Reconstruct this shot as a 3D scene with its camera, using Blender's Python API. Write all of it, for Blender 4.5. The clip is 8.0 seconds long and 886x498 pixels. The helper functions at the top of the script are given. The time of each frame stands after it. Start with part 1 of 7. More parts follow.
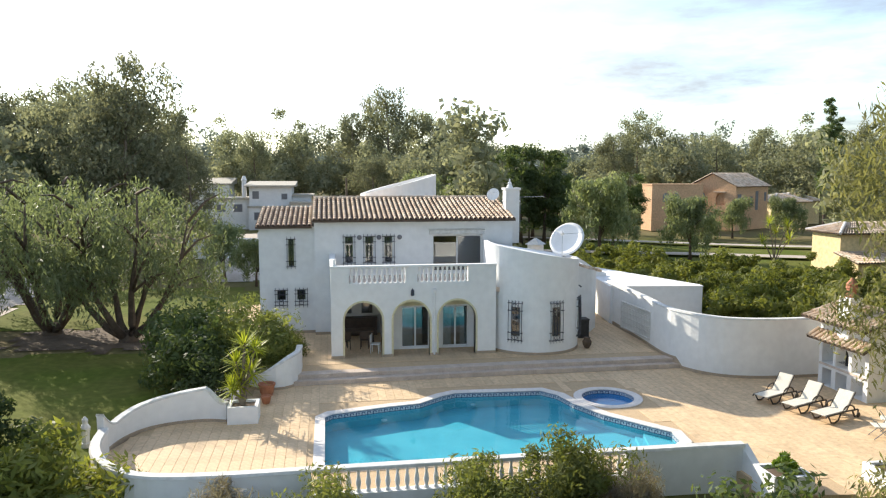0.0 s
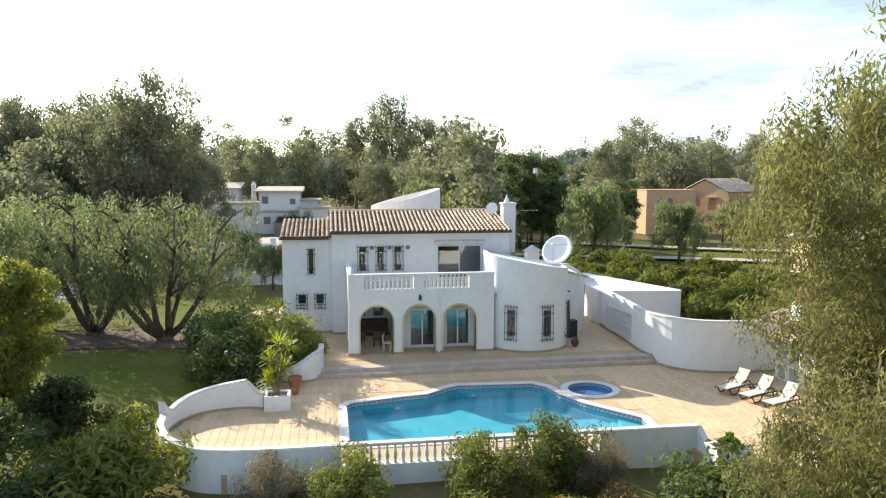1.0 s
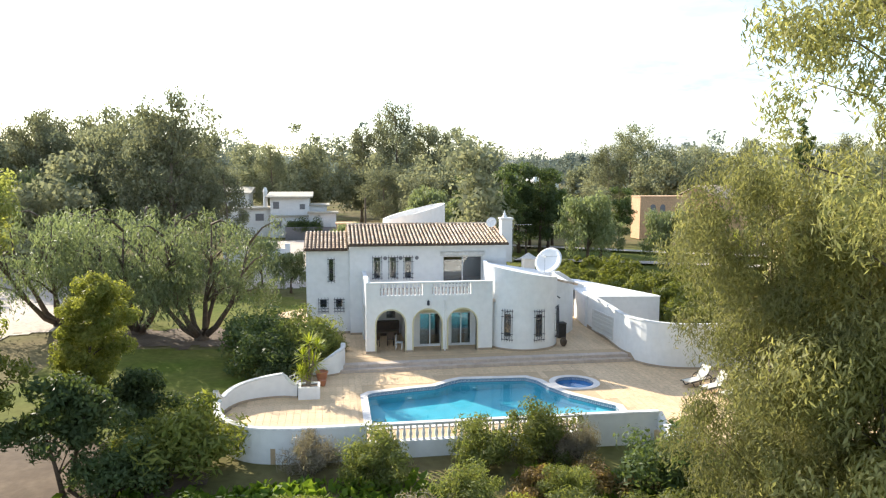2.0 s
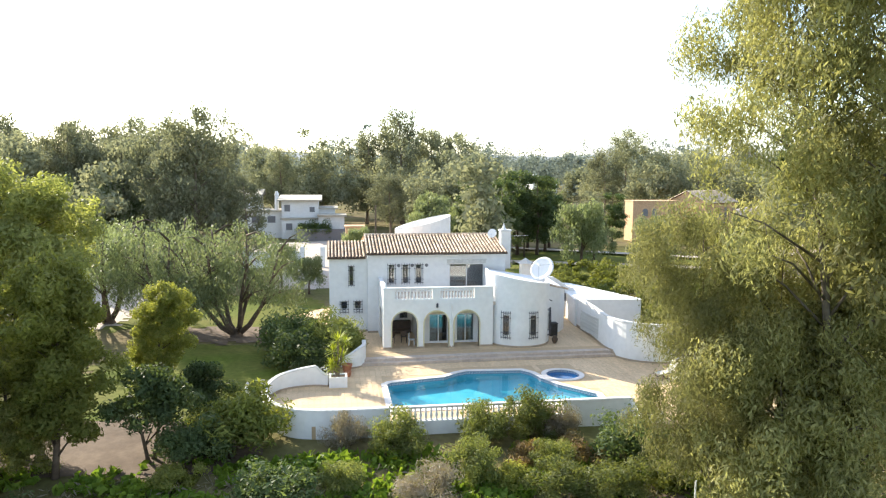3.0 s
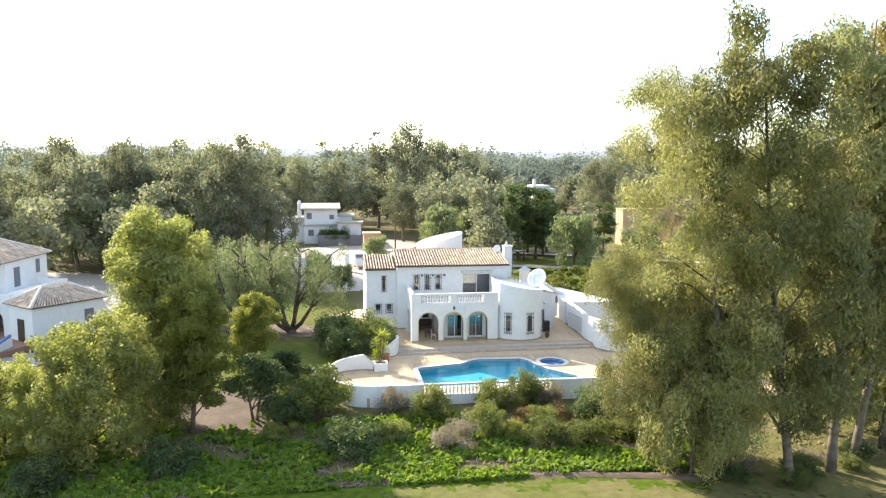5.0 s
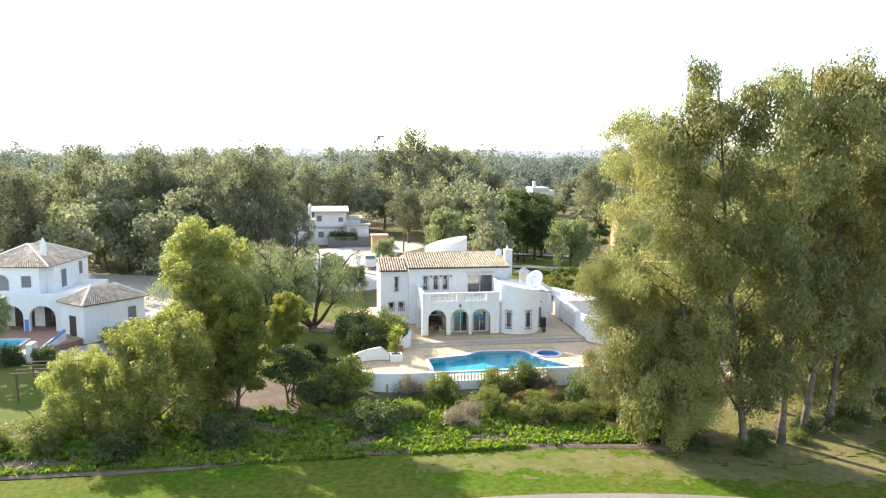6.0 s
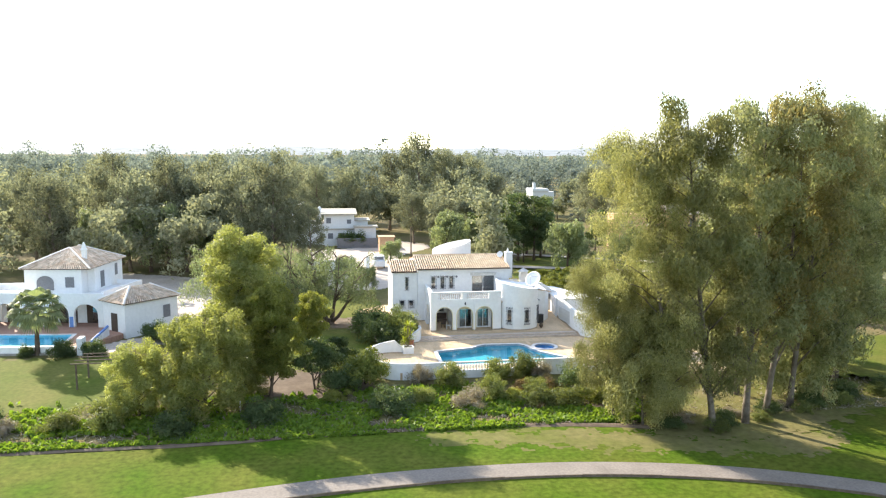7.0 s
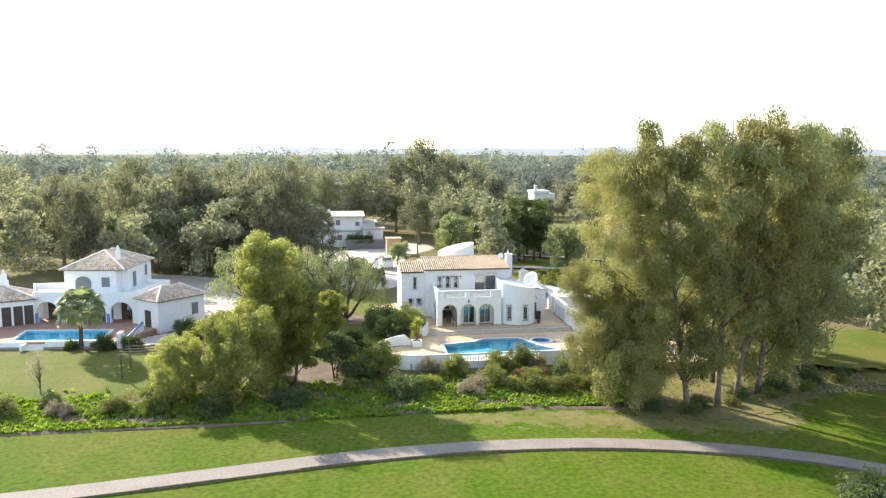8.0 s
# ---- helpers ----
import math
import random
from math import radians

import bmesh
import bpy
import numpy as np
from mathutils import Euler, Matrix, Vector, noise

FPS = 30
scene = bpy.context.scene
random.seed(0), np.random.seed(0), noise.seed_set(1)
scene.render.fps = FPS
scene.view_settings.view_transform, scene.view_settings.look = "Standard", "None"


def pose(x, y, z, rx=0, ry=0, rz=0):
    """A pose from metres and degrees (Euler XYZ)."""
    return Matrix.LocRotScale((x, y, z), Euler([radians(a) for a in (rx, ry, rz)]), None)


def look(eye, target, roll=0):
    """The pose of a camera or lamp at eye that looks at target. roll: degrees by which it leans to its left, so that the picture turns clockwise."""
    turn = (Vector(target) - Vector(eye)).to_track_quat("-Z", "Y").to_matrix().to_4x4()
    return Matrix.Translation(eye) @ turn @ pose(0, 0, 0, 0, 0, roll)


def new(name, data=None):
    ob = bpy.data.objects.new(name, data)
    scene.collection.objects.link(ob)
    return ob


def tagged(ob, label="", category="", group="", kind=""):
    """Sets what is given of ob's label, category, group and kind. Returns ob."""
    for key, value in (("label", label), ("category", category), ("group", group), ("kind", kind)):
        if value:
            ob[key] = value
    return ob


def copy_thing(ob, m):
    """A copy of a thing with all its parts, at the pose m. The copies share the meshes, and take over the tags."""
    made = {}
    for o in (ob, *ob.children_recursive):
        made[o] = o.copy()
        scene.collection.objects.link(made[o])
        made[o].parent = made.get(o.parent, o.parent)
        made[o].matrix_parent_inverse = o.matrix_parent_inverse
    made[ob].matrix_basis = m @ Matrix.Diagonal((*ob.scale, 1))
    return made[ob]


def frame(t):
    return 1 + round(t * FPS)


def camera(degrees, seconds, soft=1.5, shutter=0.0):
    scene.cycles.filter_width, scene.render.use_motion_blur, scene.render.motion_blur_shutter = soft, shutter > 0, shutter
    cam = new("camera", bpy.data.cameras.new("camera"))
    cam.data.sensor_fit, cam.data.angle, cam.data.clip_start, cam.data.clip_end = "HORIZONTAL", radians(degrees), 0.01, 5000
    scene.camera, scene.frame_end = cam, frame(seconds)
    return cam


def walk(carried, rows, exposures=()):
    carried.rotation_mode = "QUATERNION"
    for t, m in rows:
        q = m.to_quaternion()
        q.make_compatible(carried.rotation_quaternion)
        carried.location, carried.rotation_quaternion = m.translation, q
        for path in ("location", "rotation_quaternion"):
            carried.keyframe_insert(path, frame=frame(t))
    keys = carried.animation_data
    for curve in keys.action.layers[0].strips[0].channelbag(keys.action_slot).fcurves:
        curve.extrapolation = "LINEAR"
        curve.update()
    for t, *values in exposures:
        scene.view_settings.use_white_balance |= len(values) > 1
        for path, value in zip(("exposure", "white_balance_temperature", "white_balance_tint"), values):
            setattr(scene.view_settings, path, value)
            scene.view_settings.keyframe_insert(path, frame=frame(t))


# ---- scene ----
cam = camera(63.0, 8.0, soft=1.2)
EXPOSURES = [(0.0, 1.25), (1.5, 1.47), (3.0, 1.82), (6.0, 1.98), (8.0, 1.90)]
PATH = [
    (0, (1.2, -0.988, 8.533), (1.514, 0.976, 8.322), 0.1),
    (0.5, (0.79, -3.003, 8.977), (1.102, -1.039, 8.764), 0.2),
    (1, (0.374, -5.292, 9.553), (0.684, -3.327, 9.341), 0.1),
    (1.5, (-0.095, -7.818, 10.154), (0.212, -5.853, 9.942), 0.1),
    (3, (-2.216, -16.999, 12.564), (-1.91, -15.036, 12.338), 0.4),
    (3.5, (-2.976, -20.09, 13.256), (-2.67, -18.127, 13.028), 0.4),
    (4, (-3.729, -23.226, 13.941), (-3.425, -21.263, 13.713), 0.2),
    (4.5, (-4.539, -26.453, 14.716), (-4.236, -24.489, 14.485), 0.3),
    (5.8, (-6.931, -35.326, 16.982), (-6.63, -33.364, 16.735), 0.3),
    (6, (-7.241, -36.8, 17.127), (-6.94, -34.837, 16.884), 0.3),
    (6.5, (-8.051, -40.21, 17.82), (-7.753, -38.248, 17.574), 0.2),
    (7, (-8.912, -43.744, 18.534), (-8.614, -41.782, 18.286), 0.2),
    (7.5, (-9.601, -47.218, 19.194), (-9.306, -45.255, 18.945), 0.2),
    (8, (-10.203, -50.666, 19.775), (-9.914, -48.703, 19.525), 0.1),
]
walk(cam, [(t, look(eye, target, roll)) for t, eye, target, roll in PATH], EXPOSURES)

# ---------------------------------------------------------------- world and light
SUN_ELEV, SUN_AZ = radians(25.9), Vector((-0.585, 0.81, 0)).normalized()
SUN_DIR = Vector((SUN_AZ.x * math.cos(SUN_ELEV), SUN_AZ.y * math.cos(SUN_ELEV), math.sin(SUN_ELEV)))
world = bpy.data.worlds.new("world")
scene.world = world
world.use_nodes = True
wn, wl = world.node_tree.nodes, world.node_tree.links
sky = wn.new("ShaderNodeTexSky")
sky.sky_type = "NISHITA"
sky.sun_disc = False
sky.sun_elevation = SUN_ELEV
sky.sun_rotation = math.atan2(SUN_AZ.x, SUN_AZ.y)
sky.air_density, sky.dust_density, sky.ozone_density = 1.0, 0.25, 1.0
wtc = wn.new("ShaderNodeTexCoord")
wmap = wn.new("ShaderNodeMapping")
wmap.inputs["Scale"].default_value = (1.6, 1.6, 7.0)
wnoise = wn.new("ShaderNodeTexNoise")
wnoise.inputs["Scale"].default_value = 2.2
wnoise.inputs["Detail"].default_value = 7.0
wnoise.inputs["Roughness"].default_value = 0.6
wramp = wn.new("ShaderNodeMapRange")
wramp.inputs["From Min"].default_value = 0.34
wramp.inputs["From Max"].default_value = 0.66
wramp.inputs["To Max"].default_value = 0.92
wmix = wn.new("ShaderNodeMix")
wmix.data_type = "RGBA"
# thin cloud scatters most towards and away from the sun, least across it
wdot = wn.new("ShaderNodeVectorMath")
wdot.operation = "DOT_PRODUCT"
wdot.inputs[1].default_value = SUN_DIR
wsq = wn.new("ShaderNodeMath")
wsq.operation = "POWER"
wsq.inputs[1].default_value = 2.0
wabs = wn.new("ShaderNodeMath")
wabs.operation = "ABSOLUTE"
wcloud = wn.new("ShaderNodeMix")
wcloud.data_type = "RGBA"
wcloud.inputs["A"].default_value = (1.08, 1.26, 1.54, 1)
wcloud.inputs["B"].default_value = (4.1, 3.95, 3.75, 1)
wl.new(wtc.outputs["Generated"], wdot.inputs[0])
wl.new(wdot.outputs["Value"], wabs.inputs[0])
wl.new(wabs.outputs[0], wsq.inputs[0])
wl.new(wsq.outputs[0], wcloud.inputs["Factor"])
wl.new(wcloud.outputs["Result"], wmix.inputs["B"])
wl.new(wtc.outputs["Generated"], wmap.inputs["Vector"])
wl.new(wmap.outputs["Vector"], wnoise.inputs["Vector"])
wl.new(wnoise.outputs["Fac"], wramp.inputs["Value"])
wl.new(wramp.outputs["Result"], wmix.inputs["Factor"])
wl.new(sky.outputs["Color"], wmix.inputs["A"])
wl.new(wmix.outputs["Result"], wn["Background"].inputs["Color"])
wn["Background"].inputs["Strength"].default_value = 0.15
sun_data = bpy.data.lights.new("sun", "SUN")
sun_data.energy, sun_data.angle, sun_data.color = 3.4, radians(0.6), (1.0, 0.91, 0.76)
sun = new("sun", sun_data)
sun.matrix_world = look(SUN_DIR * 200, (0, 0, 0))


# ---------------------------------------------------------------- materials
def shade(name, a, b, scale=3.0, rough=0.8, bump=0.0, bump_scale=None, fine=None, metal=0.0, island=0.0, detail=6.0, stain=0.0, spec=0.4, grain=1.0):
    """Two colours mixed by coarse noise, a fine grain on top, bump, and optional variation by island."""
    m = bpy.data.materials.new(name)
    m.use_nodes = True
    n, l = m.node_tree.nodes, m.node_tree.links
    p = n["Principled BSDF"]
    p.inputs["Roughness"].default_value = rough
    p.inputs["Metallic"].default_value = metal
    p.inputs["Specular IOR Level"].default_value = spec
    tc = n.new("ShaderNodeTexCoord")
    no = n.new("ShaderNodeTexNoise")
    no.inputs["Scale"].default_value, no.inputs["Detail"].default_value = scale, detail
    l.new(tc.outputs["Object"], no.inputs["Vector"])
    mr = n.new("ShaderNodeMapRange")
    mr.inputs["From Min"].default_value, mr.inputs["From Max"].default_value = 0.32, 0.68
    l.new(no.outputs["Fac"], mr.inputs["Value"])
    mix = n.new("ShaderNodeMix")
    mix.data_type = "RGBA"
    mix.inputs["A"].default_value, mix.inputs["B"].default_value = (*a, 1), (*b, 1)
    l.new(mr.outputs["Result"], mix.inputs["Factor"])
    out = mix.outputs["Result"]
    g = n.new("ShaderNodeTexNoise")
    g.inputs["Scale"].default_value, g.inputs["Detail"].default_value = fine or scale * 9, 4.0
    l.new(tc.outputs["Object"], g.inputs["Vector"])
    hsv = n.new("ShaderNodeHueSaturation")
    gr = n.new("ShaderNodeMapRange")
    gr.inputs["From Min"].default_value, gr.inputs["From Max"].default_value = 0.3, 0.7
    gr.inputs["To Min"].default_value, gr.inputs["To Max"].default_value = 1 - 0.18 * grain - stain, 1 + 0.14 * grain
    l.new(g.outputs["Fac"], gr.inputs["Value"])
    val = gr.outputs["Result"]
    if island:
        geo = n.new("ShaderNodeNewGeometry")
        oi = n.new("ShaderNodeObjectInfo")
        ad = n.new("ShaderNodeMath")
        ad.operation = "ADD"
        l.new(geo.outputs["Random Per Island"], ad.inputs[0])
        l.new(oi.outputs["Random"], ad.inputs[1])
        fr = n.new("ShaderNodeMath")
        fr.operation = "FRACT"
        l.new(ad.outputs[0], fr.inputs[0])
        ir = n.new("ShaderNodeMapRange")
        ir.inputs["To Min"].default_value, ir.inputs["To Max"].default_value = 1 - island, 1 + island
        l.new(fr.outputs[0], ir.inputs["Value"])
        mu = n.new("ShaderNodeMath")
        mu.operation = "MULTIPLY"
        l.new(val, mu.inputs[0])
        l.new(ir.outputs["Result"], mu.inputs[1])
        val = mu.outputs[0]
    l.new(val, hsv.inputs["Value"])
    l.new(out, hsv.inputs["Color"])
    l.new(hsv.outputs["Color"], p.inputs["Base Color"])
    if bump:
        bn = n.new("ShaderNodeTexNoise")
        bn.inputs["Scale"].default_value, bn.inputs["Detail"].default_value = bump_scale or scale * 12, 5.0
        l.new(tc.outputs["Object"], bn.inputs["Vector"])
        bu = n.new("ShaderNodeBump")
        bu.inputs["Strength"].default_value, bu.inputs["Distance"].default_value = bump, 0.03
        l.new(bn.outputs["Fac"], bu.inputs["Height"])
        l.new(bu.outputs["Normal"], p.inputs["Normal"])
    return m


def leafy(name, a, b, through_light=0.4, rough=0.5, patch_scale=0.35, glow=(1.7, 1.65, 0.8), sheen=0.12):
    """Leaves: two greens by leaf, tree and clump, with light that passes through."""
    m = bpy.data.materials.new(name)
    m.use_nodes = True
    n, l = m.node_tree.nodes, m.node_tree.links
    p = n["Principled BSDF"]
    p.inputs["Roughness"].default_value = rough
    p.inputs["Specular IOR Level"].default_value = sheen
    geo, oi, tc = n.new("ShaderNodeNewGeometry"), n.new("ShaderNodeObjectInfo"), n.new("ShaderNodeTexCoord")
    no = n.new("ShaderNodeTexNoise")
    no.inputs["Scale"].default_value, no.inputs["Detail"].default_value = patch_scale, 3.0
    l.new(tc.outputs["Object"], no.inputs["Vector"])
    ad = n.new("ShaderNodeMath")
    ad.operation = "MULTIPLY_ADD"
    ad.inputs[1].default_value = 0.6
    l.new(geo.outputs["Random Per Island"], ad.inputs[0])
    sc = n.new("ShaderNodeMapRange")
    sc.inputs["From Min"].default_value, sc.inputs["From Max"].default_value = 0.3, 0.7
    sc.inputs["To Min"].default_value, sc.inputs["To Max"].default_value = -0.05, 0.45
    l.new(no.outputs["Fac"], sc.inputs["Value"])
    l.new(sc.outputs["Result"], ad.inputs[2])
    mix = n.new("ShaderNodeMix")
    mix.data_type = "RGBA"
    mix.inputs["A"].default_value, mix.inputs["B"].default_value = (*a, 1), (*b, 1)
    l.new(ad.outputs[0], mix.inputs["Factor"])
    hsv = n.new("ShaderNodeHueSaturation")
    hr = n.new("ShaderNodeMapRange")
    hr.inputs["To Min"].default_value, hr.inputs["To Max"].default_value = 0.75, 1.25
    l.new(oi.outputs["Random"], hr.inputs["Value"])
    l.new(hr.outputs["Result"], hsv.inputs["Value"])
    l.new(mix.outputs["Result"], hsv.inputs["Color"])
    l.new(hsv.outputs["Color"], p.inputs["Base Color"])
    tr = n.new("ShaderNodeBsdfTranslucent")
    tint = n.new("ShaderNodeMix")
    tint.data_type = "RGBA"
    tint.blend_type = "MULTIPLY"
    tint.inputs["Factor"].default_value = 1.0
    tint.inputs["B"].default_value = (*glow, 1)
    l.new(hsv.outputs["Color"], tint.inputs["A"])
    l.new(tint.outputs["Result"], tr.inputs["Color"])
    ms = n.new("ShaderNodeMixShader")
    ms.inputs["Fac"].default_value = through_light
    l.new(p.outputs["BSDF"], ms.inputs[1])
    l.new(tr.outputs["BSDF"], ms.inputs[2])
    l.new(ms.outputs["Shader"], n["Material Output"].inputs["Surface"])
    return m


def clear(name, tint, rough=0.02, ior=1.45, waves=0.0):
    """Panes and water: see-through with a Fresnel gloss."""
    m = bpy.data.materials.new(name)
    m.use_nodes = True
    n, l = m.node_tree.nodes, m.node_tree.links
    tr, gl, fr, ms = n.new("ShaderNodeBsdfTransparent"), n.new("ShaderNodeBsdfGlossy"), n.new("ShaderNodeLayerWeight"), n.new("ShaderNodeMixShader")
    tr.inputs["Color"].default_value = (*tint, 1)
    gl.inputs["Roughness"].default_value = rough
    fr.inputs["Blend"].default_value = 0.5
    low = ((ior - 1) / (ior + 1)) ** 2
    pw, ma = n.new("ShaderNodeMath"), n.new("ShaderNodeMath")
    pw.operation, ma.operation = "POWER", "MULTIPLY_ADD"
    pw.inputs[1].default_value, ma.inputs[1].default_value, ma.inputs[2].default_value = 5.0, 1 - low, low
    l.new(fr.outputs["Facing"], pw.inputs[0])
    l.new(pw.outputs[0], ma.inputs[0])
    l.new(ma.outputs[0], ms.inputs["Fac"])
    l.new(tr.outputs["BSDF"], ms.inputs[1])
    l.new(gl.outputs["BSDF"], ms.inputs[2])
    l.new(ms.outputs["Shader"], n["Material Output"].inputs["Surface"])
    if waves:
        tc, no, bu = n.new("ShaderNodeTexCoord"), n.new("ShaderNodeTexNoise"), n.new("ShaderNodeBump")
        no.inputs["Scale"].default_value = 2.5
        l.new(tc.outputs["Object"], no.inputs["Vector"])
        l.new(no.outputs["Fac"], bu.inputs["Height"])
        bu.inputs["Strength"].default_value, bu.inputs["Distance"].default_value = waves, 0.02
        l.new(bu.outputs["Normal"], gl.inputs["Normal"])
        l.new(bu.outputs["Normal"], fr.inputs["Normal"])
    return m


M_WHITE = shade("white_render", (0.82, 0.815, 0.80), (0.78, 0.775, 0.76), 0.7, 0.85, 0.06, 14, 3.0, grain=0.25)
M_WHITE_OLD = shade("weathered_white_render", (0.74, 0.73, 0.70), (0.62, 0.61, 0.58), 1.3, 0.88, 0.15, 14, 5, stain=0.06, grain=0.6)
M_CREAM = shade("cream_trim", (0.68, 0.62, 0.40), (0.62, 0.56, 0.36), 3, 0.8)
M_ROOF = shade("clay_roof_tile", (0.52, 0.37, 0.25), (0.70, 0.58, 0.45), 1.4, 0.85, 0.3, 30, 12, island=0.25)
M_ROOF_BED = shade("dark_tile_bed", (0.085, 0.06, 0.045), (0.13, 0.095, 0.07), 5, 0.9)
M_TERRA = shade("terrace_tile", (0.71, 0.52, 0.32), (0.63, 0.455, 0.275), 0.6, 0.7, 0.15, 20, 7, island=0.06)
M_JOINT = shade("tile_joint", (0.57, 0.415, 0.255), (0.51, 0.37, 0.225), 4, 0.9)
M_SKIRT = shade("stone_skirting", (0.46, 0.36, 0.26), (0.38, 0.30, 0.22), 4, 0.8)
M_STEP = shade("step_stone", (0.60, 0.50, 0.42), (0.50, 0.41, 0.34), 3, 0.75, 0.1, 30, island=0.08)
M_COPING = shade("pool_coping", (0.78, 0.73, 0.68), (0.70, 0.65, 0.61), 5, 0.7, 0.1, 30, island=0.05)
M_BASIN = shade("pool_mosaic", (0.135, 0.45, 0.54), (0.18, 0.52, 0.60), 1.0, 0.6, fine=30)
# lighter copy of the pool mosaic, with the neighbouring pool's sunlight in its colour
M_BASIN_SUNLIT = shade("sunlit_pool_mosaic", (0.24, 0.58, 0.70), (0.29, 0.64, 0.76), 1.0, 0.6, fine=30)
M_BASIN_DEEP = shade("paddling_pool_mosaic", (0.13, 0.33, 0.62), (0.17, 0.38, 0.66), 1.0, 0.6, fine=30)
M_KEY = shade("dark_blue_mosaic", (0.03, 0.07, 0.16), (0.05, 0.10, 0.2), 9, 0.4)
M_KEY_PALE = shade("pale_mosaic", (0.55, 0.60, 0.62), (0.48, 0.55, 0.60), 9, 0.4)
M_WATER = clear("pool_water", (0.60, 0.915, 0.965), 0.02, 1.33, 0.25)
M_GLASS = clear("window_glass", (0.62, 0.68, 0.70), 0.01, 2.3)
M_IRON = shade("dark_iron", (0.05, 0.055, 0.07), (0.07, 0.07, 0.085), 8, 0.5, metal=0.3)
M_FRAME = shade("white_lacquer", (0.78, 0.78, 0.77), (0.74, 0.74, 0.73), 4, 0.4)
M_SHUTTER = shade("grey_roller_shutter", (0.17, 0.17, 0.18), (0.21, 0.21, 0.22), 5, 0.6)
# also colours the panel that imitates a reflection in the balcony door
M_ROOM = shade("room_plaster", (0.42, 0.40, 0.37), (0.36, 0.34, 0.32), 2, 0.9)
M_DARKWOOD = shade("dark_wood", (0.05, 0.035, 0.025), (0.08, 0.05, 0.035), 6, 0.5)
M_CLAY = shade("terracotta", (0.38, 0.15, 0.08), (0.46, 0.20, 0.11), 5, 0.8)
M_DISH = shade("painted_dish", (0.82, 0.82, 0.82), (0.78, 0.78, 0.78), 2, 0.5, grain=0.3)
M_GREYMETAL = shade("grey_metal", (0.30, 0.31, 0.32), (0.22, 0.23, 0.24), 8, 0.45, metal=0.7)
M_BLACK = shade("black_plastic", (0.02, 0.02, 0.022), (0.035, 0.035, 0.037), 8, 0.5)
M_SLING = shade("cream_sling_fabric", (0.72, 0.68, 0.58), (0.66, 0.62, 0.53), 8, 0.9)
M_RESIN = shade("brown_resin", (0.05, 0.04, 0.03), (0.08, 0.06, 0.045), 8, 0.5)
M_BARK = shade("pale_bark", (0.15, 0.12, 0.09), (0.27, 0.22, 0.17), 2.5, 0.9, 0.6, 9, 7)
M_GUMBARK = shade("gum_bark", (0.095, 0.075, 0.055), (0.20, 0.165, 0.13), 1.8, 0.9, 0.6, 9, 7)
M_PALEROOF = shade("pale_roof_screed", (0.50, 0.46, 0.38), (0.42, 0.385, 0.32), 0.8, 0.9, 0.2, 8, 4)
M_DARKBARK = shade("dark_bark", (0.085, 0.06, 0.042), (0.14, 0.10, 0.07), 2.5, 0.9, 0.6, 9, 7)
M_GROUND = shade("dry_grass_ground", (0.13, 0.13, 0.045), (0.20, 0.155, 0.085), 0.09, 0.95, 0.8, 5, 2.6, spec=0.05)
M_FAIRWAY = shade("mown_grass", (0.060, 0.116, 0.006), (0.118, 0.128, 0.022), 0.16, 0.95, 1.0, 7, 2.6, spec=0.05, grain=1.7)
M_LAWN = shade("garden_lawn", (0.098, 0.128, 0.022), (0.150, 0.148, 0.040), 0.25, 0.9, 0.5, 9, 3.0, spec=0.05)
M_ROUGH = shade("rough_dry_grass", (0.125, 0.135, 0.032), (0.195, 0.165, 0.075), 0.22, 0.95, 0.9, 6, 2.2, spec=0.05)
M_SOIL = shade("bare_soil", (0.105, 0.072, 0.048), (0.175, 0.128, 0.09), 0.6, 0.95, 0.8, 6, 3)
M_PATH = shade("grey_pink_path", (0.200, 0.168, 0.140), (0.245, 0.208, 0.176), 0.7, 0.85, 0.3, 25, 6)
M_ROAD = shade("pale_gravel_drive", (0.44, 0.37, 0.31), (0.52, 0.45, 0.38), 0.4, 0.9, 0.3, 15, 5)
M_EDGING = shade("timber_edging", (0.10, 0.07, 0.05), (0.16, 0.12, 0.085), 3, 0.9)
M_STONE = shade("grey_stone", (0.26, 0.24, 0.21), (0.36, 0.33, 0.29), 2, 0.9, 0.5, 8)
M_OCHRE = shade("ochre_render", (0.66, 0.42, 0.25), (0.58, 0.36, 0.21), 0.6, 0.88, 0.2, 10, 4)
M_YELLOW = shade("pale_yellow_render", (0.78, 0.62, 0.34), (0.74, 0.58, 0.32), 0.6, 0.88, 0.2, 10, 4)
M_BRICKRED = shade("terracotta_paving", (0.34, 0.19, 0.13), (0.40, 0.24, 0.17), 1.2, 0.85, fine=6)
M_BLUE = shade("blue_paint", (0.12, 0.22, 0.50), (0.15, 0.26, 0.55), 3, 0.6)
# pale blue-grey base colour holds the hills' distance haze
M_HILL = shade("haze_tinted_hillside", (0.20, 0.225, 0.235), (0.28, 0.295, 0.30), 0.006, 0.95, fine=0.03)
M_CARPAINT = shade("white_car_paint", (0.72, 0.73, 0.74), (0.68, 0.69, 0.70), 2, 0.25)

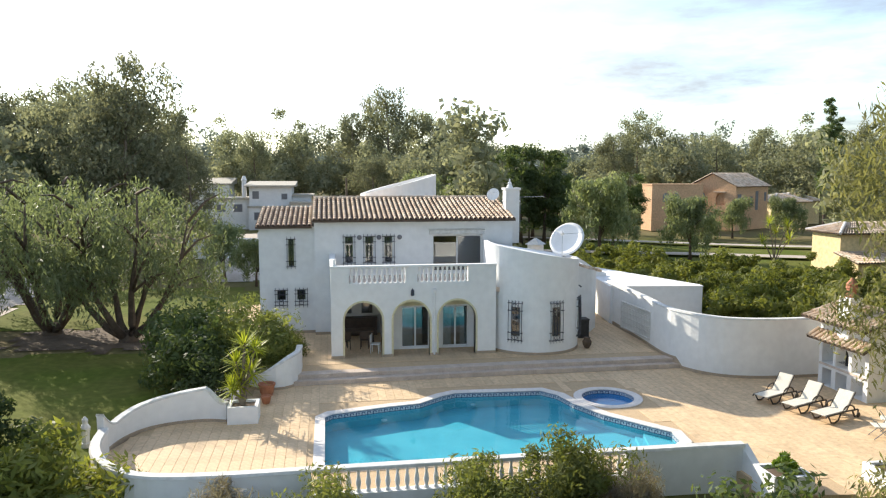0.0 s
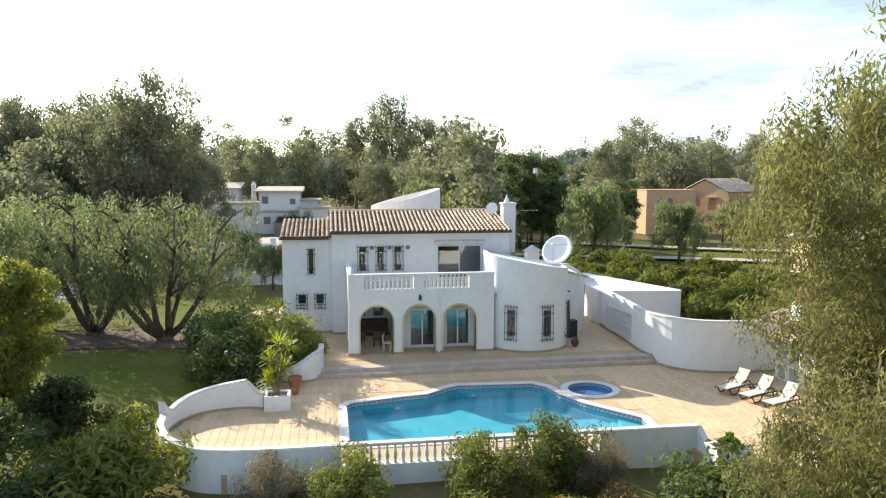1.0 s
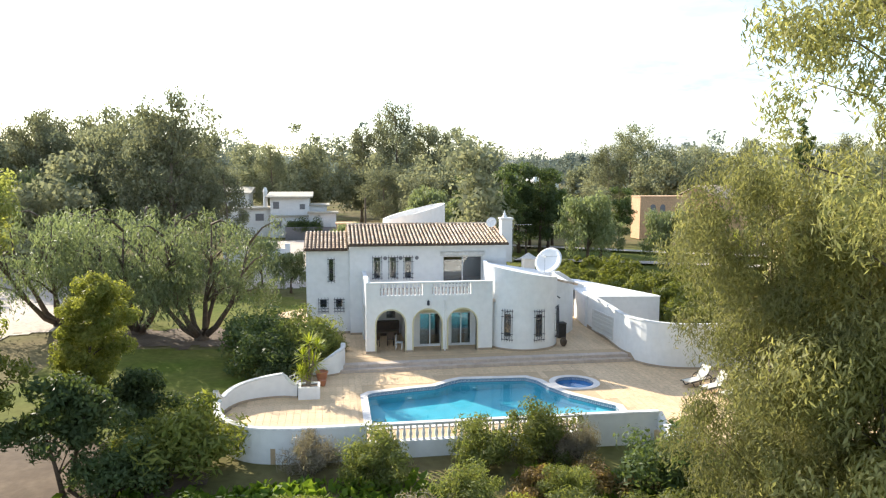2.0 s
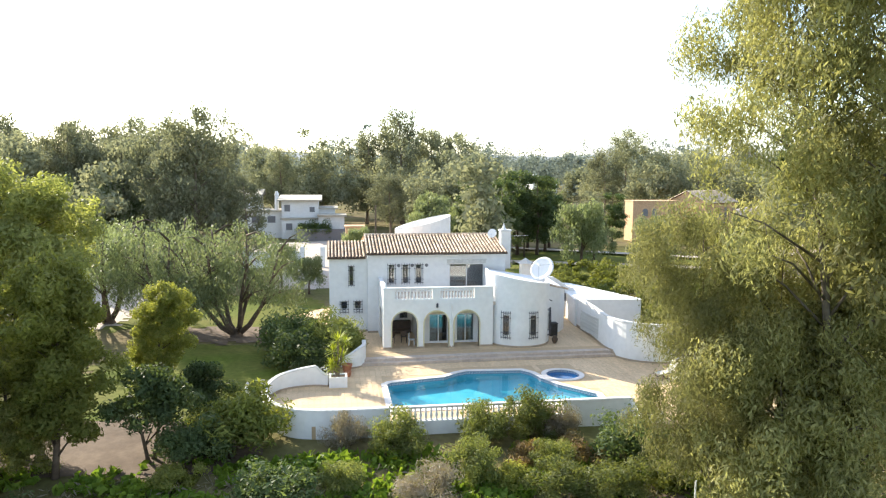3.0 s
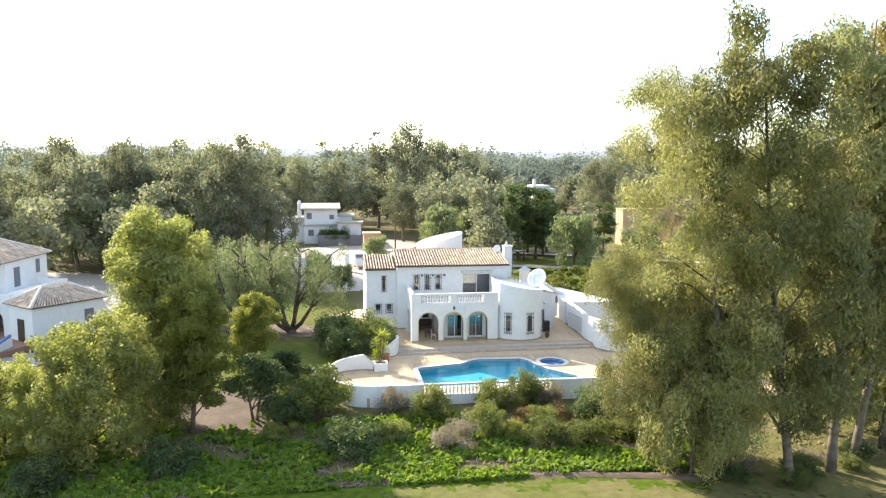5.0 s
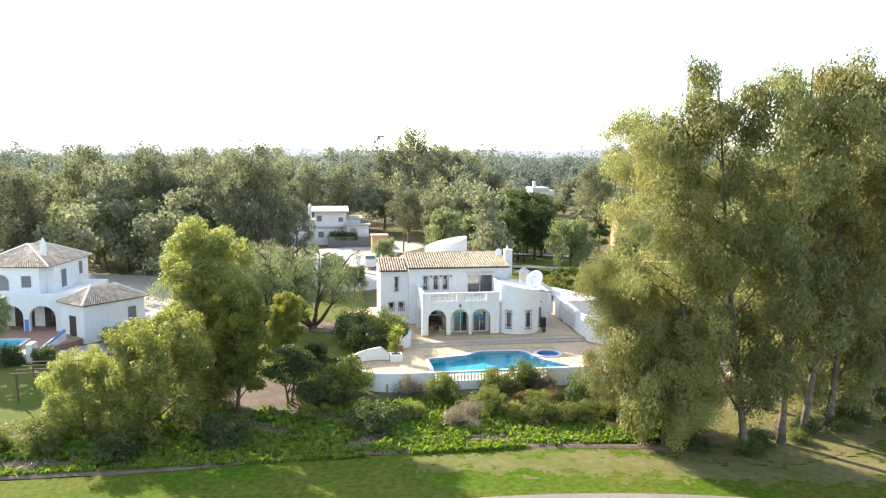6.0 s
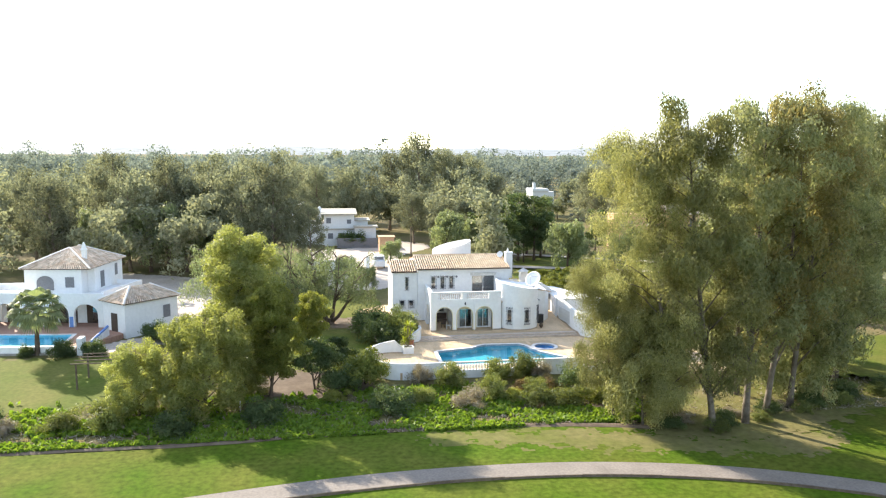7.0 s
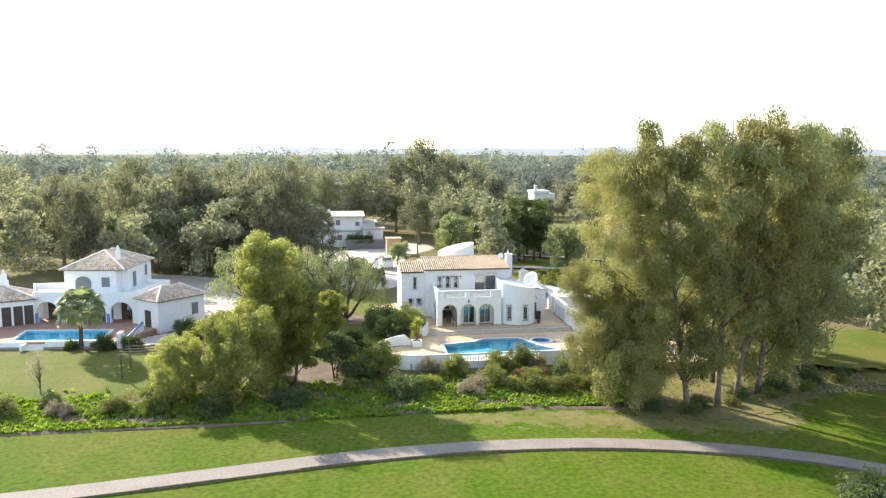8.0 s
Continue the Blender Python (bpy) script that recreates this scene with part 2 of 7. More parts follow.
L_GUM = leafy("gum_leaves", (0.165, 0.178, 0.078), (0.350, 0.330, 0.155), 0.52, glow=(1.42, 1.40, 0.92))
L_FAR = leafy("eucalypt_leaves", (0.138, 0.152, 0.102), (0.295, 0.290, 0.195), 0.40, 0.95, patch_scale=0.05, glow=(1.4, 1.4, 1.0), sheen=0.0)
L_GUM_GREY = leafy("grey_green_gum_leaves", (0.160, 0.178, 0.088), (0.335, 0.330, 0.170), 0.52, glow=(1.40, 1.40, 0.98))
L_GUM_TAN = leafy("tan_gum_leaves", (0.185, 0.172, 0.072), (0.350, 0.305, 0.135), 0.51, glow=(1.45, 1.36, 0.92))
# greyer, bluer copy of the eucalypt leaves: distance haze painted into their colour
L_HAZE = leafy("haze_tinted_eucalypt_leaves", (0.125, 0.148, 0.132), (0.250, 0.265, 0.225), 0.32, 0.95, patch_scale=0.035, glow=(1.3, 1.35, 1.1), sheen=0.0)
L_PEPPER = leafy("pepper_leaves", (0.118, 0.145, 0.080), (0.215, 0.235, 0.135), 0.44, glow=(1.5, 1.55, 0.95))
L_PEPPER_PALE = leafy("pale_pepper_leaves", (0.160, 0.190, 0.105), (0.285, 0.305, 0.170), 0.46, glow=(1.5, 1.55, 0.95))
L_OLIVE = leafy("olive_green_leaves", (0.165, 0.188, 0.072), (0.320, 0.320, 0.130), 0.52, glow=(1.6, 1.6, 0.8))
L_BRIGHT = leafy("yellow_green_leaves", (0.138, 0.165, 0.045), (0.275, 0.275, 0.085), 0.50)
L_DARK = leafy("dark_green_leaves", (0.062, 0.095, 0.042), (0.125, 0.155, 0.068), 0.38)
L_OLEANDER = leafy("oleander_leaves", (0.115, 0.150, 0.050), (0.232, 0.240, 0.092), 0.42)
L_HEDGE = leafy("hedge_leaves", (0.085, 0.110, 0.030), (0.210, 0.215, 0.060), 0.40)
L_GREY = leafy("grey_twigs", (0.24, 0.20, 0.16), (0.34, 0.30, 0.24), 0.25)
L_RED = leafy("russet_leaves", (0.18, 0.115, 0.060), (0.25, 0.19, 0.085), 0.3)
L_WEED = leafy("lush_weeds", (0.090, 0.165, 0.022), (0.225, 0.305, 0.048), 0.4, patch_scale=0.6)
L_YUCCA = leafy("yucca_leaves", (0.19, 0.23, 0.025), (0.38, 0.40, 0.07), 0.4, 0.4)


# ---------------------------------------------------------------- building blocks
def thing(name, label, category, group="", kind=""):
    return tagged(new(name), label, category, group, kind)


def finish(name, bm, material, smooth=False):
    me = bpy.data.meshes.new(name)
    bm.normal_update()
    bm.to_mesh(me)
    bm.free()
    me.materials.append(material)
    if smooth:
        me.polygons.foreach_set("use_smooth", [True] * len(me.polygons))
    return me


def part(name, bm, material, parent=None, label="", smooth=False):
    """Links a bmesh or a mesh as one object under its thing or part."""
    me = finish(name, bm, material, smooth) if isinstance(bm, bmesh.types.BMesh) else bm
    ob = new(name, me)
    ob.parent = parent
    return tagged(ob, label) if label else ob


def box(x0, y0, z0, x1, y1, z1, bm=None, bevel=0.0, turn=None):
    bm = bm or bmesh.new()
    r = bmesh.ops.create_cube(bm, size=1.0)
    m = Matrix.LocRotScale(((x0 + x1) / 2, (y0 + y1) / 2, (z0 + z1) / 2), None, (abs(x1 - x0), abs(y1 - y0), abs(z1 - z0)))
    bmesh.ops.transform(bm, matrix=(turn @ m) if turn else m, verts=r["verts"])
    if bevel:
        edges = list({e for v in r["verts"] for e in v.link_edges})
        bmesh.ops.bevel(bm, geom=edges, offset=bevel, segments=2, affect="EDGES", profile=0.5)
    return bm


def prism(points, z0, z1, bm=None):
    """An upright prism on a plan; z1 may be a height for each point."""
    bm = bm or bmesh.new()
    n = len(points)
    tops = z1 if isinstance(z1, (list, tuple)) else [z1] * n
    lo = [bm.verts.new((x, y, z0)) for x, y in points]
    hi = [bm.verts.new((x, y, t)) for (x, y), t in zip(points, tops)]
    bm.faces.new(list(reversed(lo)))
    bm.faces.new(hi)
    for i in range(n):
        j = (i + 1) % n
        bm.faces.new((lo[i], lo[j], hi[j], hi[i]))
    bmesh.ops.recalc_face_normals(bm, faces=bm.faces)
    return bm


def sheet(outer, holes, depth, place, bm=None):
    """A panel in its own x-z plane with holes through it, depth towards +y, set by the pose place."""
    own = bmesh.new()
    edges = []
    for loop in [outer, *holes]:
        vs = [own.verts.new((x, 0, z)) for x, z in loop]
        edges += [own.edges.new((vs[i], vs[(i + 1) % len(vs)])) for i in range(len(vs))]
    bmesh.ops.triangle_fill(own, use_beauty=True, use_dissolve=False, edges=edges)
    ext = bmesh.ops.extrude_face_region(own, geom=list(own.faces))
    bmesh.ops.translate(own, verts=[v for v in ext["geom"] if isinstance(v, bmesh.types.BMVert)], vec=(0, depth, 0))
    bmesh.ops.recalc_face_normals(own, faces=own.faces)
    bmesh.ops.transform(own, matrix=place, verts=own.verts)
    if bm is None:
        return own
    me = bpy.data.meshes.new("tmp")
    own.to_mesh(me)
    own.free()
    bm.from_mesh(me)
    bpy.data.meshes.remove(me)
    return bm


def rect(x0, z0, x1, z1):
    return [(x0, z0), (x1, z0), (x1, z1), (x0, z1)]


def arch(x0, x1, z0, spring, top, n=14):
    """Outline of a round-headed opening, from bottom left over the top to bottom right."""
    c, a = (x0 + x1) / 2, (x1 - x0) / 2
    return [(x0, z0)] + [(c - a * math.cos(math.pi * i / n), spring + (top - spring) * math.sin(math.pi * i / n)) for i in range(n + 1)] + [(x1, z0)]


def lathe(profile, n=10, bm=None, at=(0, 0, 0)):
    bm = bm or bmesh.new()
    rings = []
    for r, z in profile:
        rings.append([bm.verts.new((at[0] + r * math.cos(2 * math.pi * i / n), at[1] + r * math.sin(2 * math.pi * i / n), at[2] + z)) for i in range(n)])
    for a, b in zip(rings, rings[1:]):
        for i in range(n):
            bm.faces.new((a[i], a[(i + 1) % n], b[(i + 1) % n], b[i]))
    bm.faces.new(list(reversed(rings[0])))
    bm.faces.new(rings[-1])
    return bm


def tube(points, radii, n=6, bm=None):
    """A tapered round limb through points."""
    bm = bm or bmesh.new()
    pts = [Vector(p) for p in points]
    radii = radii if isinstance(radii, (list, tuple)) else [radii] * len(pts)
    rings = []
    for i, p in enumerate(pts):
        d = (pts[min(i + 1, len(pts) - 1)] - pts[max(i - 1, 0)]).normalized()
        u = d.orthogonal().normalized() if abs(d.z) > 0.9 else d.cross(Vector((0, 0, 1))).normalized()
        v = d.cross(u)
        rings.append([bm.verts.new(p + (u * math.cos(2 * math.pi * k / n) + v * math.sin(2 * math.pi * k / n)) * radii[i]) for k in range(n)])
    for a, b in zip(rings, rings[1:]):
        for k in range(n):
            bm.faces.new((a[k], a[(k + 1) % n], b[(k + 1) % n], b[k]))
    bm.faces.new(list(reversed(rings[0])))
    bm.faces.new(rings[-1])
    return bm


def ribbon(left, right, z, bm=None):
    """A flat strip between two lines of points."""
    bm = bm or bmesh.new()
    a = [bm.verts.new((x, y, z)) for x, y in left]
    b = [bm.verts.new((x, y, z)) for x, y in right]
    for i in range(len(a) - 1):
        bm.faces.new((a[i], a[i + 1], b[i + 1], b[i]))
    bmesh.ops.recalc_face_normals(bm, faces=bm.faces)
    return bm


def smooth_line(points, step=0.4):
    """Points along a rounded line through the given ones (Catmull-Rom)."""
    p = [Vector(q) for q in points]
    p = [2 * p[0] - p[1], *p, 2 * p[-1] - p[-2]]
    out = []
    for i in range(1, len(p) - 2):
        k = max(2, int((p[i + 1] - p[i]).length / step))
        for j in range(k):
            t = j / k
            out.append(0.5 * (2 * p[i] + (p[i + 1] - p[i - 1]) * t + (2 * p[i - 1] - 5 * p[i] + 4 * p[i + 1] - p[i + 2]) * t * t + (3 * p[i] - p[i - 1] - 3 * p[i + 1] + p[i + 2]) * t ** 3))
    out.append(p[-2])
    return out


def thick_wall(line, thick, z0, tops, bm=None):
    """A wall along a plan line, with its own top height at each point."""
    bm = bm or bmesh.new()
    rows = []
    for i, q in enumerate(line):
        d = (line[min(i + 1, len(line) - 1)] - line[max(i - 1, 0)]).normalized()
        nrm = Vector((-d.y, d.x)) * thick / 2
        a, b = Vector((q.x, q.y)) + nrm, Vector((q.x, q.y)) - nrm
        rows.append([bm.verts.new((*a, z0)), bm.verts.new((*a, tops[i])), bm.verts.new((*b, tops[i])), bm.verts.new((*b, z0))])
    for r, s in zip(rows, rows[1:]):
        for k in range(4):
            bm.faces.new((r[k], s[k], s[(k + 1) % 4], r[(k + 1) % 4]))
    bm.faces.new(rows[0])
    bm.faces.new(list(reversed(rows[-1])))
    bmesh.ops.recalc_face_normals(bm, faces=bm.faces)
    return bm


# ---------------------------------------------------------------- leaves and trees

def leaf_mesh(name, centres, size, droop, material, rng, outward=None):
    """One mesh of many small pointed leaves or sprays, hung at the given centres, turned to face outward from their clumps."""
    n = len(centres)
    axis = rng.normal(size=(n, 3))
    axis /= np.linalg.norm(axis, axis=1, keepdims=True)
    axis = axis * (1 - droop) + np.array([0, 0, -1.0]) * droop
    axis /= np.linalg.norm(axis, axis=1, keepdims=True)
    if outward is None:
        facing = rng.normal(size=(n, 3))
    else:
        facing = outward + rng.normal(size=(n, 3)) * 0.42
        axis = axis - facing * np.sum(axis * facing, axis=1, keepdims=True) / np.sum(facing * facing, axis=1, keepdims=True)
        axis /= np.linalg.norm(axis, axis=1, keepdims=True) + 1e-9
    side = np.cross(axis, facing)
    side /= np.linalg.norm(side, axis=1, keepdims=True) + 1e-9
    k = rng.uniform(0.65, 1.35, size=(n, 1))
    w, h = size
    a = centres - axis * h * 0.5 * k
    b = centres + axis * h * 0.5 * k
    mid = centres - axis * h * 0.08 * k
    s = side * w * 0.5 * k
    co = np.stack([a, mid + s, b, mid - s], axis=1).reshape(-1, 3)
    me = bpy.data.meshes.new(name)
    me.vertices.add(4 * n)
    me.vertices.foreach_set("co", co.astype(np.float32).ravel())
    me.loops.add(4 * n)
    me.loops.foreach_set("vertex_index", np.arange(4 * n, dtype=np.int32))
    me.polygons.add(n)
    me.polygons.foreach_set("loop_start", np.arange(0, 4 * n, 4, dtype=np.int32))
    me.update(calc_edges=True)
    me.materials.append(material)
    return me


def puffs(rng, n, rx, rz, zc, shell=0.45, flat=0.0):
    """Centres of leaf clumps inside an uneven crown."""
    out = []
    ph = rng.uniform(0, 6.28, 4)
    while len(out) < n:
        v = rng.normal(size=3)
        v /= np.linalg.norm(v)
        if v[2] < -0.75 + flat:
            continue
        ang = math.atan2(v[1], v[0])
        lump = 1 + 0.16 * math.sin(2 * ang + ph[0]) + 0.14 * math.sin(3 * ang + ph[1]) + 0.12 * math.sin(4 * v[2] * 2 + ph[2])
        r = rng.uniform(0, 1) ** shell * lump
        out.append((v[0] * rx * r, v[1] * rx * r, zc + v[2] * rz * r))
    return np.array(out)


def clump_leaves(rng, centres, per, rad, drop=0.0):
    """Leaf places round clump centres, thicker near each clump's skin."""
    n = len(centres) * per
    v = rng.normal(size=(n, 3))
    v /= np.linalg.norm(v, axis=1, keepdims=True)
    r = rng.uniform(0, 1, size=(n, 1)) ** 0.45
    rr = np.repeat(rng.uniform(0.65, 1.35, size=(len(centres), 1)) * rad, per, axis=0)
    p = np.repeat(centres, per, axis=0) + v * r * rr * np.array([1, 1, 0.75])
    if drop:
        p[:, 2] -= rng.uniform(0, 1, size=n) ** 2 * drop
    return p, v


def limbs(rng, height, base_r, centres, lean=(0, 0), fork=0.35, count=10, stems=1, spread=0.0):
    """Trunk or trunks with limbs that reach into the crown."""
    bm = bmesh.new()
    top = np.array([lean[0], lean[1], height * 0.86])
    for s in range(stems):
        a = 2 * math.pi * s / max(stems, 1) + 0.7
        foot = np.array([0.35 * base_r * stems * math.cos(a), 0.35 * base_r * stems * math.sin(a), -0.3]) if stems > 1 else np.array([0, 0, -0.3])
        tip = top + np.array([spread * math.cos(a), spread * math.sin(a), -0.1 * height * (s % 2)])
        pts, rad = [], []
        for i in range(8):
            t = i / 7
            wob = np.array([math.sin(3.1 * t + s + rng.uniform(-.2, .2)), math.cos(2.3 * t + 2 * s), 0]) * 0.022 * height * t
            pts.append(tuple(foot * (1 - t) + tip * t + wob))
            rad.append(base_r * (1.25 if i == 0 else 1) * (1 - 0.88 * t))
        tube(pts, rad, 7, bm)
        for c in centres[rng.choice(len(centres), min(count, len(centres)), replace=False)]:
            t = rng.uniform(fork, 0.9)
            o = np.array(pts[min(7, int(t * 7))])
            d = c - o
            mid = o + d * 0.5 + np.array([0, 0, 0.10 * np.linalg.norm(d)])
            r0 = base_r * (1 - 0.85 * t) * 0.62
            tube([tuple(o), tuple(mid), tuple(c)], [r0, r0 * 0.6, r0 * 0.2], 5, bm)
    return bm


def tree_meshes(seed, height, rx, rz, base_r, n_puff, per, puff_r, leaf, droop, leaf_mat, bark, drop=0.0, stems=1, spread=0.0, lean=(0, 0), shell=0.45, zc=None, fork=0.35, count=10):
    rng = np.random.default_rng(seed)
    c = puffs(rng, n_puff, rx, rz, zc if zc is not None else height - rz, shell)
    c[:, 0] += lean[0] * np.clip(c[:, 2] / height, 0, 1)
    c[:, 1] += lean[1] * np.clip(c[:, 2] / height, 0, 1)
    p, v = clump_leaves(rng, c, per, puff_r, drop)
    crown = leaf_mesh("crown", p, leaf, droop, leaf_mat, rng, v)
    trunk = finish("trunk", limbs(rng, height, base_r, c, lean, fork, count, stems, spread), bark, True)
    return trunk, crown


def gum_meshes(seed, height, lean, low, wide, n_limb, per, puff, leaf, leaf_mat, bark, base_r, drop=0.7, droop=0.55, bare=0.0, skirt=0.20):
    """A gum: one bending trunk, limbs that rise and fork, and a separate hanging leaf clump on each fork.
    low: where the crown begins, as a share of the height; wide: its half width."""
    rng = np.random.default_rng(seed)
    bend = rng.uniform(-0.5, 0.5, 2)

    def stem(t):
        return np.array([lean[0] * t ** 1.35 + bend[0] * math.sin(3.1 * t), lean[1] * t ** 1.35 + bend[1] * math.sin(4.0 * t), height * 0.95 * t - 0.3 * (1 - t)])

    wood = bmesh.new()
    tube([tuple(stem(i / 11)) for i in range(12)], [base_r * (1.3 if i == 0 else 1 - 0.9 * i / 11) for i in range(12)], 7, wood)
    centres, radii = [], []
    for k in range(n_limb):
        u = (k + rng.uniform(0, 1)) / n_limb
        t = low + (0.99 - low) * u ** 0.92
        o = stem(max(0.12, t - 0.10 * (1 - u) - 0.03))
        az = 2.4 * k + rng.uniform(-0.5, 0.5)
        reach = wide * (0.48 + 0.56 * math.sin(math.pi * min(1, skirt + (0.90 - skirt) * u)) ** 0.8) * rng.uniform(0.5, 1.1)
        end = stem(t) + np.array([math.cos(az) * reach, math.sin(az) * reach, rng.uniform(0.0, 0.05) * height * (1 - 0.6 * u)])
        mid = o + (end - o) * 0.5 + np.array([0, 0, 0.10 * reach])
        r0 = base_r * (1 - 0.86 * t) * 0.5
        tube([tuple(o), tuple(mid), tuple(end)], [r0, r0 * 0.6, r0 * 0.18], 5, wood)
        spots_ = [(end, 1.0), (mid + (end - mid) * 0.35 + rng.normal(size=3) * 0.3 * puff, 0.8)]
        for q in range(2):
            tip = end + np.clip(rng.normal(size=3), -1.5, 1.5) * np.array([0.8, 0.8, 0.6]) * puff
            tube([tuple(mid + (end - mid) * 0.6), tuple(tip)], [r0 * 0.35, r0 * 0.1], 4, wood)
            spots_.append((tip, 0.75))
        for c, f in spots_:
            if rng.uniform() < bare:
                continue
            centres.append(c)
            radii.append(puff * f * rng.uniform(0.7, 1.2))
    centres, radii = np.array(centres), np.array(radii)
    share = np.maximum(20, (per * (radii / radii.mean()) ** 2)).astype(int)
    n = int(share.sum())
    v = rng.normal(size=(n, 3))
    v /= np.linalg.norm(v, axis=1, keepdims=True)
    rr = np.repeat(radii, share)[:, None]
    p = np.repeat(centres, share, axis=0) + v * rr * rng.uniform(0, 1, size=(n, 1)) ** 0.3 * np.array([1, 1, 0.85])
    p[:, 2] -= rng.uniform(0, 1, size=n) ** 2.2 * drop * rr[:, 0] / puff
    crown = leaf_mesh("crown", p, leaf, droop, leaf_mat, rng, v)
    return finish("trunk", wood, bark, True), crown


def plant_tree(meshes, at, label, category="tree", group="", turn=0.0, scale=1.0, name="tree", tall=1.0):
    e = thing(name, label, category, group)
    e.matrix_basis = pose(*at, 0, 0, turn) @ Matrix.Diagonal((scale, scale, scale * tall, 1))
    for nm, me in zip(("trunk", "crown"), meshes):
        if me:
            part(nm, me, None, e)
    return e

# ---------------------------------------------------------------- ground
LOW, GOLF = -0.36, -1.3


def ground_height(x, y):
    """The land: golf course low in front, garden and plots a little higher, nearly flat far off."""
    t = min(max((y - 8.0) / 26.0, 0), 1)
    h = GOLF + 0.7 * t * t * (3 - 2 * t)
    h += 0.10 * noise.noise((x * 0.06, y * 0.06, 0)) * min(1, abs(y - 4) / 12)
    far = max(0, (y - 330) / 3000)
    return h + 55 * far * far


def ground_sheet():
    bm = bmesh.new()
    xs = [-4000, -1800, -800, -350, -180, -110] + [-80 + 3 * i for i in range(54)] + [90, 120, 180, 350, 800, 1800, 4000]
    ys = [-2500, -900, -300, -120, -70] + [-40 + 3 * i for i in range(47)] + [110, 140, 200, 330, 600, 1200, 2200, 3600]
    grid = [[bm.verts.new((x, y, ground_height(x, y))) for x in xs] for y in ys]
    for j in range(len(ys) - 1):
        for i in range(len(xs) - 1):
            # the terrace and the pools stand in a gap of the sheet
            if xs[i] >= -5 and xs[i + 1] <= 23 and ys[j] >= 19.5 and ys[j + 1] <= 46:
                continue
            if xs[i] >= -48 and xs[i + 1] <= -33 and ys[j] >= 30 and ys[j + 1] <= 42:
                continue
            bm.faces.new((grid[j][i], grid[j][i + 1], grid[j + 1][i + 1], grid[j + 1][i]))
    bmesh.ops.delete(bm, geom=[v for v in bm.verts if not v.link_faces], context="VERTS")
    return bm


tagged(part("ground", ground_sheet(), M_GROUND, smooth=True), "dry grassy ground with worn patches", "ground", kind="structure")


def inside(x, y, loop):
    c = False
    n = len(loop)
    for i in range(n):
        (x0, y0), (x1, y1) = loop[i], loop[i - 1]
        if (y0 > y) != (y1 > y) and x < (x1 - x0) * (y - y0) / (y1 - y0) + x0:
            c = not c
    return c


def patch(name, outline, z, material, label, category, step=0.6, drape=True, ragged=0.5):
    """An area of ground cover with a ragged edge, laid over the land (z: height above it) or level at the height z."""
    loop = [(p.x, p.y) for p in smooth_line([*outline, outline[0]], 1.5)[:-1]]
    xs, ys = [p[0] for p in loop], [p[1] for p in loop]
    x0, y0 = min(xs) - ragged, min(ys) - ragged
    verts, index, faces = [], {}, []

    def corner(i, j):
        if (i, j) not in index:
            x, y = x0 + i * step, y0 + j * step
            index[i, j] = len(verts)
            verts.append((x, y, ground_height(x, y) + z if drape else z))
        return index[i, j]

    for i in range(int((max(xs) - x0 + ragged) / step) + 1):
        for j in range(int((max(ys) - y0 + ragged) / step) + 1):
            x, y = x0 + (i + 0.5) * step, y0 + (j + 0.5) * step
            dx = 2 * ragged * noise.noise((x * 0.9, y * 0.9, 11)) + ragged * noise.noise((x * 3.1, y * 3.1, 5))
            dy = 2 * ragged * noise.noise((x * 0.9, y * 0.9, 23)) + ragged * noise.noise((x * 3.1, y * 3.1, 17))
            if inside(x + dx, y + dy, loop):
                faces.append((corner(i, j), corner(i + 1, j), corner(i + 1, j + 1), corner(i, j + 1)))
    me = bpy.data.meshes.new(name)
    me.from_pydata(verts, [], faces)
    me.materials.append(material)
    return tagged(part(name, me, None), label, category, kind="structure")


# golf course: fairway, cart path with timber edging
edge_line = smooth_line([(-90, 5.0), (-60, 6.0), (-36, 6.1), (-19, 5.9), (-12, 6.4), (-7.5, 6.4), (-1, 6.8), (8.5, 5.9), (14, 4.6), (19, 2.6), (26, 4.2), (34, 8), (48, 13), (90, 20)], 2)
fair = ribbon([(p.x, p.y) for p in edge_line], [(p.x, -70) for p in edge_line], GOLF + 0.10)
tagged(part("fairway", fair, M_FAIRWAY), "mown golf fairway of bright green grass", "lawn", kind="structure")
far_edge = smooth_line([(-75, -9), (-50, -6.5), (-31.4, -4.0), (-21.5, -2.5), (-10.3, -0.6), (-2, 0.07), (6.5, -0.25), (14.8, -1.9), (22, -4.7), (27, -7.9), (40, -18), (60, -36)], 1.5)


def beside(line, gap):
    """A line at a gap to the right of another, looking along it."""
    out = []
    for i, q in enumerate(line):
        d = (line[min(i + 1, len(line) - 1)] - line[max(i - 1, 0)]).normalized()
        out.append((q.x + d.y * gap, q.y - d.x * gap))
    return out


tagged(part("path", ribbon([(p.x, p.y) for p in far_edge], beside(far_edge, 2.05), GOLF + 0.13), M_PATH), "pinkish grey golf cart path across the grass", "path", kind="structure")
near_edge = [Vector(q) for q in beside(far_edge, 2.16)]
edging = thing("path_edging", "dark timber edging boards along the cart path", "edging", kind="structure")
for i in range(0, len(near_edge) - 3, 3):
    seg = near_edge[i:i + 4]
    part("board", thick_wall(seg, 0.08, GOLF, [GOLF + 0.26 + 0.02 * math.sin(i)] * len(seg)), M_EDGING, edging)

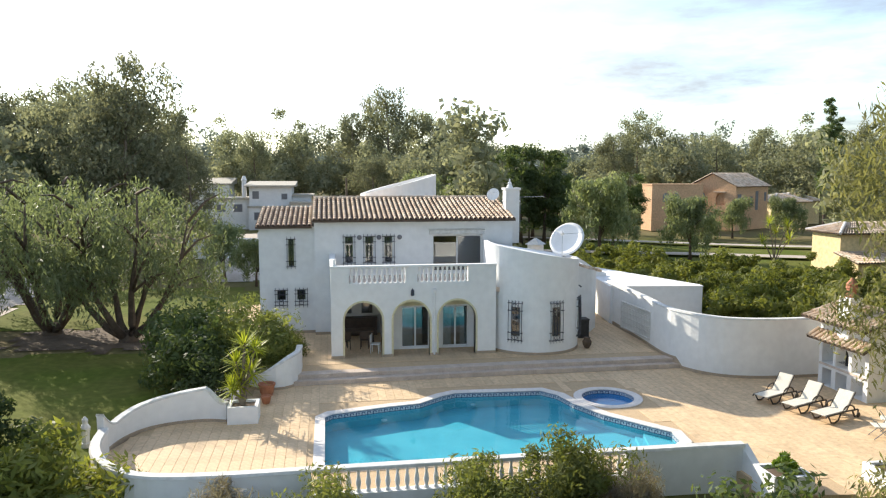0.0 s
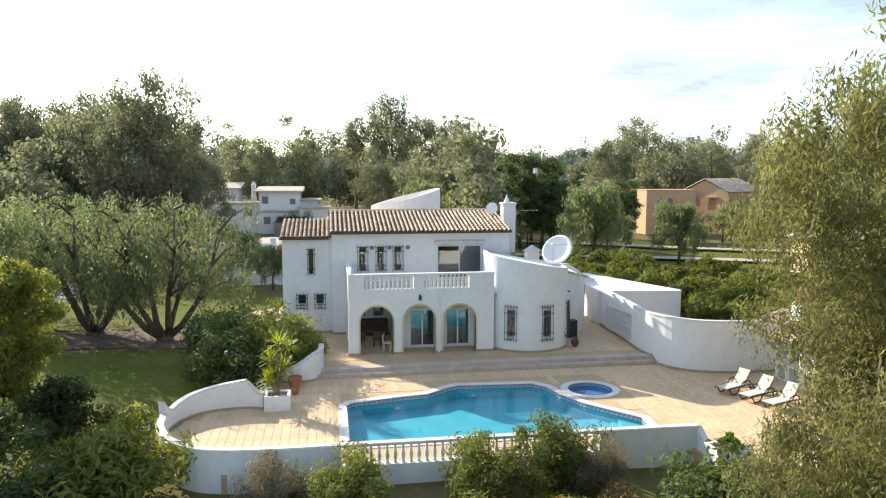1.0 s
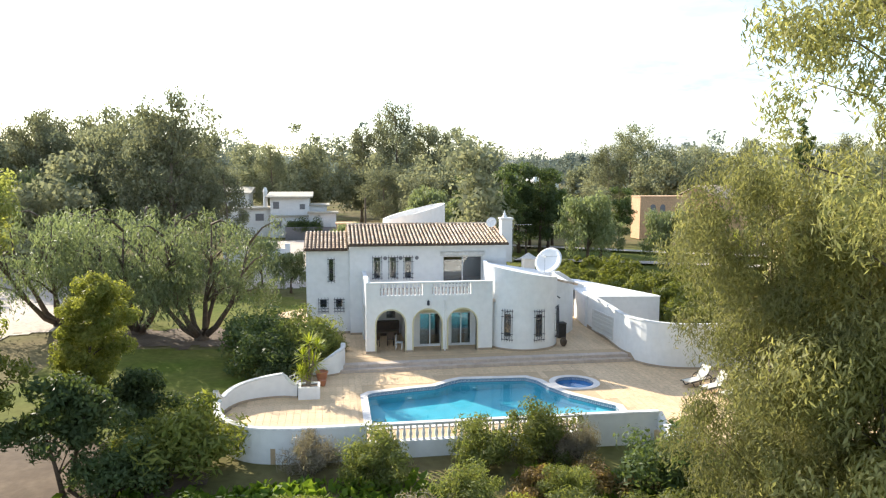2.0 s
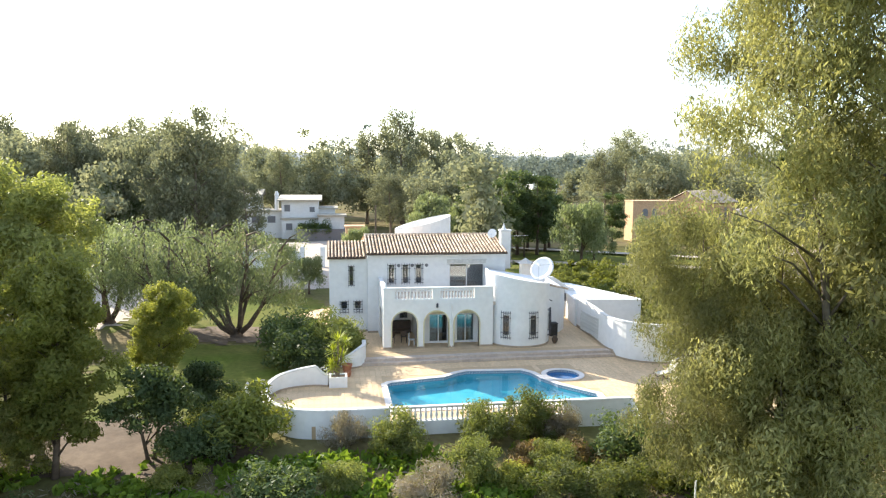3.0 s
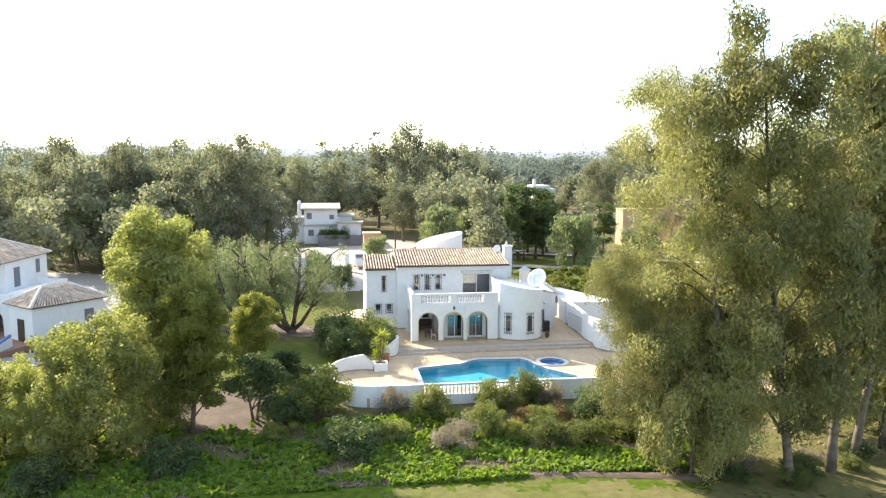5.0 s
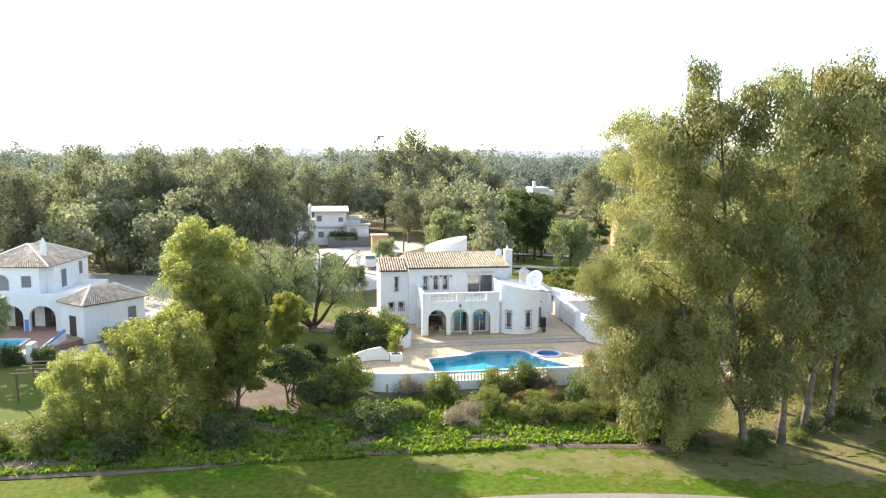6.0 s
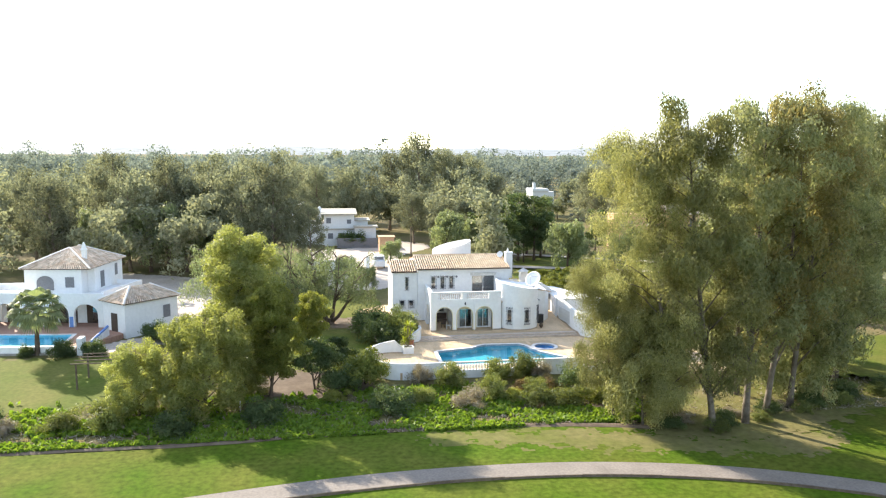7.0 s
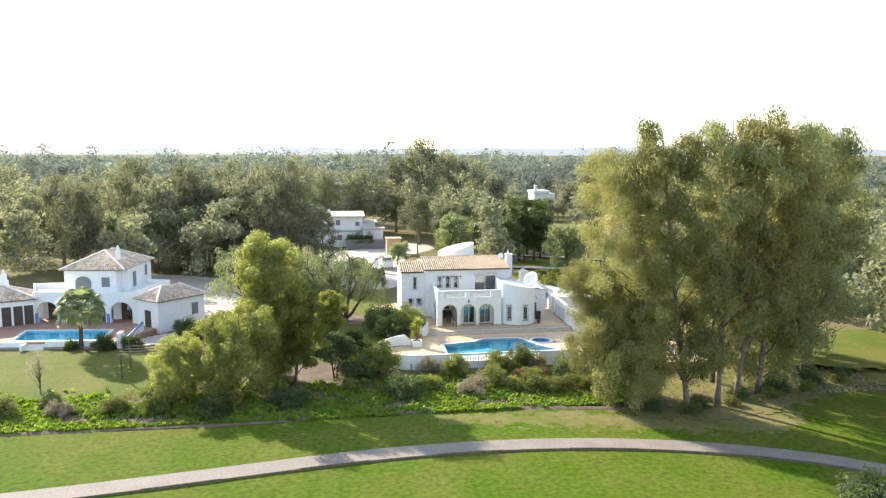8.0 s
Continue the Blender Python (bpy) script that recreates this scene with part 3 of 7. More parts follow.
# soil bank and bare patches before the garden
bank = bmesh.new()
rows = [(0.05, GOLF + 0.102), (0.25, GOLF + 0.17), (0.5, GOLF + 0.20), (0.9, GOLF + 0.12), (1.4, GOLF - 0.15)]
bank_line = [p for p in edge_line if p.x < 15.5]
grid = [[bank.verts.new((p.x + 0.15 * noise.noise((p.x, k, 3)), p.y + dy + 0.25 * noise.noise((p.x * 0.7, k * 2.0, 0)), z + 0.06 * noise.noise((p.x * 1.3, k, 5)))) for p in bank_line] for k, (dy, z) in enumerate(rows)]
for a, b in zip(grid, grid[1:]):
    for i in range(len(a) - 1):
        bank.faces.new((a[i], a[i + 1], b[i + 1], b[i]))
tagged(part("soil_bank", bank, M_SOIL, smooth=True), "low bare soil bank along the rough grass", "bank", kind="structure")
patch("rough_grass", [(13.5, 3.9), (20, 1.9), (27, 3.3), (36, 7.2), (50, 12), (54, 26), (38, 24), (28, 16), (17, 12)], GOLF + 0.14, M_ROUGH, "rough grass under the gum trees", "grass", step=0.3, drape=False)
patch("dry_fairway_edge", [(-2, 6.2), (6, 5.6), (14, 4.0), (20, 2.0), (28, 3.0), (24, -1.0), (14, 0.4), (4, 2.8), (-3, 4.6)], GOLF + 0.108, M_ROUGH, "dry worn grass beside the trees", "grass", step=0.22, drape=False, ragged=0.9)
patch("side_lawn", [(34, 14), (48, 12), (90, 20), (90, 48), (60, 46), (44, 38), (34, 26)], GOLF + 0.55, M_LAWN, "shaded lawn past the gum trees", "lawn", step=0.8, drape=False)
patch("bare_soil", [(11, 7), (14.5, 6.5), (15.5, 9), (12.5, 10.5), (10, 9)], GOLF + 0.16, M_SOIL, "bare brown soil beside the weeds", "soil", step=0.25, drape=False)
patch("dry_ground", [(-18, 16), (-9, 15), (-5.5, 17), (-8.5, 20.5), (-14, 23), (-18, 20)], 0.035, M_SOIL, "dry leaf-strewn soil under the trees", "soil")
patch("garden_lawn", [(-16, 22), (-8, 21.5), (-6.2, 23), (-4.5, 27), (-4, 31), (-7, 35.5), (-14, 37), (-18, 31)], 0.035, M_LAWN, "garden lawn in the shade of the trees", "lawn")
patch("back_lawn", [(-22, 43), (-8, 42.5), (-3.6, 44), (-3.6, 55), (-10, 58), (-24, 54)], 0.035, M_LAWN, "sunlit lawn behind the pepper tree", "lawn")
patch("mulch", [(-15, 38), (-8, 37.2), (-4, 38.5), (-4.5, 41.5), (-10, 43), (-16, 42)], 0.05, M_SOIL, "brown soil under the pepper tree", "soil")
patch("neighbour_lawn", [(-60, 15), (-40, 14), (-26, 16), (-24.5, 22), (-27, 27), (-34, 28.6), (-60, 28)], 0.035, M_LAWN, "sunny lawn before the neighbouring house", "lawn")
patch("driveway", [(-9, 60), (-1, 62), (4, 72), (4, 96), (12, 112), (6, 122), (-4, 112), (-14, 104), (-12, 84)], 0.06, M_ROAD, "pale gravel driveway behind the villa", "driveway", ragged=0.25)
patch("neighbour_drive", [(-27, 44), (-20, 44), (-21, 60), (-30, 74), (-48, 82), (-52, 70), (-38, 62)], 0.06, M_ROAD, "pale gravel yard behind the neighbouring house", "driveway", ragged=0.25)
patch("garden_walk", [(-33, 29.5), (-29, 30.5), (-24, 35), (-22.5, 43), (-25, 43.5), (-27, 38), (-33, 32.5)], 0.06, M_ROAD, "pale paved walk beside the neighbouring house", "path", ragged=0.25)
patch("park_lawn", [(22, 58), (40, 52), (62, 50), (70, 62), (56, 84), (36, 92), (20, 84)], 0.035, M_LAWN, "open lawn with scattered trees", "lawn")
lane = smooth_line([(14, 84), (24, 80), (32, 77), (42, 73.5), (52, 69), (70, 61), (90, 52)], 2)
tagged(part("lane", ribbon([(p.x, p.y) for p in lane], beside(lane, 2.6), -0.30), M_ROAD), "pale narrow lane across the lawns", "road", kind="structure")
lane2 = smooth_line([(26, 97), (38, 90), (51, 82), (66, 75), (90, 62)], 2)
tagged(part("lane", ribbon([(p.x, p.y) for p in lane2], beside(lane2, 2.2), -0.26), M_ROAD), "pale far lane behind the trees", "road", kind="structure")

# distant hills, their aerial haze painted as pale blue-grey
hill = bmesh.new()
hx = [-3200 + 100 * i for i in range(68)]
hill_grid = []
for k, (y, f) in enumerate([(2300, 0.0), (2600, 0.55), (3000, 0.9), (3400, 1.0), (3800, 0.9)]):
    hill_grid.append([hill.verts.new((x, y + 90 * noise.noise((x * 0.002, k, 0)), 10 + f * (58 + 26 * noise.noise((x * 0.0016, 0, 7)) + 9 * noise.noise((x * 0.008, 1, 7))) * (1.25 if x < -600 else 1))) for x in hx])
for a, b in zip(hill_grid, hill_grid[1:]):
    for i in range(len(a) - 1):
        hill.faces.new((a[i], a[i + 1], b[i + 1], b[i]))
tagged(part("hills", hill, M_HILL, smooth=True), "low hills on the horizon, haze put into their colour", "hills", kind="structure")

# ---------------------------------------------------------------- terraces
POOL_IN = [(1.0, 20.3), (1.0, 24.9), (1.25, 25.2), (3.4, 25.75), (4.6, 25.95), (5.6, 26.75), (6.2, 27.05), (9.7, 26.85), (10.2, 26.2), (10.5, 25.0), (11.15, 23.6), (12.8, 21.55), (12.7, 20.75), (12.2, 20.3)]


def grown(points, d):
    """The plan loop moved outwards by d."""
    n = len(points)
    area = sum(points[i][0] * points[(i + 1) % n][1] - points[(i + 1) % n][0] * points[i][1] for i in range(n))
    sgn = 1 if area > 0 else -1
    out = []
    for i in range(n):
        p, q, r = Vector(points[i - 1]), Vector(points[i]), Vector(points[(i + 1) % n])
        a, b = (q - p).normalized(), (r - q).normalized()
        na, nb = Vector((a.y, -a.x)) * sgn, Vector((b.y, -b.x)) * sgn
        m = (na + nb).normalized()
        out.append(tuple(q + m * d / max(0.5, m.dot(na))))
    return out


KID = (12.1, 25.6)
KID_R = 1.02
kid_ring = lambda r: [(KID[0] + r * math.cos(2 * math.pi * i / 28), KID[1] + r * math.sin(2 * math.pi * i / 28)) for i in range(28)]
POOL_OUT = grown(POOL_IN, 0.36)


def flat_with_holes(outer, holes, z0, z1):
    """A slab on a plan, with openings through it."""
    bm = sheet(outer, holes, z1 - z0, Matrix())
    bmesh.ops.transform(bm, matrix=Matrix(((1, 0, 0, 0), (0, 0, 1, 0), (0, 1, 0, z0), (0, 0, 0, 1))), verts=bm.verts)
    bmesh.ops.recalc_face_normals(bm, faces=bm.faces)
    return bm


LOWER = [(-5.9, 22.6), (-5.6, 20.6), (-4.7, 19.1), (-3.2, 18.4), (13.2, 18.3), (13.6, 16.5), (26.5, 15.0), (26.5, 27.5), (18.0, 28.2), (16.9, 29.6), (-0.1, 29.6), (-1.8, 29.2), (-3.5, 25.3), (-5.0, 25.0)]
floor_low = thing("terrace", "beige tiled pool terrace with thin dark joints", "terrace", kind="structure")
part("slab", flat_with_holes(LOWER, [POOL_OUT, kid_ring(KID_R + 0.28)], LOW - 0.9, LOW - 0.012), M_JOINT, floor_low)
UPPER = [(-6.0, 44.0), (-2.4, 37.2), (-1.2, 33.0), (-0.1, 29.85), (16.75, 29.75), (17.1, 38.4), (18.6, 44), (18.6, 47), (-3, 47)]
floor_up = thing("terrace", "beige tiled upper terrace along the villa", "terrace", kind="structure")
part("slab", prism(UPPER, -1.0, -0.012), M_JOINT, floor_up)

# ---------------------------------------------------------------- pool
pool = thing("swimming_pool", "angular blue swimming pool with pale coping", "swimming pool")
basin = bmesh.new()
n = len(POOL_IN)
top = [basin.verts.new((x, y, LOW - 0.02)) for x, y in POOL_IN]
bot = [basin.verts.new((x, y, LOW - 0.62 + 0.1 * max(0, (x - 6) / 7))) for x, y in POOL_IN]
for i in range(n):
    basin.faces.new((top[i], top[(i + 1) % n], bot[(i + 1) % n], bot[i]))
basin.faces.new(bot)
part("basin", basin, M_BASIN, pool)
water = bmesh.new()
water.faces.new([water.verts.new((x, y, LOW - 0.17)) for x, y in reversed(POOL_IN)])
part("water", water, M_WATER, pool, "clear still water")


def coping_ring(inner, outer, z, parent, seg=0.62):
    """Coping stones laid round an opening, one by one."""
    n = len(inner)
    for i in range(n):
        a, b, c, d = Vector(inner[i]), Vector(inner[(i + 1) % n]), Vector(outer[(i + 1) % n]), Vector(outer[i])
        k = max(1, round((b - a).length / seg))
        for j in range(k):
            t0, t1 = j / k, (j + 1) / k
            g = 0.004 / max((b - a).length, 0.1)
            pts = [a.lerp(b, t0 + g), a.lerp(b, t1 - g), d.lerp(c, t1 - g), d.lerp(c, t0 + g)]
            part("coping_stone", prism([tuple(p) for p in pts], z - 0.06, z + 0.025), M_COPING, parent)


def mosaic_band(loop, z0, z1, parent, step=0.2):
    """A two-tone stepped mosaic border below the coping."""
    pale, dark = bmesh.new(), bmesh.new()
    n = len(loop)
    cx, cy = sum(p[0] for p in loop) / n, sum(p[1] for p in loop) / n
    for i in range(n):
        a, b = Vector(loop[i]), Vector(loop[(i + 1) % n])
        d = (b - a)
        nrm = Vector((-d.y, d.x)).normalized()
        if nrm.dot(Vector((cx, cy)) - a) < 0:
            nrm = -nrm
        k = max(1, round(d.length / step))
        def strip(bm, t0, t1, za, zb, off):
            p, q = a.lerp(b, t0) + nrm * off, a.lerp(b, t1) + nrm * off
            bm.faces.new([bm.verts.new((p.x, p.y, za)), bm.verts.new((q.x, q.y, za)), bm.verts.new((q.x, q.y, zb)), bm.verts.new((p.x, p.y, zb))])
        strip(pale, 0, 1, z0, z1, 0.006)
        h = z1 - z0
        for j in range(k):
            u = lambda f: (j + f) / k
            strip(dark, u(0), u(1), z0, z0 + 0.14 * h, 0.012)
            strip(dark, u(0), u(1), z1 - 0.14 * h, z1, 0.012)
            strip(dark, u(0.1), u(0.25), z0 + 0.14 * h, z0 + 0.75 * h, 0.012)
            strip(dark, u(0.25), u(0.75), z0 + 0.60 * h, z0 + 0.75 * h, 0.012)
            strip(dark, u(0.6), u(0.75), z0 + 0.32 * h, z0 + 0.60 * h, 0.012)
    part("mosaic_ground", pale, M_KEY_PALE, parent)
    part("mosaic_border", dark, M_KEY, parent, "dark blue stepped mosaic border")


coping_ring(POOL_IN, POOL_OUT, LOW, pool)
mosaic_band(POOL_IN, LOW - 0.19, LOW - 0.01, pool, 0.22)
for k in range(4):
    part("pool_step", prism([(12.75 - 0.28 * k, 21.5 - 0.1 * k), (12.62, 20.6), (11.9 - 0.3 * k, 20.35), (11.6 - 0.3 * k, 20.35), (12.1 - 0.3 * k, 22.3 + 0.0 * k)], LOW - 0.85, LOW - 0.27 - 0.09 * k), M_BASIN, pool)
for x, y in ((3.2, 25.6), (6.9, 26.9)):
    part("skimmer_light", lathe([(0.12, 0), (0.12, 0.03), (0.05, 0.04)], 10, at=(x, y - 0.06, LOW - 0.45)), M_FRAME, pool)

kid = thing("paddling_pool", "small round paddling pool, deep blue, pale coping", "paddling pool")
part("basin", lathe([(KID_R, -0.42), (KID_R, -0.02)], 28, at=(*KID, LOW)), M_BASIN_DEEP, kid)
bm = bmesh.new()
bm.faces.new([bm.verts.new((x, y, LOW - 0.17)) for x, y in kid_ring(KID_R - 0.003)])
part("water", bm, M_WATER, kid)
coping_ring(kid_ring(KID_R), kid_ring(KID_R + 0.33), LOW, kid, 0.5)
mosaic_band(kid_ring(KID_R - 0.002), LOW - 0.16, LOW - 0.01, kid, 0.2)
# the lathe closes its top: open the basin by using its sides and floor only
me = kid.children[0].data
bm = bmesh.new()
bm.from_mesh(me)
bmesh.ops.delete(bm, geom=[f for f in bm.faces if f.calc_center_median().z > LOW - 0.05], context="FACES_ONLY")
bm.to_mesh(me)
bm.free()

# ---------------------------------------------------------------- steps
steps = thing("terrace_steps", "two long stone steps between the terraces", "steps", kind="structure")
for tier, (dy, z0, z1) in enumerate([(0.0, LOW - 0.1, LOW + 0.18), (0.36, LOW + 0.1, 0.0)]):
    for i in range(34):
        x0, x1 = -0.3 + 0.51 * i, -0.3 + 0.51 * (i + 1) - 0.006
        yy = lambda x: 29.02 + 0.28 * min(1, max(0, (x + 0.3) / 9.0)) + dy
        part("step_stone", prism([(x0, yy(x0)), (x1, yy(x1)), (x1, yy(x1) + (0.42 if tier == 0 else 0.55)), (x0, yy(x0) + (0.42 if tier == 0 else 0.55))], z0, z1 + 0.004), M_STEP, steps)

# ---------------------------------------------------------------- garden walls
def garden_wall(name, pts, thick, z0, top_of, material, label, step=0.35, cap=True, skirt=None):
    line = smooth_line(pts, step)
    w = thing(name, label, "wall", kind="structure")
    length = [0.0]
    for a, b in zip(line, line[1:]):
        length.append(length[-1] + (b - a).length)
    tops = [top_of(s / length[-1]) for s in length]
    part("wall", thick_wall(line, thick, z0, tops), material, w)
    if skirt is not None:
        part("skirting", thick_wall(line, thick + 0.04, z0, [skirt + (0.36 if skirt < 0 and q.y > 29.5 and q.x > 10 else 0) for q in line]), M_SKIRT, w)
    if cap:
        bm = bmesh.new()
        rows = []
        for i, q in enumerate(line):
            d = (line[min(i + 1, len(line) - 1)] - line[max(i - 1, 0)]).normalized()
            nr = Vector((-d.y, d.x)) * (thick / 2 + 0.035)
            rows.append([bm.verts.new((q.x + nr.x, q.y + nr.y, tops[i] - 0.04)), bm.verts.new((q.x + nr.x * 0.8, q.y + nr.y * 0.8, tops[i] + 0.035)), bm.verts.new((q.x - nr.x * 0.8, q.y - nr.y * 0.8, tops[i] + 0.035)), bm.verts.new((q.x - nr.x, q.y - nr.y, tops[i] - 0.04))])
        for r, s in zip(rows, rows[1:]):
            for k in range(4):
                bm.faces.new((r[k], s[k], s[(k + 1) % 4], r[(k + 1) % 4]))
        bm.faces.new(rows[0])
        bm.faces.new(list(reversed(rows[-1])))
        bmesh.ops.recalc_face_normals(bm, faces=bm.faces)
        part("wall_cap", bm, M_WHITE_OLD, w)
    return w, line


def bump(t, a, b):
    t = min(max((t - a) / (b - a), 0), 1)
    return t * t * (3 - 2 * t)


def swept_top(s):
    """Falls in a hollow curve, climbs steadily, then sweeps down to the planter."""
    if s < 0.18:
        return 0.34 + 0.55 * (1 - s / 0.18) ** 2
    if s < 0.86:
        return 0.34 + 0.50 * ((s - 0.18) / 0.68) ** 0.85
    return 0.30 + 0.54 * (1 - (s - 0.86) / 0.14) ** 2


garden_wall("garden_wall", [(17.35, 38.6), (17.15, 34), (16.9, 30.5), (17.2, 29.2), (17.75, 28.2), (18.6, 27.55), (20.0, 27.2), (22.4, 27.15)], 0.25, -1.2, lambda s: 2.28 - 0.05 * s, M_WHITE, "curving white garden wall beside the terrace", skirt=LOW + 0.12)
garden_wall("garden_wall", [(-6.0, 22.6), (-5.75, 23.7), (-5.2, 24.6), (-4.3, 25.1), (-3.2, 25.25), (-2.45, 25.05)], 0.22, -1.0, swept_top, M_WHITE, "wavy-topped curving white terrace wall", step=0.12, skirt=LOW + 0.1)
garden_wall("garden_wall", [(-2.4, 29.6), (-1.7, 28.85), (-1.0, 28.72), (-0.45, 29.0), (-0.15, 29.7), (-0.1, 30.8)], 0.22, -0.8, lambda s: 0.05 + 0.9 * bump(s, 0.1, 0.62), M_WHITE, "curved white planting-bed wall with swept top", skirt=LOW + 0.1)
rail, rail_line = garden_wall("garden_wall", [(-5.9, 22.6), (-5.75, 21.2), (-5.2, 19.9), (-4.3, 18.95), (-3.2, 18.55), (-1.5, 18.42), (0.65, 18.42)], 0.26, GOLF - 0.3, lambda s: 0.43, M_WHITE, "low curved white terrace wall")
garden_wall("garden_wall", [(9.75, 18.42), (12.0, 18.40), (13.45, 18.36)], 0.26, GOLF - 0.3, lambda s: 0.43, M_WHITE, "straight white terrace wall by the planter")
garden_wall("garden_wall", [(13.5, 18.36), (13.52, 17.9), (13.54, 17.5)], 0.24, GOLF - 0.3, lambda s: 0.42 - 0.55 * s, M_WHITE, "swept end of the white terrace wall", cap=False)
screen = thing("lattice_panel", "white pierced lattice panel set in the garden wall", "lattice panel")
screen.matrix_basis = pose(16.87, 32.05, 0.3, 0, 0, 94.0)
for z in (0.0, 1.36):
    part("frame_rail", box(0, -0.03, z, 3.1, 0.05, z + 0.07, bevel=0.01), M_WHITE_OLD, screen)
for x in (0.0, 3.03):
    part("frame_post", box(x, -0.03, 0.07, x + 0.07, 0.05, 1.36), M_WHITE_OLD, screen)
SCREEN_BAR = finish("upright", box(0, -0.03, 0.07, 0.045, 0.03, 1.36), M_WHITE_OLD)
for i in range(17):
    part("upright", SCREEN_BAR, None, screen).matrix_basis = pose(0.2 + 0.165 * i, 0, 0)
CROSS_BAR = finish("crossbar", box(0.07, -0.03, 0, 3.03, 0.022, 0.04), M_WHITE_OLD)
for z in (0.33, 0.60, 0.87, 1.12):
    part("crossbar", CROSS_BAR, None, screen).matrix_basis = pose(0, 0, z)
bal = thing("balustrade", "white balustrade with turned balusters beside the pool", "balustrade")
part("plinth", box(0.66, 18.29, GOLF - 0.3, 9.74, 18.55, LOW + 0.06), M_WHITE, bal)
part("handrail", box(0.66, 18.27, 0.36, 9.74, 18.57, 0.465, bevel=0.02), M_WHITE_OLD, bal)
BALUSTER = finish("baluster", lathe([(0.075, 0), (0.075, 0.06), (0.045, 0.09), (0.06, 0.16), (0.082, 0.27), (0.06, 0.40), (0.036, 0.50), (0.05, 0.56), (0.036, 0.60), (0.07, 0.64), (0.07, 0.70)], 10), M_WHITE, True)
for i in range(33):
    o = part("baluster", BALUSTER, None, bal)
    o.matrix_basis = pose(0.85 + 0.272 * i, 18.42, LOW + 0.05)

# ---------------------------------------------------------------- villa
villa = thing("villa", "two-storey white villa with arches, balcony and tiled roof", "house")


def hipless_roof(parent, x0, x1, y0, y1, z0, z1, pitch=0.262, row=0.42, name="roof"):
    """A single slope of barrel tiles over a dark brown bed, rising to the back."""
    bed = bmesh.new()
    prism_pts = [(x0, y0, z0), (x1, y0, z0), (x1, y1, z1), (x0, y1, z1)]
    lo = [bed.verts.new((x, y, z - 0.12)) for x, y, z in prism_pts]
    hi = [bed.verts.new(p) for p in prism_pts]
    bed.faces.new(list(reversed(lo)))
    bed.faces.new(hi)
    for i in range(4):
        bed.faces.new((lo[i], lo[(i + 1) % 4], hi[(i + 1) % 4], hi[i]))
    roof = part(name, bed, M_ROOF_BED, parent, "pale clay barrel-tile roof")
    tiles = bmesh.new()
    cols, run = round((x1 - x0) / pitch), math.hypot(y1 - y0, z1 - z0)
    rows_n = round(run / row)
    dy, dz = (y1 - y0) / run, (z1 - z0) / run
    for c in range(cols):
        xc = x0 + (c + 0.5) * (x1 - x0) / cols
        for r in range(rows_n):
            s0, s1 = r * run / rows_n - 0.06, (r + 1) * run / rows_n
            jit = random.uniform(-0.006, 0.006)
            ring = []
            for s, rad, lift in ((s0, 0.088, 0.03), (s1, 0.072, 0.005)):
                ring.append([tiles.verts.new((xc + jit + rad * math.cos(a), y0 + s * dy - dz * (lift + rad * math.sin(a) * 1.25), z0 + s * dz + dy * (lift + rad * math.sin(a) * 1.25))) for a in [math.pi * k / 5 for k in range(6)]])
            for k in range(5):
                tiles.faces.new((ring[0][k], ring[0][k + 1], ring[1][k + 1], ring[1][k]))
    t = part("roof_tiles", tiles, M_ROOF, roof)
    tagged(t, kind="stuff")
    return roof


def window(parent, name, x0, x1, z0, z1, y, leaves=1, bar=0.05, shutter=0.0, place=None):
    """A framed window in an opening of a wall at y that faces -y."""
    m = place or Matrix()
    bm = sheet(rect(x0, z0, x1, z1), [rect(x0 + bar + i * (x1 - x0 - bar) / leaves, z0 + bar, x0 + (i + 1) * (x1 - x0 - bar) / leaves, z1 - bar) for i in range(leaves)], 0.06, m @ pose(0, y, 0))
    w = part(name, bm, M_FRAME, parent)
    for i in range(leaves):
        xa, xb = x0 + bar + i * (x1 - x0 - bar) / leaves, x0 + (i + 1) * (x1 - x0 - bar) / leaves
        part("pane", box(xa - 0.01, y + 0.025, z0 + bar - 0.01, xb + 0.01, y + 0.035, z1 - bar + 0.01, turn=m), M_GLASS, w)
    if shutter:
        sh = bmesh.new()
        k = int((z1 - z0) * shutter / 0.06)
        for i in range(k):
            box(x0 + bar, y + 0.045, z1 - bar - 0.058 * (i + 1), x1 - bar, y + 0.075, z1 - bar - 0.058 * i - 0.006, sh, turn=m)
        part("roller_shutter", sh, M_SHUTTER, w)
    return w


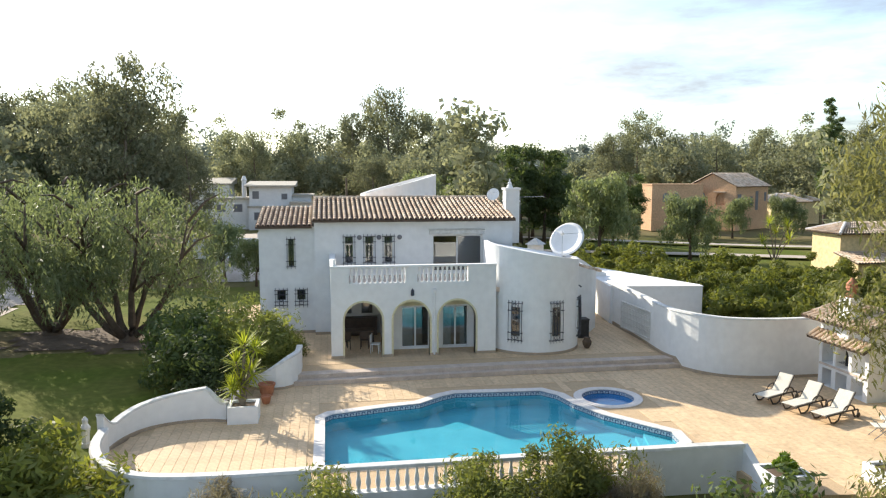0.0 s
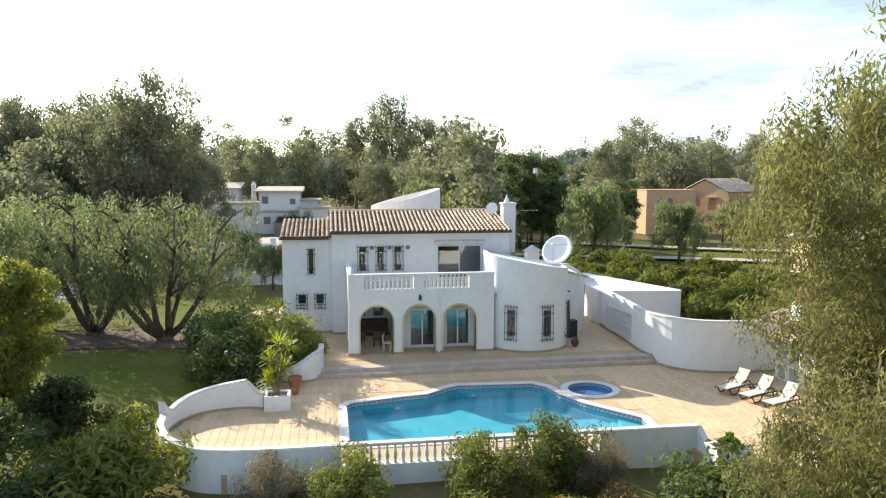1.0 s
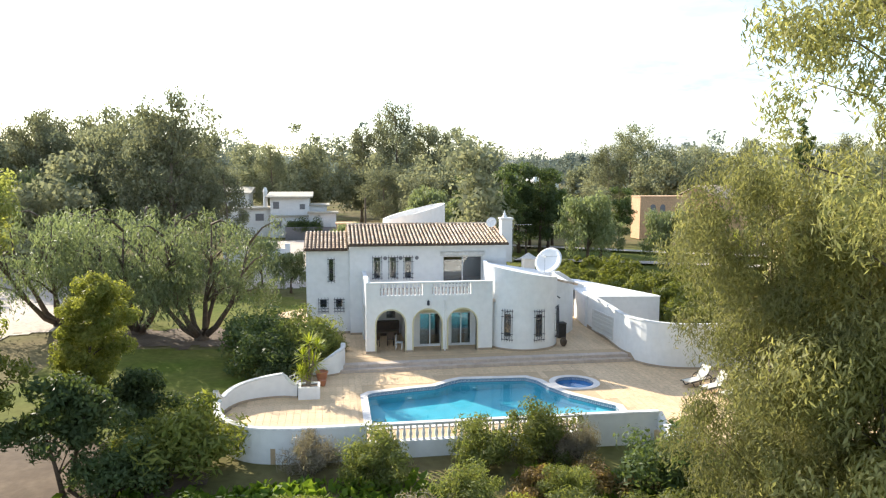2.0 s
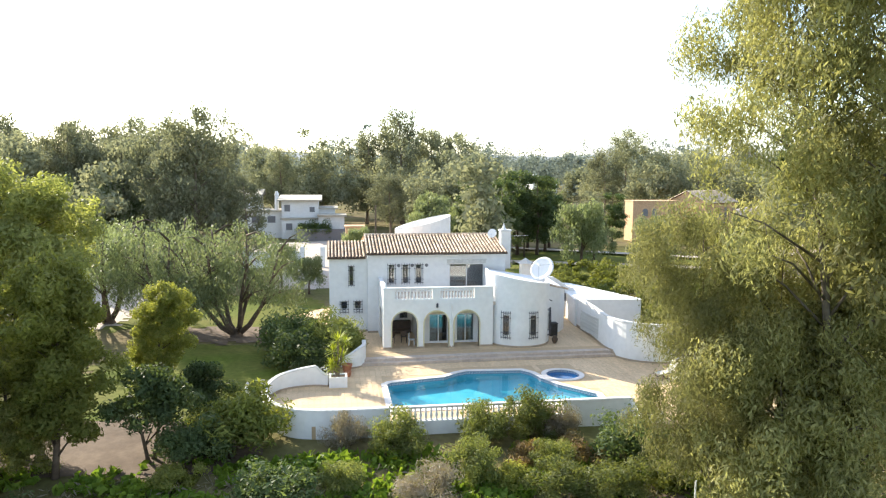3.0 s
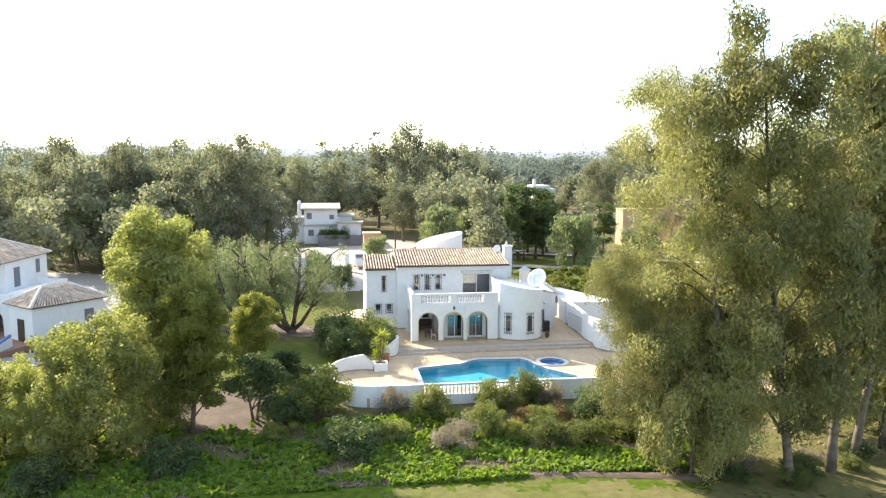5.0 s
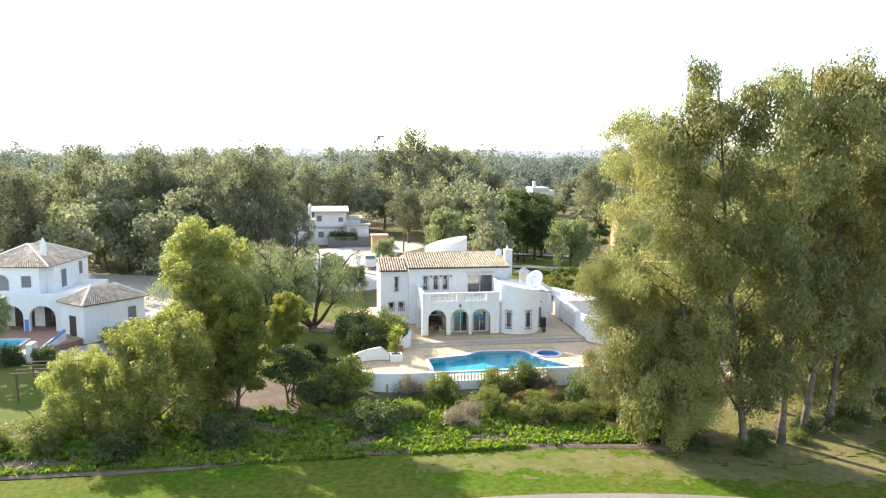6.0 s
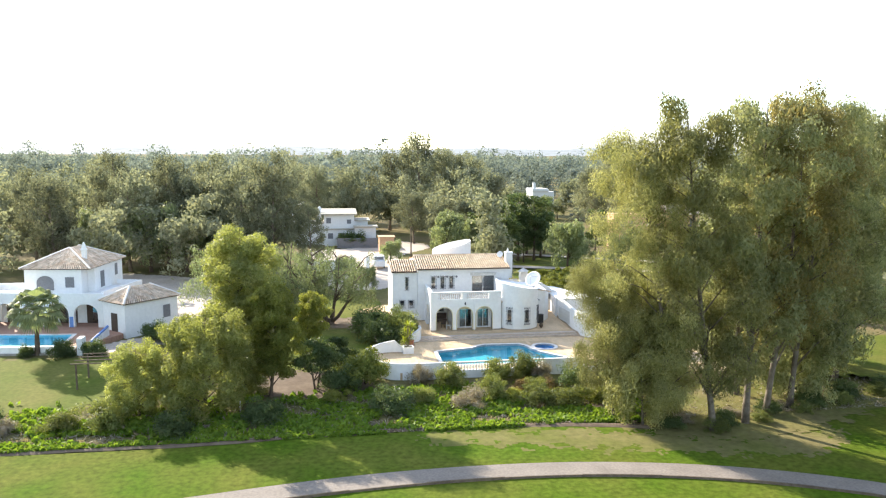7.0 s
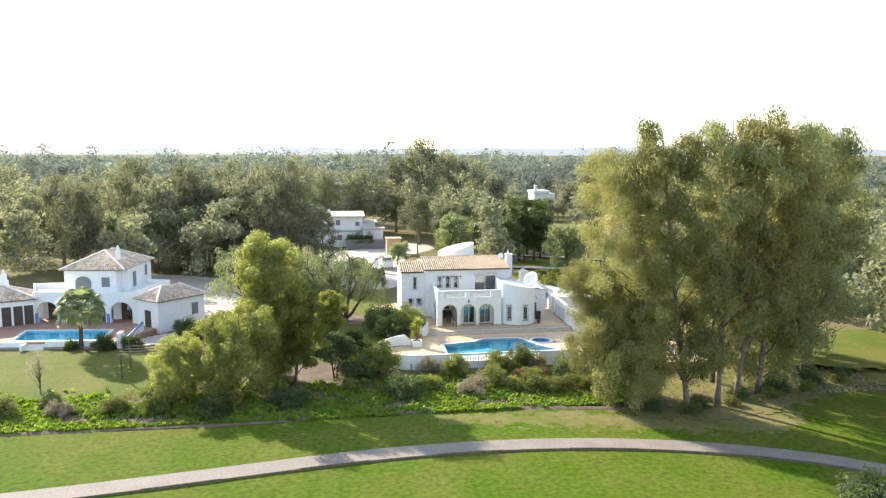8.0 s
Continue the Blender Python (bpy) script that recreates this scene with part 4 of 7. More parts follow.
def grille(parent, x0, x1, z0, z1, y, bulge=0.12, nx=4, nz=6, place=None):
    """A bowed window grille of dark iron bars with small scrolls."""
    m = place or Matrix()
    bm = bmesh.new()
    def bar(pts, r=0.017):
        tube([m @ Vector(p) for p in pts], r, 4, bm)
    for i in range(nx):
        x = x0 + (x1 - x0) * i / (nx - 1)
        bar([(x, y, z1), (x, y - bulge * 0.7, z1 - 0.05), (x, y - bulge, (z0 + z1) / 2), (x, y - bulge, z0 + 0.08), (x, y, z0)])
        bar([(x, y - bulge * 0.7, z1 - 0.05), (x, y - bulge * 0.7, z1 + 0.07)], 0.012)
        bar([(x, y - bulge, z0 + 0.08), (x, y - bulge, z0 - 0.05)], 0.012)
    for j in range(nz):
        z = z0 + 0.08 + (z1 - z0 - 0.15) * j / (nz - 1)
        if 1 < j < nz - 2 and nz > 4:
            continue
        b = bulge if j < nz - 1 else bulge * 0.75
        bar([(x0 - 0.05, y - b, z), (x1 + 0.05, y - b, z)])
        bar([(x0, y, z), (x0, y - b, z)])
        bar([(x1, y, z), (x1, y - b, z)])
    cx = (x0 + x1) / 2
    for zc, h in ((z0 + 0.2, 0.1), (z1 - 0.2, 0.1), ((z0 + z1) / 2, 0.16)):
        ring = [(cx + (x1 - x0) * 0.2 * math.cos(a), y - bulge, zc + h * math.sin(a)) for a in [2 * math.pi * k / 10 for k in range(11)]]
        bar(ring, 0.013)
    return part("window_grille", bm, M_IRON, parent, "bowed dark iron grille")


# main block: facade with its openings, side walls, back
MX0, MX1, MY, EAVE = 0.49, 11.1, 37.05, 6.0
UPWIN = [(2.04, 2.54), (3.10, 3.60), (4.11, 4.61)]
holes = [rect(a, 3.75, b, 5.2) for a, b in UPWIN] + [rect(6.71, 3.22, 9.42, 5.2)] + [rect(1.75, 1.0, 2.45, 2.1), rect(2.85, 1.0, 3.55, 2.1)]
front_wall = part("front_wall", sheet(rect(MX0, -0.1, MX1, EAVE), holes, 0.3, pose(0, MY, 0)), M_WHITE, villa)
bm = box(MX0, MY + 0.3, -0.1, MX0 + 0.3, 46.2, EAVE)
box(MX1 - 0.3, MY + 0.3, -0.1, MX1, 46.2, EAVE, bm)
box(MX0, 46.2, -0.1, MX1, 46.5, EAVE, bm)
part("side_wall", bm, M_WHITE, villa)
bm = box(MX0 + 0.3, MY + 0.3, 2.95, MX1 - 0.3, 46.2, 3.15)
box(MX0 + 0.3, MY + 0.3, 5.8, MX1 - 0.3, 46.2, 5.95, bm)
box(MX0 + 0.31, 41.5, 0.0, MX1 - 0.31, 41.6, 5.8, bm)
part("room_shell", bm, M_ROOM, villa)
part("cornice", box(MX0 - 0.06, MY - 0.10, 5.90, MX1 + 0.06, MY - 0.002, 6.0, bevel=0.02), M_WHITE, villa)
hipless_roof(villa, MX0 - 0.12, MX1 + 0.1, MY - 0.28, 41.4, 6.06, 7.02)
rear = bmesh.new()
pts = [(MX0 - 0.12, 41.4, 6.98), (MX1 + 0.1, 41.4, 6.98), (MX1 + 0.1, 46.6, 6.05), (MX0 - 0.12, 46.6, 6.05)]
rear.faces.new([rear.verts.new(p) for p in pts])
rear.faces.new([rear.verts.new((x, y, z - 0.1)) for x, y, z in reversed(pts)])
part("rear_roof", rear, M_ROOF, villa)
for x in (MX0 - 0.02, MX1 - 0.02):
    bm = bmesh.new()
    bm.faces.new([bm.verts.new(p) for p in ((x, MY, 5.95), (x, 41.4, 6.93), (x, 46.5, 5.98))])
    part("gable", bm, M_WHITE, villa)
bm = bmesh.new()
for i in range(22):
    x0 = MX0 - 0.1 + i * 0.5
    tube([(x0, 41.4, 7.07), (x0 + 0.5, 41.4, 7.06)], [0.11, 0.095], 8, bm)
tagged(part("ridge_tiles", bm, M_ROOF, villa), kind="stuff")
for a, b in UPWIN:
    window(villa, "window", a, b, 3.75, 5.2, MY + 0.14, 1, 0.05, 0.22)
    grille(villa, a - 0.05, b + 0.05, 3.72, 5.24, MY, 0.12, 4, 6)
for x in (2.83, 3.86, 4.95):
    part("wall_plaque", lathe([(0.13, 0), (0.13, 0.02), (0.08, 0.05), (0.03, 0.06)], 12), M_SHUTTER, villa, "round dark iron plaque").matrix_basis = pose(x, MY, 5.12, 90, 0, 0)
window(villa, "balcony_door", 6.71, 9.42, 3.22, 5.2, MY + 0.12, 2, 0.07, 0.0)
# added panel: imitates the outside mirrored in the left leaf's lower half
part("curtain", box(6.85, MY + 0.5, 3.25, 7.95, MY + 0.52, 4.4), M_ROOM, villa, "pale curtain or imitated reflection behind the glass")
part("shutter_box", box(6.53, MY - 0.07, 5.24, 9.57, MY - 0.002, 5.47, bevel=0.015), M_WHITE_OLD, villa)
part("shutter_ledge", box(6.48, MY - 0.12, 5.50, 9.62, MY - 0.002, 5.54), M_WHITE_OLD, villa)
for a, b in ((1.75, 2.45), (2.85, 3.55)):
    window(villa, "window", a, b, 1.0, 2.1, MY + 0.1, 1, 0.06)

# left wing
WX0, WX1, WY, WE = -2.37, 0.49, 37.6, 5.66
wh = [rect(-0.90, 3.55, -0.55, 5.05), rect(-1.52, 1.75, -1.02, 2.36), rect(-0.48, 1.75, 0.02, 2.36)]
part("wing_wall", sheet(rect(WX0, -0.1, WX1, WE), wh, 0.3, pose(0, WY, 0)), M_WHITE, villa)
bm = box(WX0, WY + 0.3, -0.1, WX0 + 0.3, 44.0, WE)
box(WX0, 44.0, -0.1, WX1, 44.3, WE, bm)
part("side_wall", bm, M_WHITE, villa)
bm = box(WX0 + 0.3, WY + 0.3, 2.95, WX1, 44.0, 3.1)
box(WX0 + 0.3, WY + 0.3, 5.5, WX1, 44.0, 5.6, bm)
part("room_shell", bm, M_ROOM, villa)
hipless_roof(villa, WX0 - 0.15, WX1 - 0.12, WY - 0.22, 41.6, 5.72, 6.52)
bm = bmesh.new()
bm.faces.new([bm.verts.new(p) for p in ((WX0 - 0.15, 41.6, 6.5), (WX1, 41.6, 6.5), (WX1, 44.5, 5.7), (WX0 - 0.15, 44.5, 5.7))])
bm.faces.new([bm.verts.new(p) for p in ((WX0 + 0.01, WY, 5.6), (WX0 + 0.01, 41.6, 6.45), (WX0 + 0.01, 44.3, 5.65))])
part("rear_roof", bm, M_ROOF, villa)
window(villa, "window", -0.90, -0.55, 3.55, 5.05, WY + 0.12, 1, 0.04)
grille(villa, -0.93, -0.52, 3.5, 5.1, WY, 0.1, 3, 6)
for a in (-1.52, -0.48):
    window(villa, "window", a, a + 0.5, 1.75, 2.36, WY + 0.12, 1, 0.04, 0.4)
    grille(villa, a - 0.06, a + 0.56, 1.45, 2.4, WY, 0.12, 4, 5)
part("skirting", box(WX0 - 0.02, WY - 0.025, -0.005, WX1, WY - 0.002, 0.14), M_SKIRT, villa)
part("skirting", box(MX0, MY - 0.025, -0.005, 1.28, MY - 0.002, 0.14), M_SKIRT, villa)

# arched porch with the balcony over it
AX0, AX1, AY, DECK, RAIL = 1.29, 9.3, 31.9, 3.1, 4.26
ARCHES = [(1.90, 3.62), (4.14, 5.84), (6.26, 8.02)]
outline = [(AX0, -0.1)]
for a, b in ARCHES:
    outline += arch(a, b, -0.1, 1.72, 2.58)
outline += [(AX1 - 0.3, -0.1), (AX1 - 0.3, DECK + 0.34), (AX0, DECK + 0.34)]
part("arch_wall", sheet(outline, [], 0.34, pose(0, AY, 0)), M_WHITE, villa)
# parapet piers and rails between the baluster bays
BAYS = [(2.12, 4.70), (5.26, 7.66)]
for a, b in ((AX0, BAYS[0][0]), (BAYS[0][1], BAYS[1][0]), (BAYS[1][1], AX1 - 0.3)):
    part("parapet", box(a, AY, DECK + 0.34, b, AY + 0.24, RAIL - 0.08), M_WHITE, villa)
part("parapet", box(AX0, AY + 0.24, DECK + 0.0, AX0 + 0.22, MY, RAIL - 0.08), M_WHITE, villa)
cap = box(AX0 - 0.03, AY - 0.03, RAIL - 0.08, AX1 - 0.28, AY + 0.27, RAIL + 0.02, bevel=0.02)
box(AX0 - 0.03, AY + 0.275, RAIL - 0.08, AX0 + 0.25, MY, RAIL + 0.02, cap)
part("parapet_cap", cap, M_WHITE, villa)
part("finial", lathe([(0.10, 0), (0.10, 0.05), (0.06, 0.08), (0.045, 0.26), (0.0, 0.34)], 8, at=(1.46, AY + 0.13, RAIL + 0.02)), M_WHITE, villa)
balcony = part("balcony_rail", box(BAYS[0][0], AY + 0.02, DECK + 0.342, BAYS[1][1], AY + 0.2, DECK + 0.37), M_WHITE, villa)
UPBAL = finish("baluster", lathe([(0.07, 0), (0.07, 0.05), (0.04, 0.08), (0.055, 0.16), (0.078, 0.27), (0.05, 0.42), (0.035, 0.50), (0.045, 0.55), (0.06, 0.62), (0.06, 0.71)], 10), M_WHITE, True)
for a, b in BAYS:
    k = 11
    for i in range(k):
        o = part("baluster", UPBAL, None, balcony)
        o.matrix_basis = pose(a + 0.12 + (b - a - 0.24) * i / (k - 1), AY + 0.12, DECK + 0.37)
part("balcony_deck", box(AX0 + 0.22, AY + 0.24, DECK - 0.2, AX1 + 0.25, MY - 0.002, DECK), M_STEP, villa)
# side arch and inner walls of the porch
side = sheet([(AY + 0.34, -0.1)] + arch(33.1, 35.6, -0.1, 1.7, 2.5) + [(MY, -0.1), (MY, DECK), (AY + 0.34, DECK)], [], 0.3, Matrix(((0, 1, 0, AX0), (1, 0, 0, 0), (0, 0, 1, 0), (0, 0, 0, 1))))
bmesh.ops.recalc_face_normals(side, faces=side.faces)
part("arch_wall", side, M_WHITE, villa)
DY = 33.25
holes = [rect(4.62, 0.06, 6.02, 2.12), rect(6.62, 0.06, 7.95, 2.12)]
part("porch_wall", sheet(rect(3.88, -0.1, 8.9, DECK - 0.2), holes, 0.22, pose(0, DY, 0)), M_WHITE, villa)
part("porch_wall", box(3.88, DY + 0.22, -0.1, 4.1, MY - 0.002, DECK - 0.2), M_WHITE, villa)
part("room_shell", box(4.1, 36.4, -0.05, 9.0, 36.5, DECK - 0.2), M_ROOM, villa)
for a, b in ((4.62, 6.02), (6.62, 7.95)):
    window(villa, "sliding_door", a, b, 0.06, 2.12, DY + 0.06, 2, 0.075)
    part("shutter_box", box(a - 0.05, DY - 0.05, 2.14, b + 0.05, DY - 0.002, 2.36), M_CREAM, villa)
# cloth curtains of the ground-floor doors
for a, b in ((4.72, 5.2), (6.7, 7.1), (7.55, 7.88)):
    part("curtain", box(a, DY + 0.2, 0.1, b, DY + 0.215, 2.1), M_WHITE_OLD, villa, "pale curtain or imitated reflection behind the glass")
# cream edging of the arches
for a, b in ARCHES:
    inner, outer = arch(a, b, 0.0, 1.72, 2.58), arch(a - 0.09, b + 0.09, 0.0, 1.72, 2.67)
    bm = bmesh.new()
    for i in range(len(inner) - 1):
        q = [inner[i], inner[i + 1], outer[i + 1], outer[i]]
        f = [bm.verts.new((x, AY - 0.022, z)) for x, z in q]
        g = [bm.verts.new((x, AY + 0.33 if k < 2 else AY - 0.0, z)) for k, (x, z) in enumerate(q)]
        bm.faces.new(f)
        bm.faces.new((f[0], f[1], g[1], g[0]))
        bm.faces.new((f[2], f[3], g[3], g[2]))
    bmesh.ops.recalc_face_normals(bm, faces=bm.faces)
    part("arch_edging", bm, M_CREAM, villa, "cream painted arch edging")
for a, b in ((AX0 - 0.02, 1.90), (3.62, 4.14), (5.84, 6.26), (8.02, 9.0)):
    part("skirting", box(a + 0.005, AY - 0.03, -0.004, b - 0.005, AY - 0.003, 0.12), M_SKIRT, villa)
part("downpipe", tube([(6.05, AY - 0.06, 3.05), (6.05, AY - 0.06, 0.05)], 0.045, 8), M_WHITE, villa)
part("pipe_head", box(5.97, AY - 0.15, 2.98, 6.13, AY - 0.01, 3.16, bevel=0.02), M_WHITE, villa)
lamp = lathe([(0.05, 0), (0.09, 0.04), (0.07, 0.2), (0.10, 0.22), (0.02, 0.32)], 6, at=(5.02, AY - 0.14, 2.86))
tube([(5.02, AY, 3.1), (5.02, AY - 0.14, 3.2)], 0.015, 5, lamp)
part("wall_lantern", lamp, M_IRON, villa, "small dark wall lantern")

# rounded stair tower
TC, TR = (11.15, 33.4), 2.3
plan = [(9.42, 36.9), (9.0, 34.6)] + [(TC[0] + TR * math.cos(a), TC[1] + TR * math.sin(a)) for a in [math.pi + 0.0 + math.pi * i / 28 for i in range(29)]] + [(13.45, 34.8), (13.45, 36.9)]


def tower_top(x, y):
    s = (x - 8.85) / 4.6
    return 5.15 - 0.82 * s if s > 0 else 5.1


tower_bm = bmesh.new()
n = len(plan)
tops = [tower_top(x, y) - (0.1 if y > 36 and x < 10 else 0) for x, y in plan]
cx, cy = 11.15, 34.6
inn = [(cx + (x - cx) * 0.91, cy + (y - cy) * 0.91) for x, y in plan]


def tower_wins():
    """Middle angles of the three slit windows."""
    return [math.radians(a) for a in (236, 284, 331)]


rows = []
for (x, y), (u, v), t in zip(plan, inn, tops):
    rows.append([tower_bm.verts.new((x, y, -0.1)), tower_bm.verts.new((x, y, t)), tower_bm.verts.new((u, v, t)), tower_bm.verts.new((u, v, t - 0.12))])
for a, b in zip(rows, rows[1:]):
    for k in range(3):
        tower_bm.faces.new((a[k], b[k], b[k + 1], a[k + 1]))
tower_bm.faces.new([r[3] for r in rows])
bmesh.ops.recalc_face_normals(tower_bm, faces=tower_bm.faces)
tower = part("tower_wall", tower_bm, M_WHITE, villa, "rounded white stair tower")
sk = bmesh.new()
for (x0, y0), (x1, y1) in zip(plan[2:], plan[3:-2]):
    f = 1.012
    p = [(TC[0] + (x - TC[0]) * f, TC[1] + (y - TC[1]) * f) for x, y in ((x0, y0), (x1, y1))]
    vs = [sk.verts.new((*p[0], 0)), sk.verts.new((*p[1], 0)), sk.verts.new((*p[1], 0.12)), sk.verts.new((*p[0], 0.12))]
    sk.faces.new(vs)
    sk.faces.new([vs[3], vs[2], sk.verts.new((x1, y1, 0.121)), sk.verts.new((x0, y0, 0.121))])
part("skirting", sk, M_SKIRT, villa)
for ang in tower_wins():
    place = pose(TC[0], TC[1], 0, 0, 0, math.degrees(ang) + 90) @ pose(0, -TR + 0.02, 0)
    w = window(villa, "window", -0.26, 0.26, 0.85, 2.3, -0.075, 1, 0.04, place=place)
    # thin dark sheet, its colour standing in for the unlit room inside
    part("dark_room", box(-0.24, -0.03, 0.87, 0.24, -0.022, 2.28, turn=place), M_SHUTTER, w)
    grille(villa, -0.33, 0.33, 0.62, 2.52, -0.03, 0.13, 5, 6, place=place)

# chimney
chim = part("chimney", box(11.0, 38.2, 4.6, 11.78, 38.95, 7.55, bevel=0.01), M_WHITE, villa)
part("chimney_cap", box(10.94, 38.14, 7.55, 11.84, 39.01, 7.68, bevel=0.03), M_WHITE, chim)
part("chimney_pot", lathe([(0.20, 0), (0.16, 0.10), (0.10, 0.2), (0.12, 0.26), (0.05, 0.34), (0.03, 0.5)], 8, at=(11.3, 38.57, 7.68)), M_WHITE, chim)
part("chimney_band", box(10.97, 38.17, 6.9, 11.81, 38.98, 6.98), M_WHITE, chim)
aer = tube([(11.9, 38.5, 5.2), (11.9, 38.5, 7.2)], 0.02, 5)
tube([(11.7, 38.5, 7.15), (13.3, 38.5, 7.2)], 0.012, 4, aer)
for i in range(6):
    tube([(12.2 + i * 0.2, 38.25, 7.17), (12.2 + i * 0.2, 38.75, 7.17)], 0.007, 4, aer)
part("aerial", aer, M_GREYMETAL, villa)

# solarium drum on the roof
SC, SR = (5.7, 45.4), 2.42
drum = bmesh.new()
rr = []
for i in range(40):
    a = 2 * math.pi * i / 40
    c, s = math.cos(a), math.sin(a)
    t = 7.78 + 0.62 * c
    rr.append([drum.verts.new((SC[0] + SR * c, SC[1] + SR * s, 5.9)), drum.verts.new((SC[0] + SR * c, SC[1] + SR * s, t)), drum.verts.new((SC[0] + (SR - 0.2) * c, SC[1] + (SR - 0.2) * s, t)), drum.verts.new((SC[0] + (SR - 0.2) * c, SC[1] + (SR - 0.2) * s, 6.2))])
for i in range(40):
    a, b = rr[i], rr[(i + 1) % 40]
    for k in range(3):
        drum.faces.new((a[k], b[k], b[k + 1], a[k + 1]))
drum.faces.new([r[3] for r in rr])
bmesh.ops.recalc_face_normals(drum, faces=drum.faces)
part("solarium", drum, M_WHITE, villa, "white drum wall with slanting top")


def dish(name, at, normal, dia, label, mast):
    """A satellite dish with feed arm and mount."""
    d = thing(name, label, "satellite dish")
    q = Vector(normal).to_track_quat("Z", "Y").to_matrix().to_4x4()
    m = Matrix.Translation(at) @ q
    bm = bmesh.new()
    prof = [(0.01, 0.0), (0.25, 0.02), (0.5, 0.07), (0.75, 0.155), (1.0, 0.27)]
    rings = [[bm.verts.new(m @ Vector((r * dia / 2 * math.cos(2 * math.pi * i / 32), r * dia / 2 * math.sin(2 * math.pi * i / 32), h * dia / 2 + dz))) for i in range(32)] for dz in (0, -0.02) for r, h in prof]
    for base in (0, len(prof)):
        for k in range(len(prof) - 1):
            a, b = rings[base + k], rings[base + k + 1]
            for i in range(32):
                f = (a[i], a[(i + 1) % 32], b[(i + 1) % 32], b[i])
                bm.faces.new(f if base == 0 else tuple(reversed(f)))
    a, b = rings[len(prof) - 1], rings[-1]
    for i in range(32):
        bm.faces.new((a[i], a[(i + 1) % 32], b[(i + 1) % 32], b[i]))
    part("reflector", bm, M_DISH, d, smooth=True)
    f = m @ Vector((0, 0, dia * 0.42))
    arm = bmesh.new()
    for a in (0.5, 2.6, 4.7):
        tube([m @ Vector((dia * 0.46 * math.cos(a), dia * 0.46 * math.sin(a), 0.24 * dia / 2)), f], 0.007 * dia / 1.2, 5, arm)
    part("feed_arm", arm, M_GREYMETAL, d)
    part("feed_horn", tube([f, f + (m.to_3x3() @ Vector((0, 0, 0.12 * dia)))], 0.05 * dia, 8), M_DISH, d)
    part("mast", tube([Vector(at) - Vector(normal) * 0.03, Vector(at) - Vector(normal) * 0.25 * dia, mast], 0.035 * dia, 8), M_GREYMETAL, d)
    return d


dish("satellite_dish", (13.22, 33.95, 5.08), Vector((-0.62, -0.58, 0.52)).normalized(), 1.86, "large white satellite dish on the tower roof", (13.05, 34.7, 4.1))
dish("satellite_dish", (10.62, 39.6, 7.25), Vector((-0.5, -0.75, 0.4)).normalized(), 0.75, "small satellite dish on the tiled roof", (10.7, 39.8, 6.6))

# annex, gateway and yard building on the far side of the tower
annex = thing("annex", "low white annex with gateway beside the villa", "outbuilding")
part("wall", prism([(13.45, 34.6), (15.1, 35.6), (15.75, 36.6), (15.9, 41.5), (13.45, 41.5)], -0.1, [3.9, 3.35, 3.2, 3.3, 3.6]), M_WHITE, annex)
cop = bmesh.new()
for i in range(7):
    t = i / 6
    p = Vector((13.45, 34.55, 3.93)).lerp(Vector((15.75, 36.55, 3.24)), t)
    tube([p, p + Vector((0.36, 0.32, -0.12))], [0.10, 0.085], 6, cop)
part("coping_tiles", cop, M_ROOF, annex)
part("gutter_pipe", tube([(13.62, 33.9, 4.2), (13.66, 33.9, 2.9), (13.9, 33.8, 2.75)], 0.04, 6), M_IRON, annex)
gate = sheet([(15.9, -0.1)] + arch(16.15, 16.95, -0.1, 1.6, 2.05) + [(18.3, -0.1), (18.3, 2.3), (17.6, 2.55), (16.9, 3.05), (16.4, 3.35), (15.9, 3.4)], [], 0.3, pose(0, 41.5, 0))
part("gateway", gate, M_WHITE, annex, "white wall with arched gateway")
yard = thing("yard_building", "low white flat-roofed store behind the garden wall", "outbuilding")
yp = [(17.0, 37.6), (22.3, 37.0), (22.35, 37.5), (19.2, 45.5), (17.9, 46.2), (17.5, 42)]
part("wall", prism(yp, -0.6, 2.06), M_WHITE, yard)
part("roof", prism(grown(yp, 0.03), 2.064, 2.12), M_WHITE, yard)
part("store_window", box(17.28, 40.9, 1.35, 17.34, 42.0, 2.0), M_SHUTTER, yard)
# distant pavilion chimney on the far wall
pav = thing("gate_pillar", "white gate pillar with small pyramid cap", "pillar")
part("pillar", box(16.6, 52.5, -0.6, 17.6, 53.5, 3.0), M_WHITE, pav)
part("cap", lathe([(0.85, 0), (0.05, 0.5)], 4, at=(17.1, 53.0, 3.0)), M_WHITE_OLD, pav)
bw = thing("boundary_wall", "low white boundary wall behind the villa", "wall", kind="structure")
part("wall", box(11.5, 53, -0.6, 16.3, 53.3, 1.9), M_WHITE_OLD, bw)

# ---------------------------------------------------------------- trees
def put(me, at, label, category="tree", group="", turn=0.0, s=1.0, name="tree", tall=1.0):
    return plant_tree(me, at, label, category, group, turn, s, name, tall)


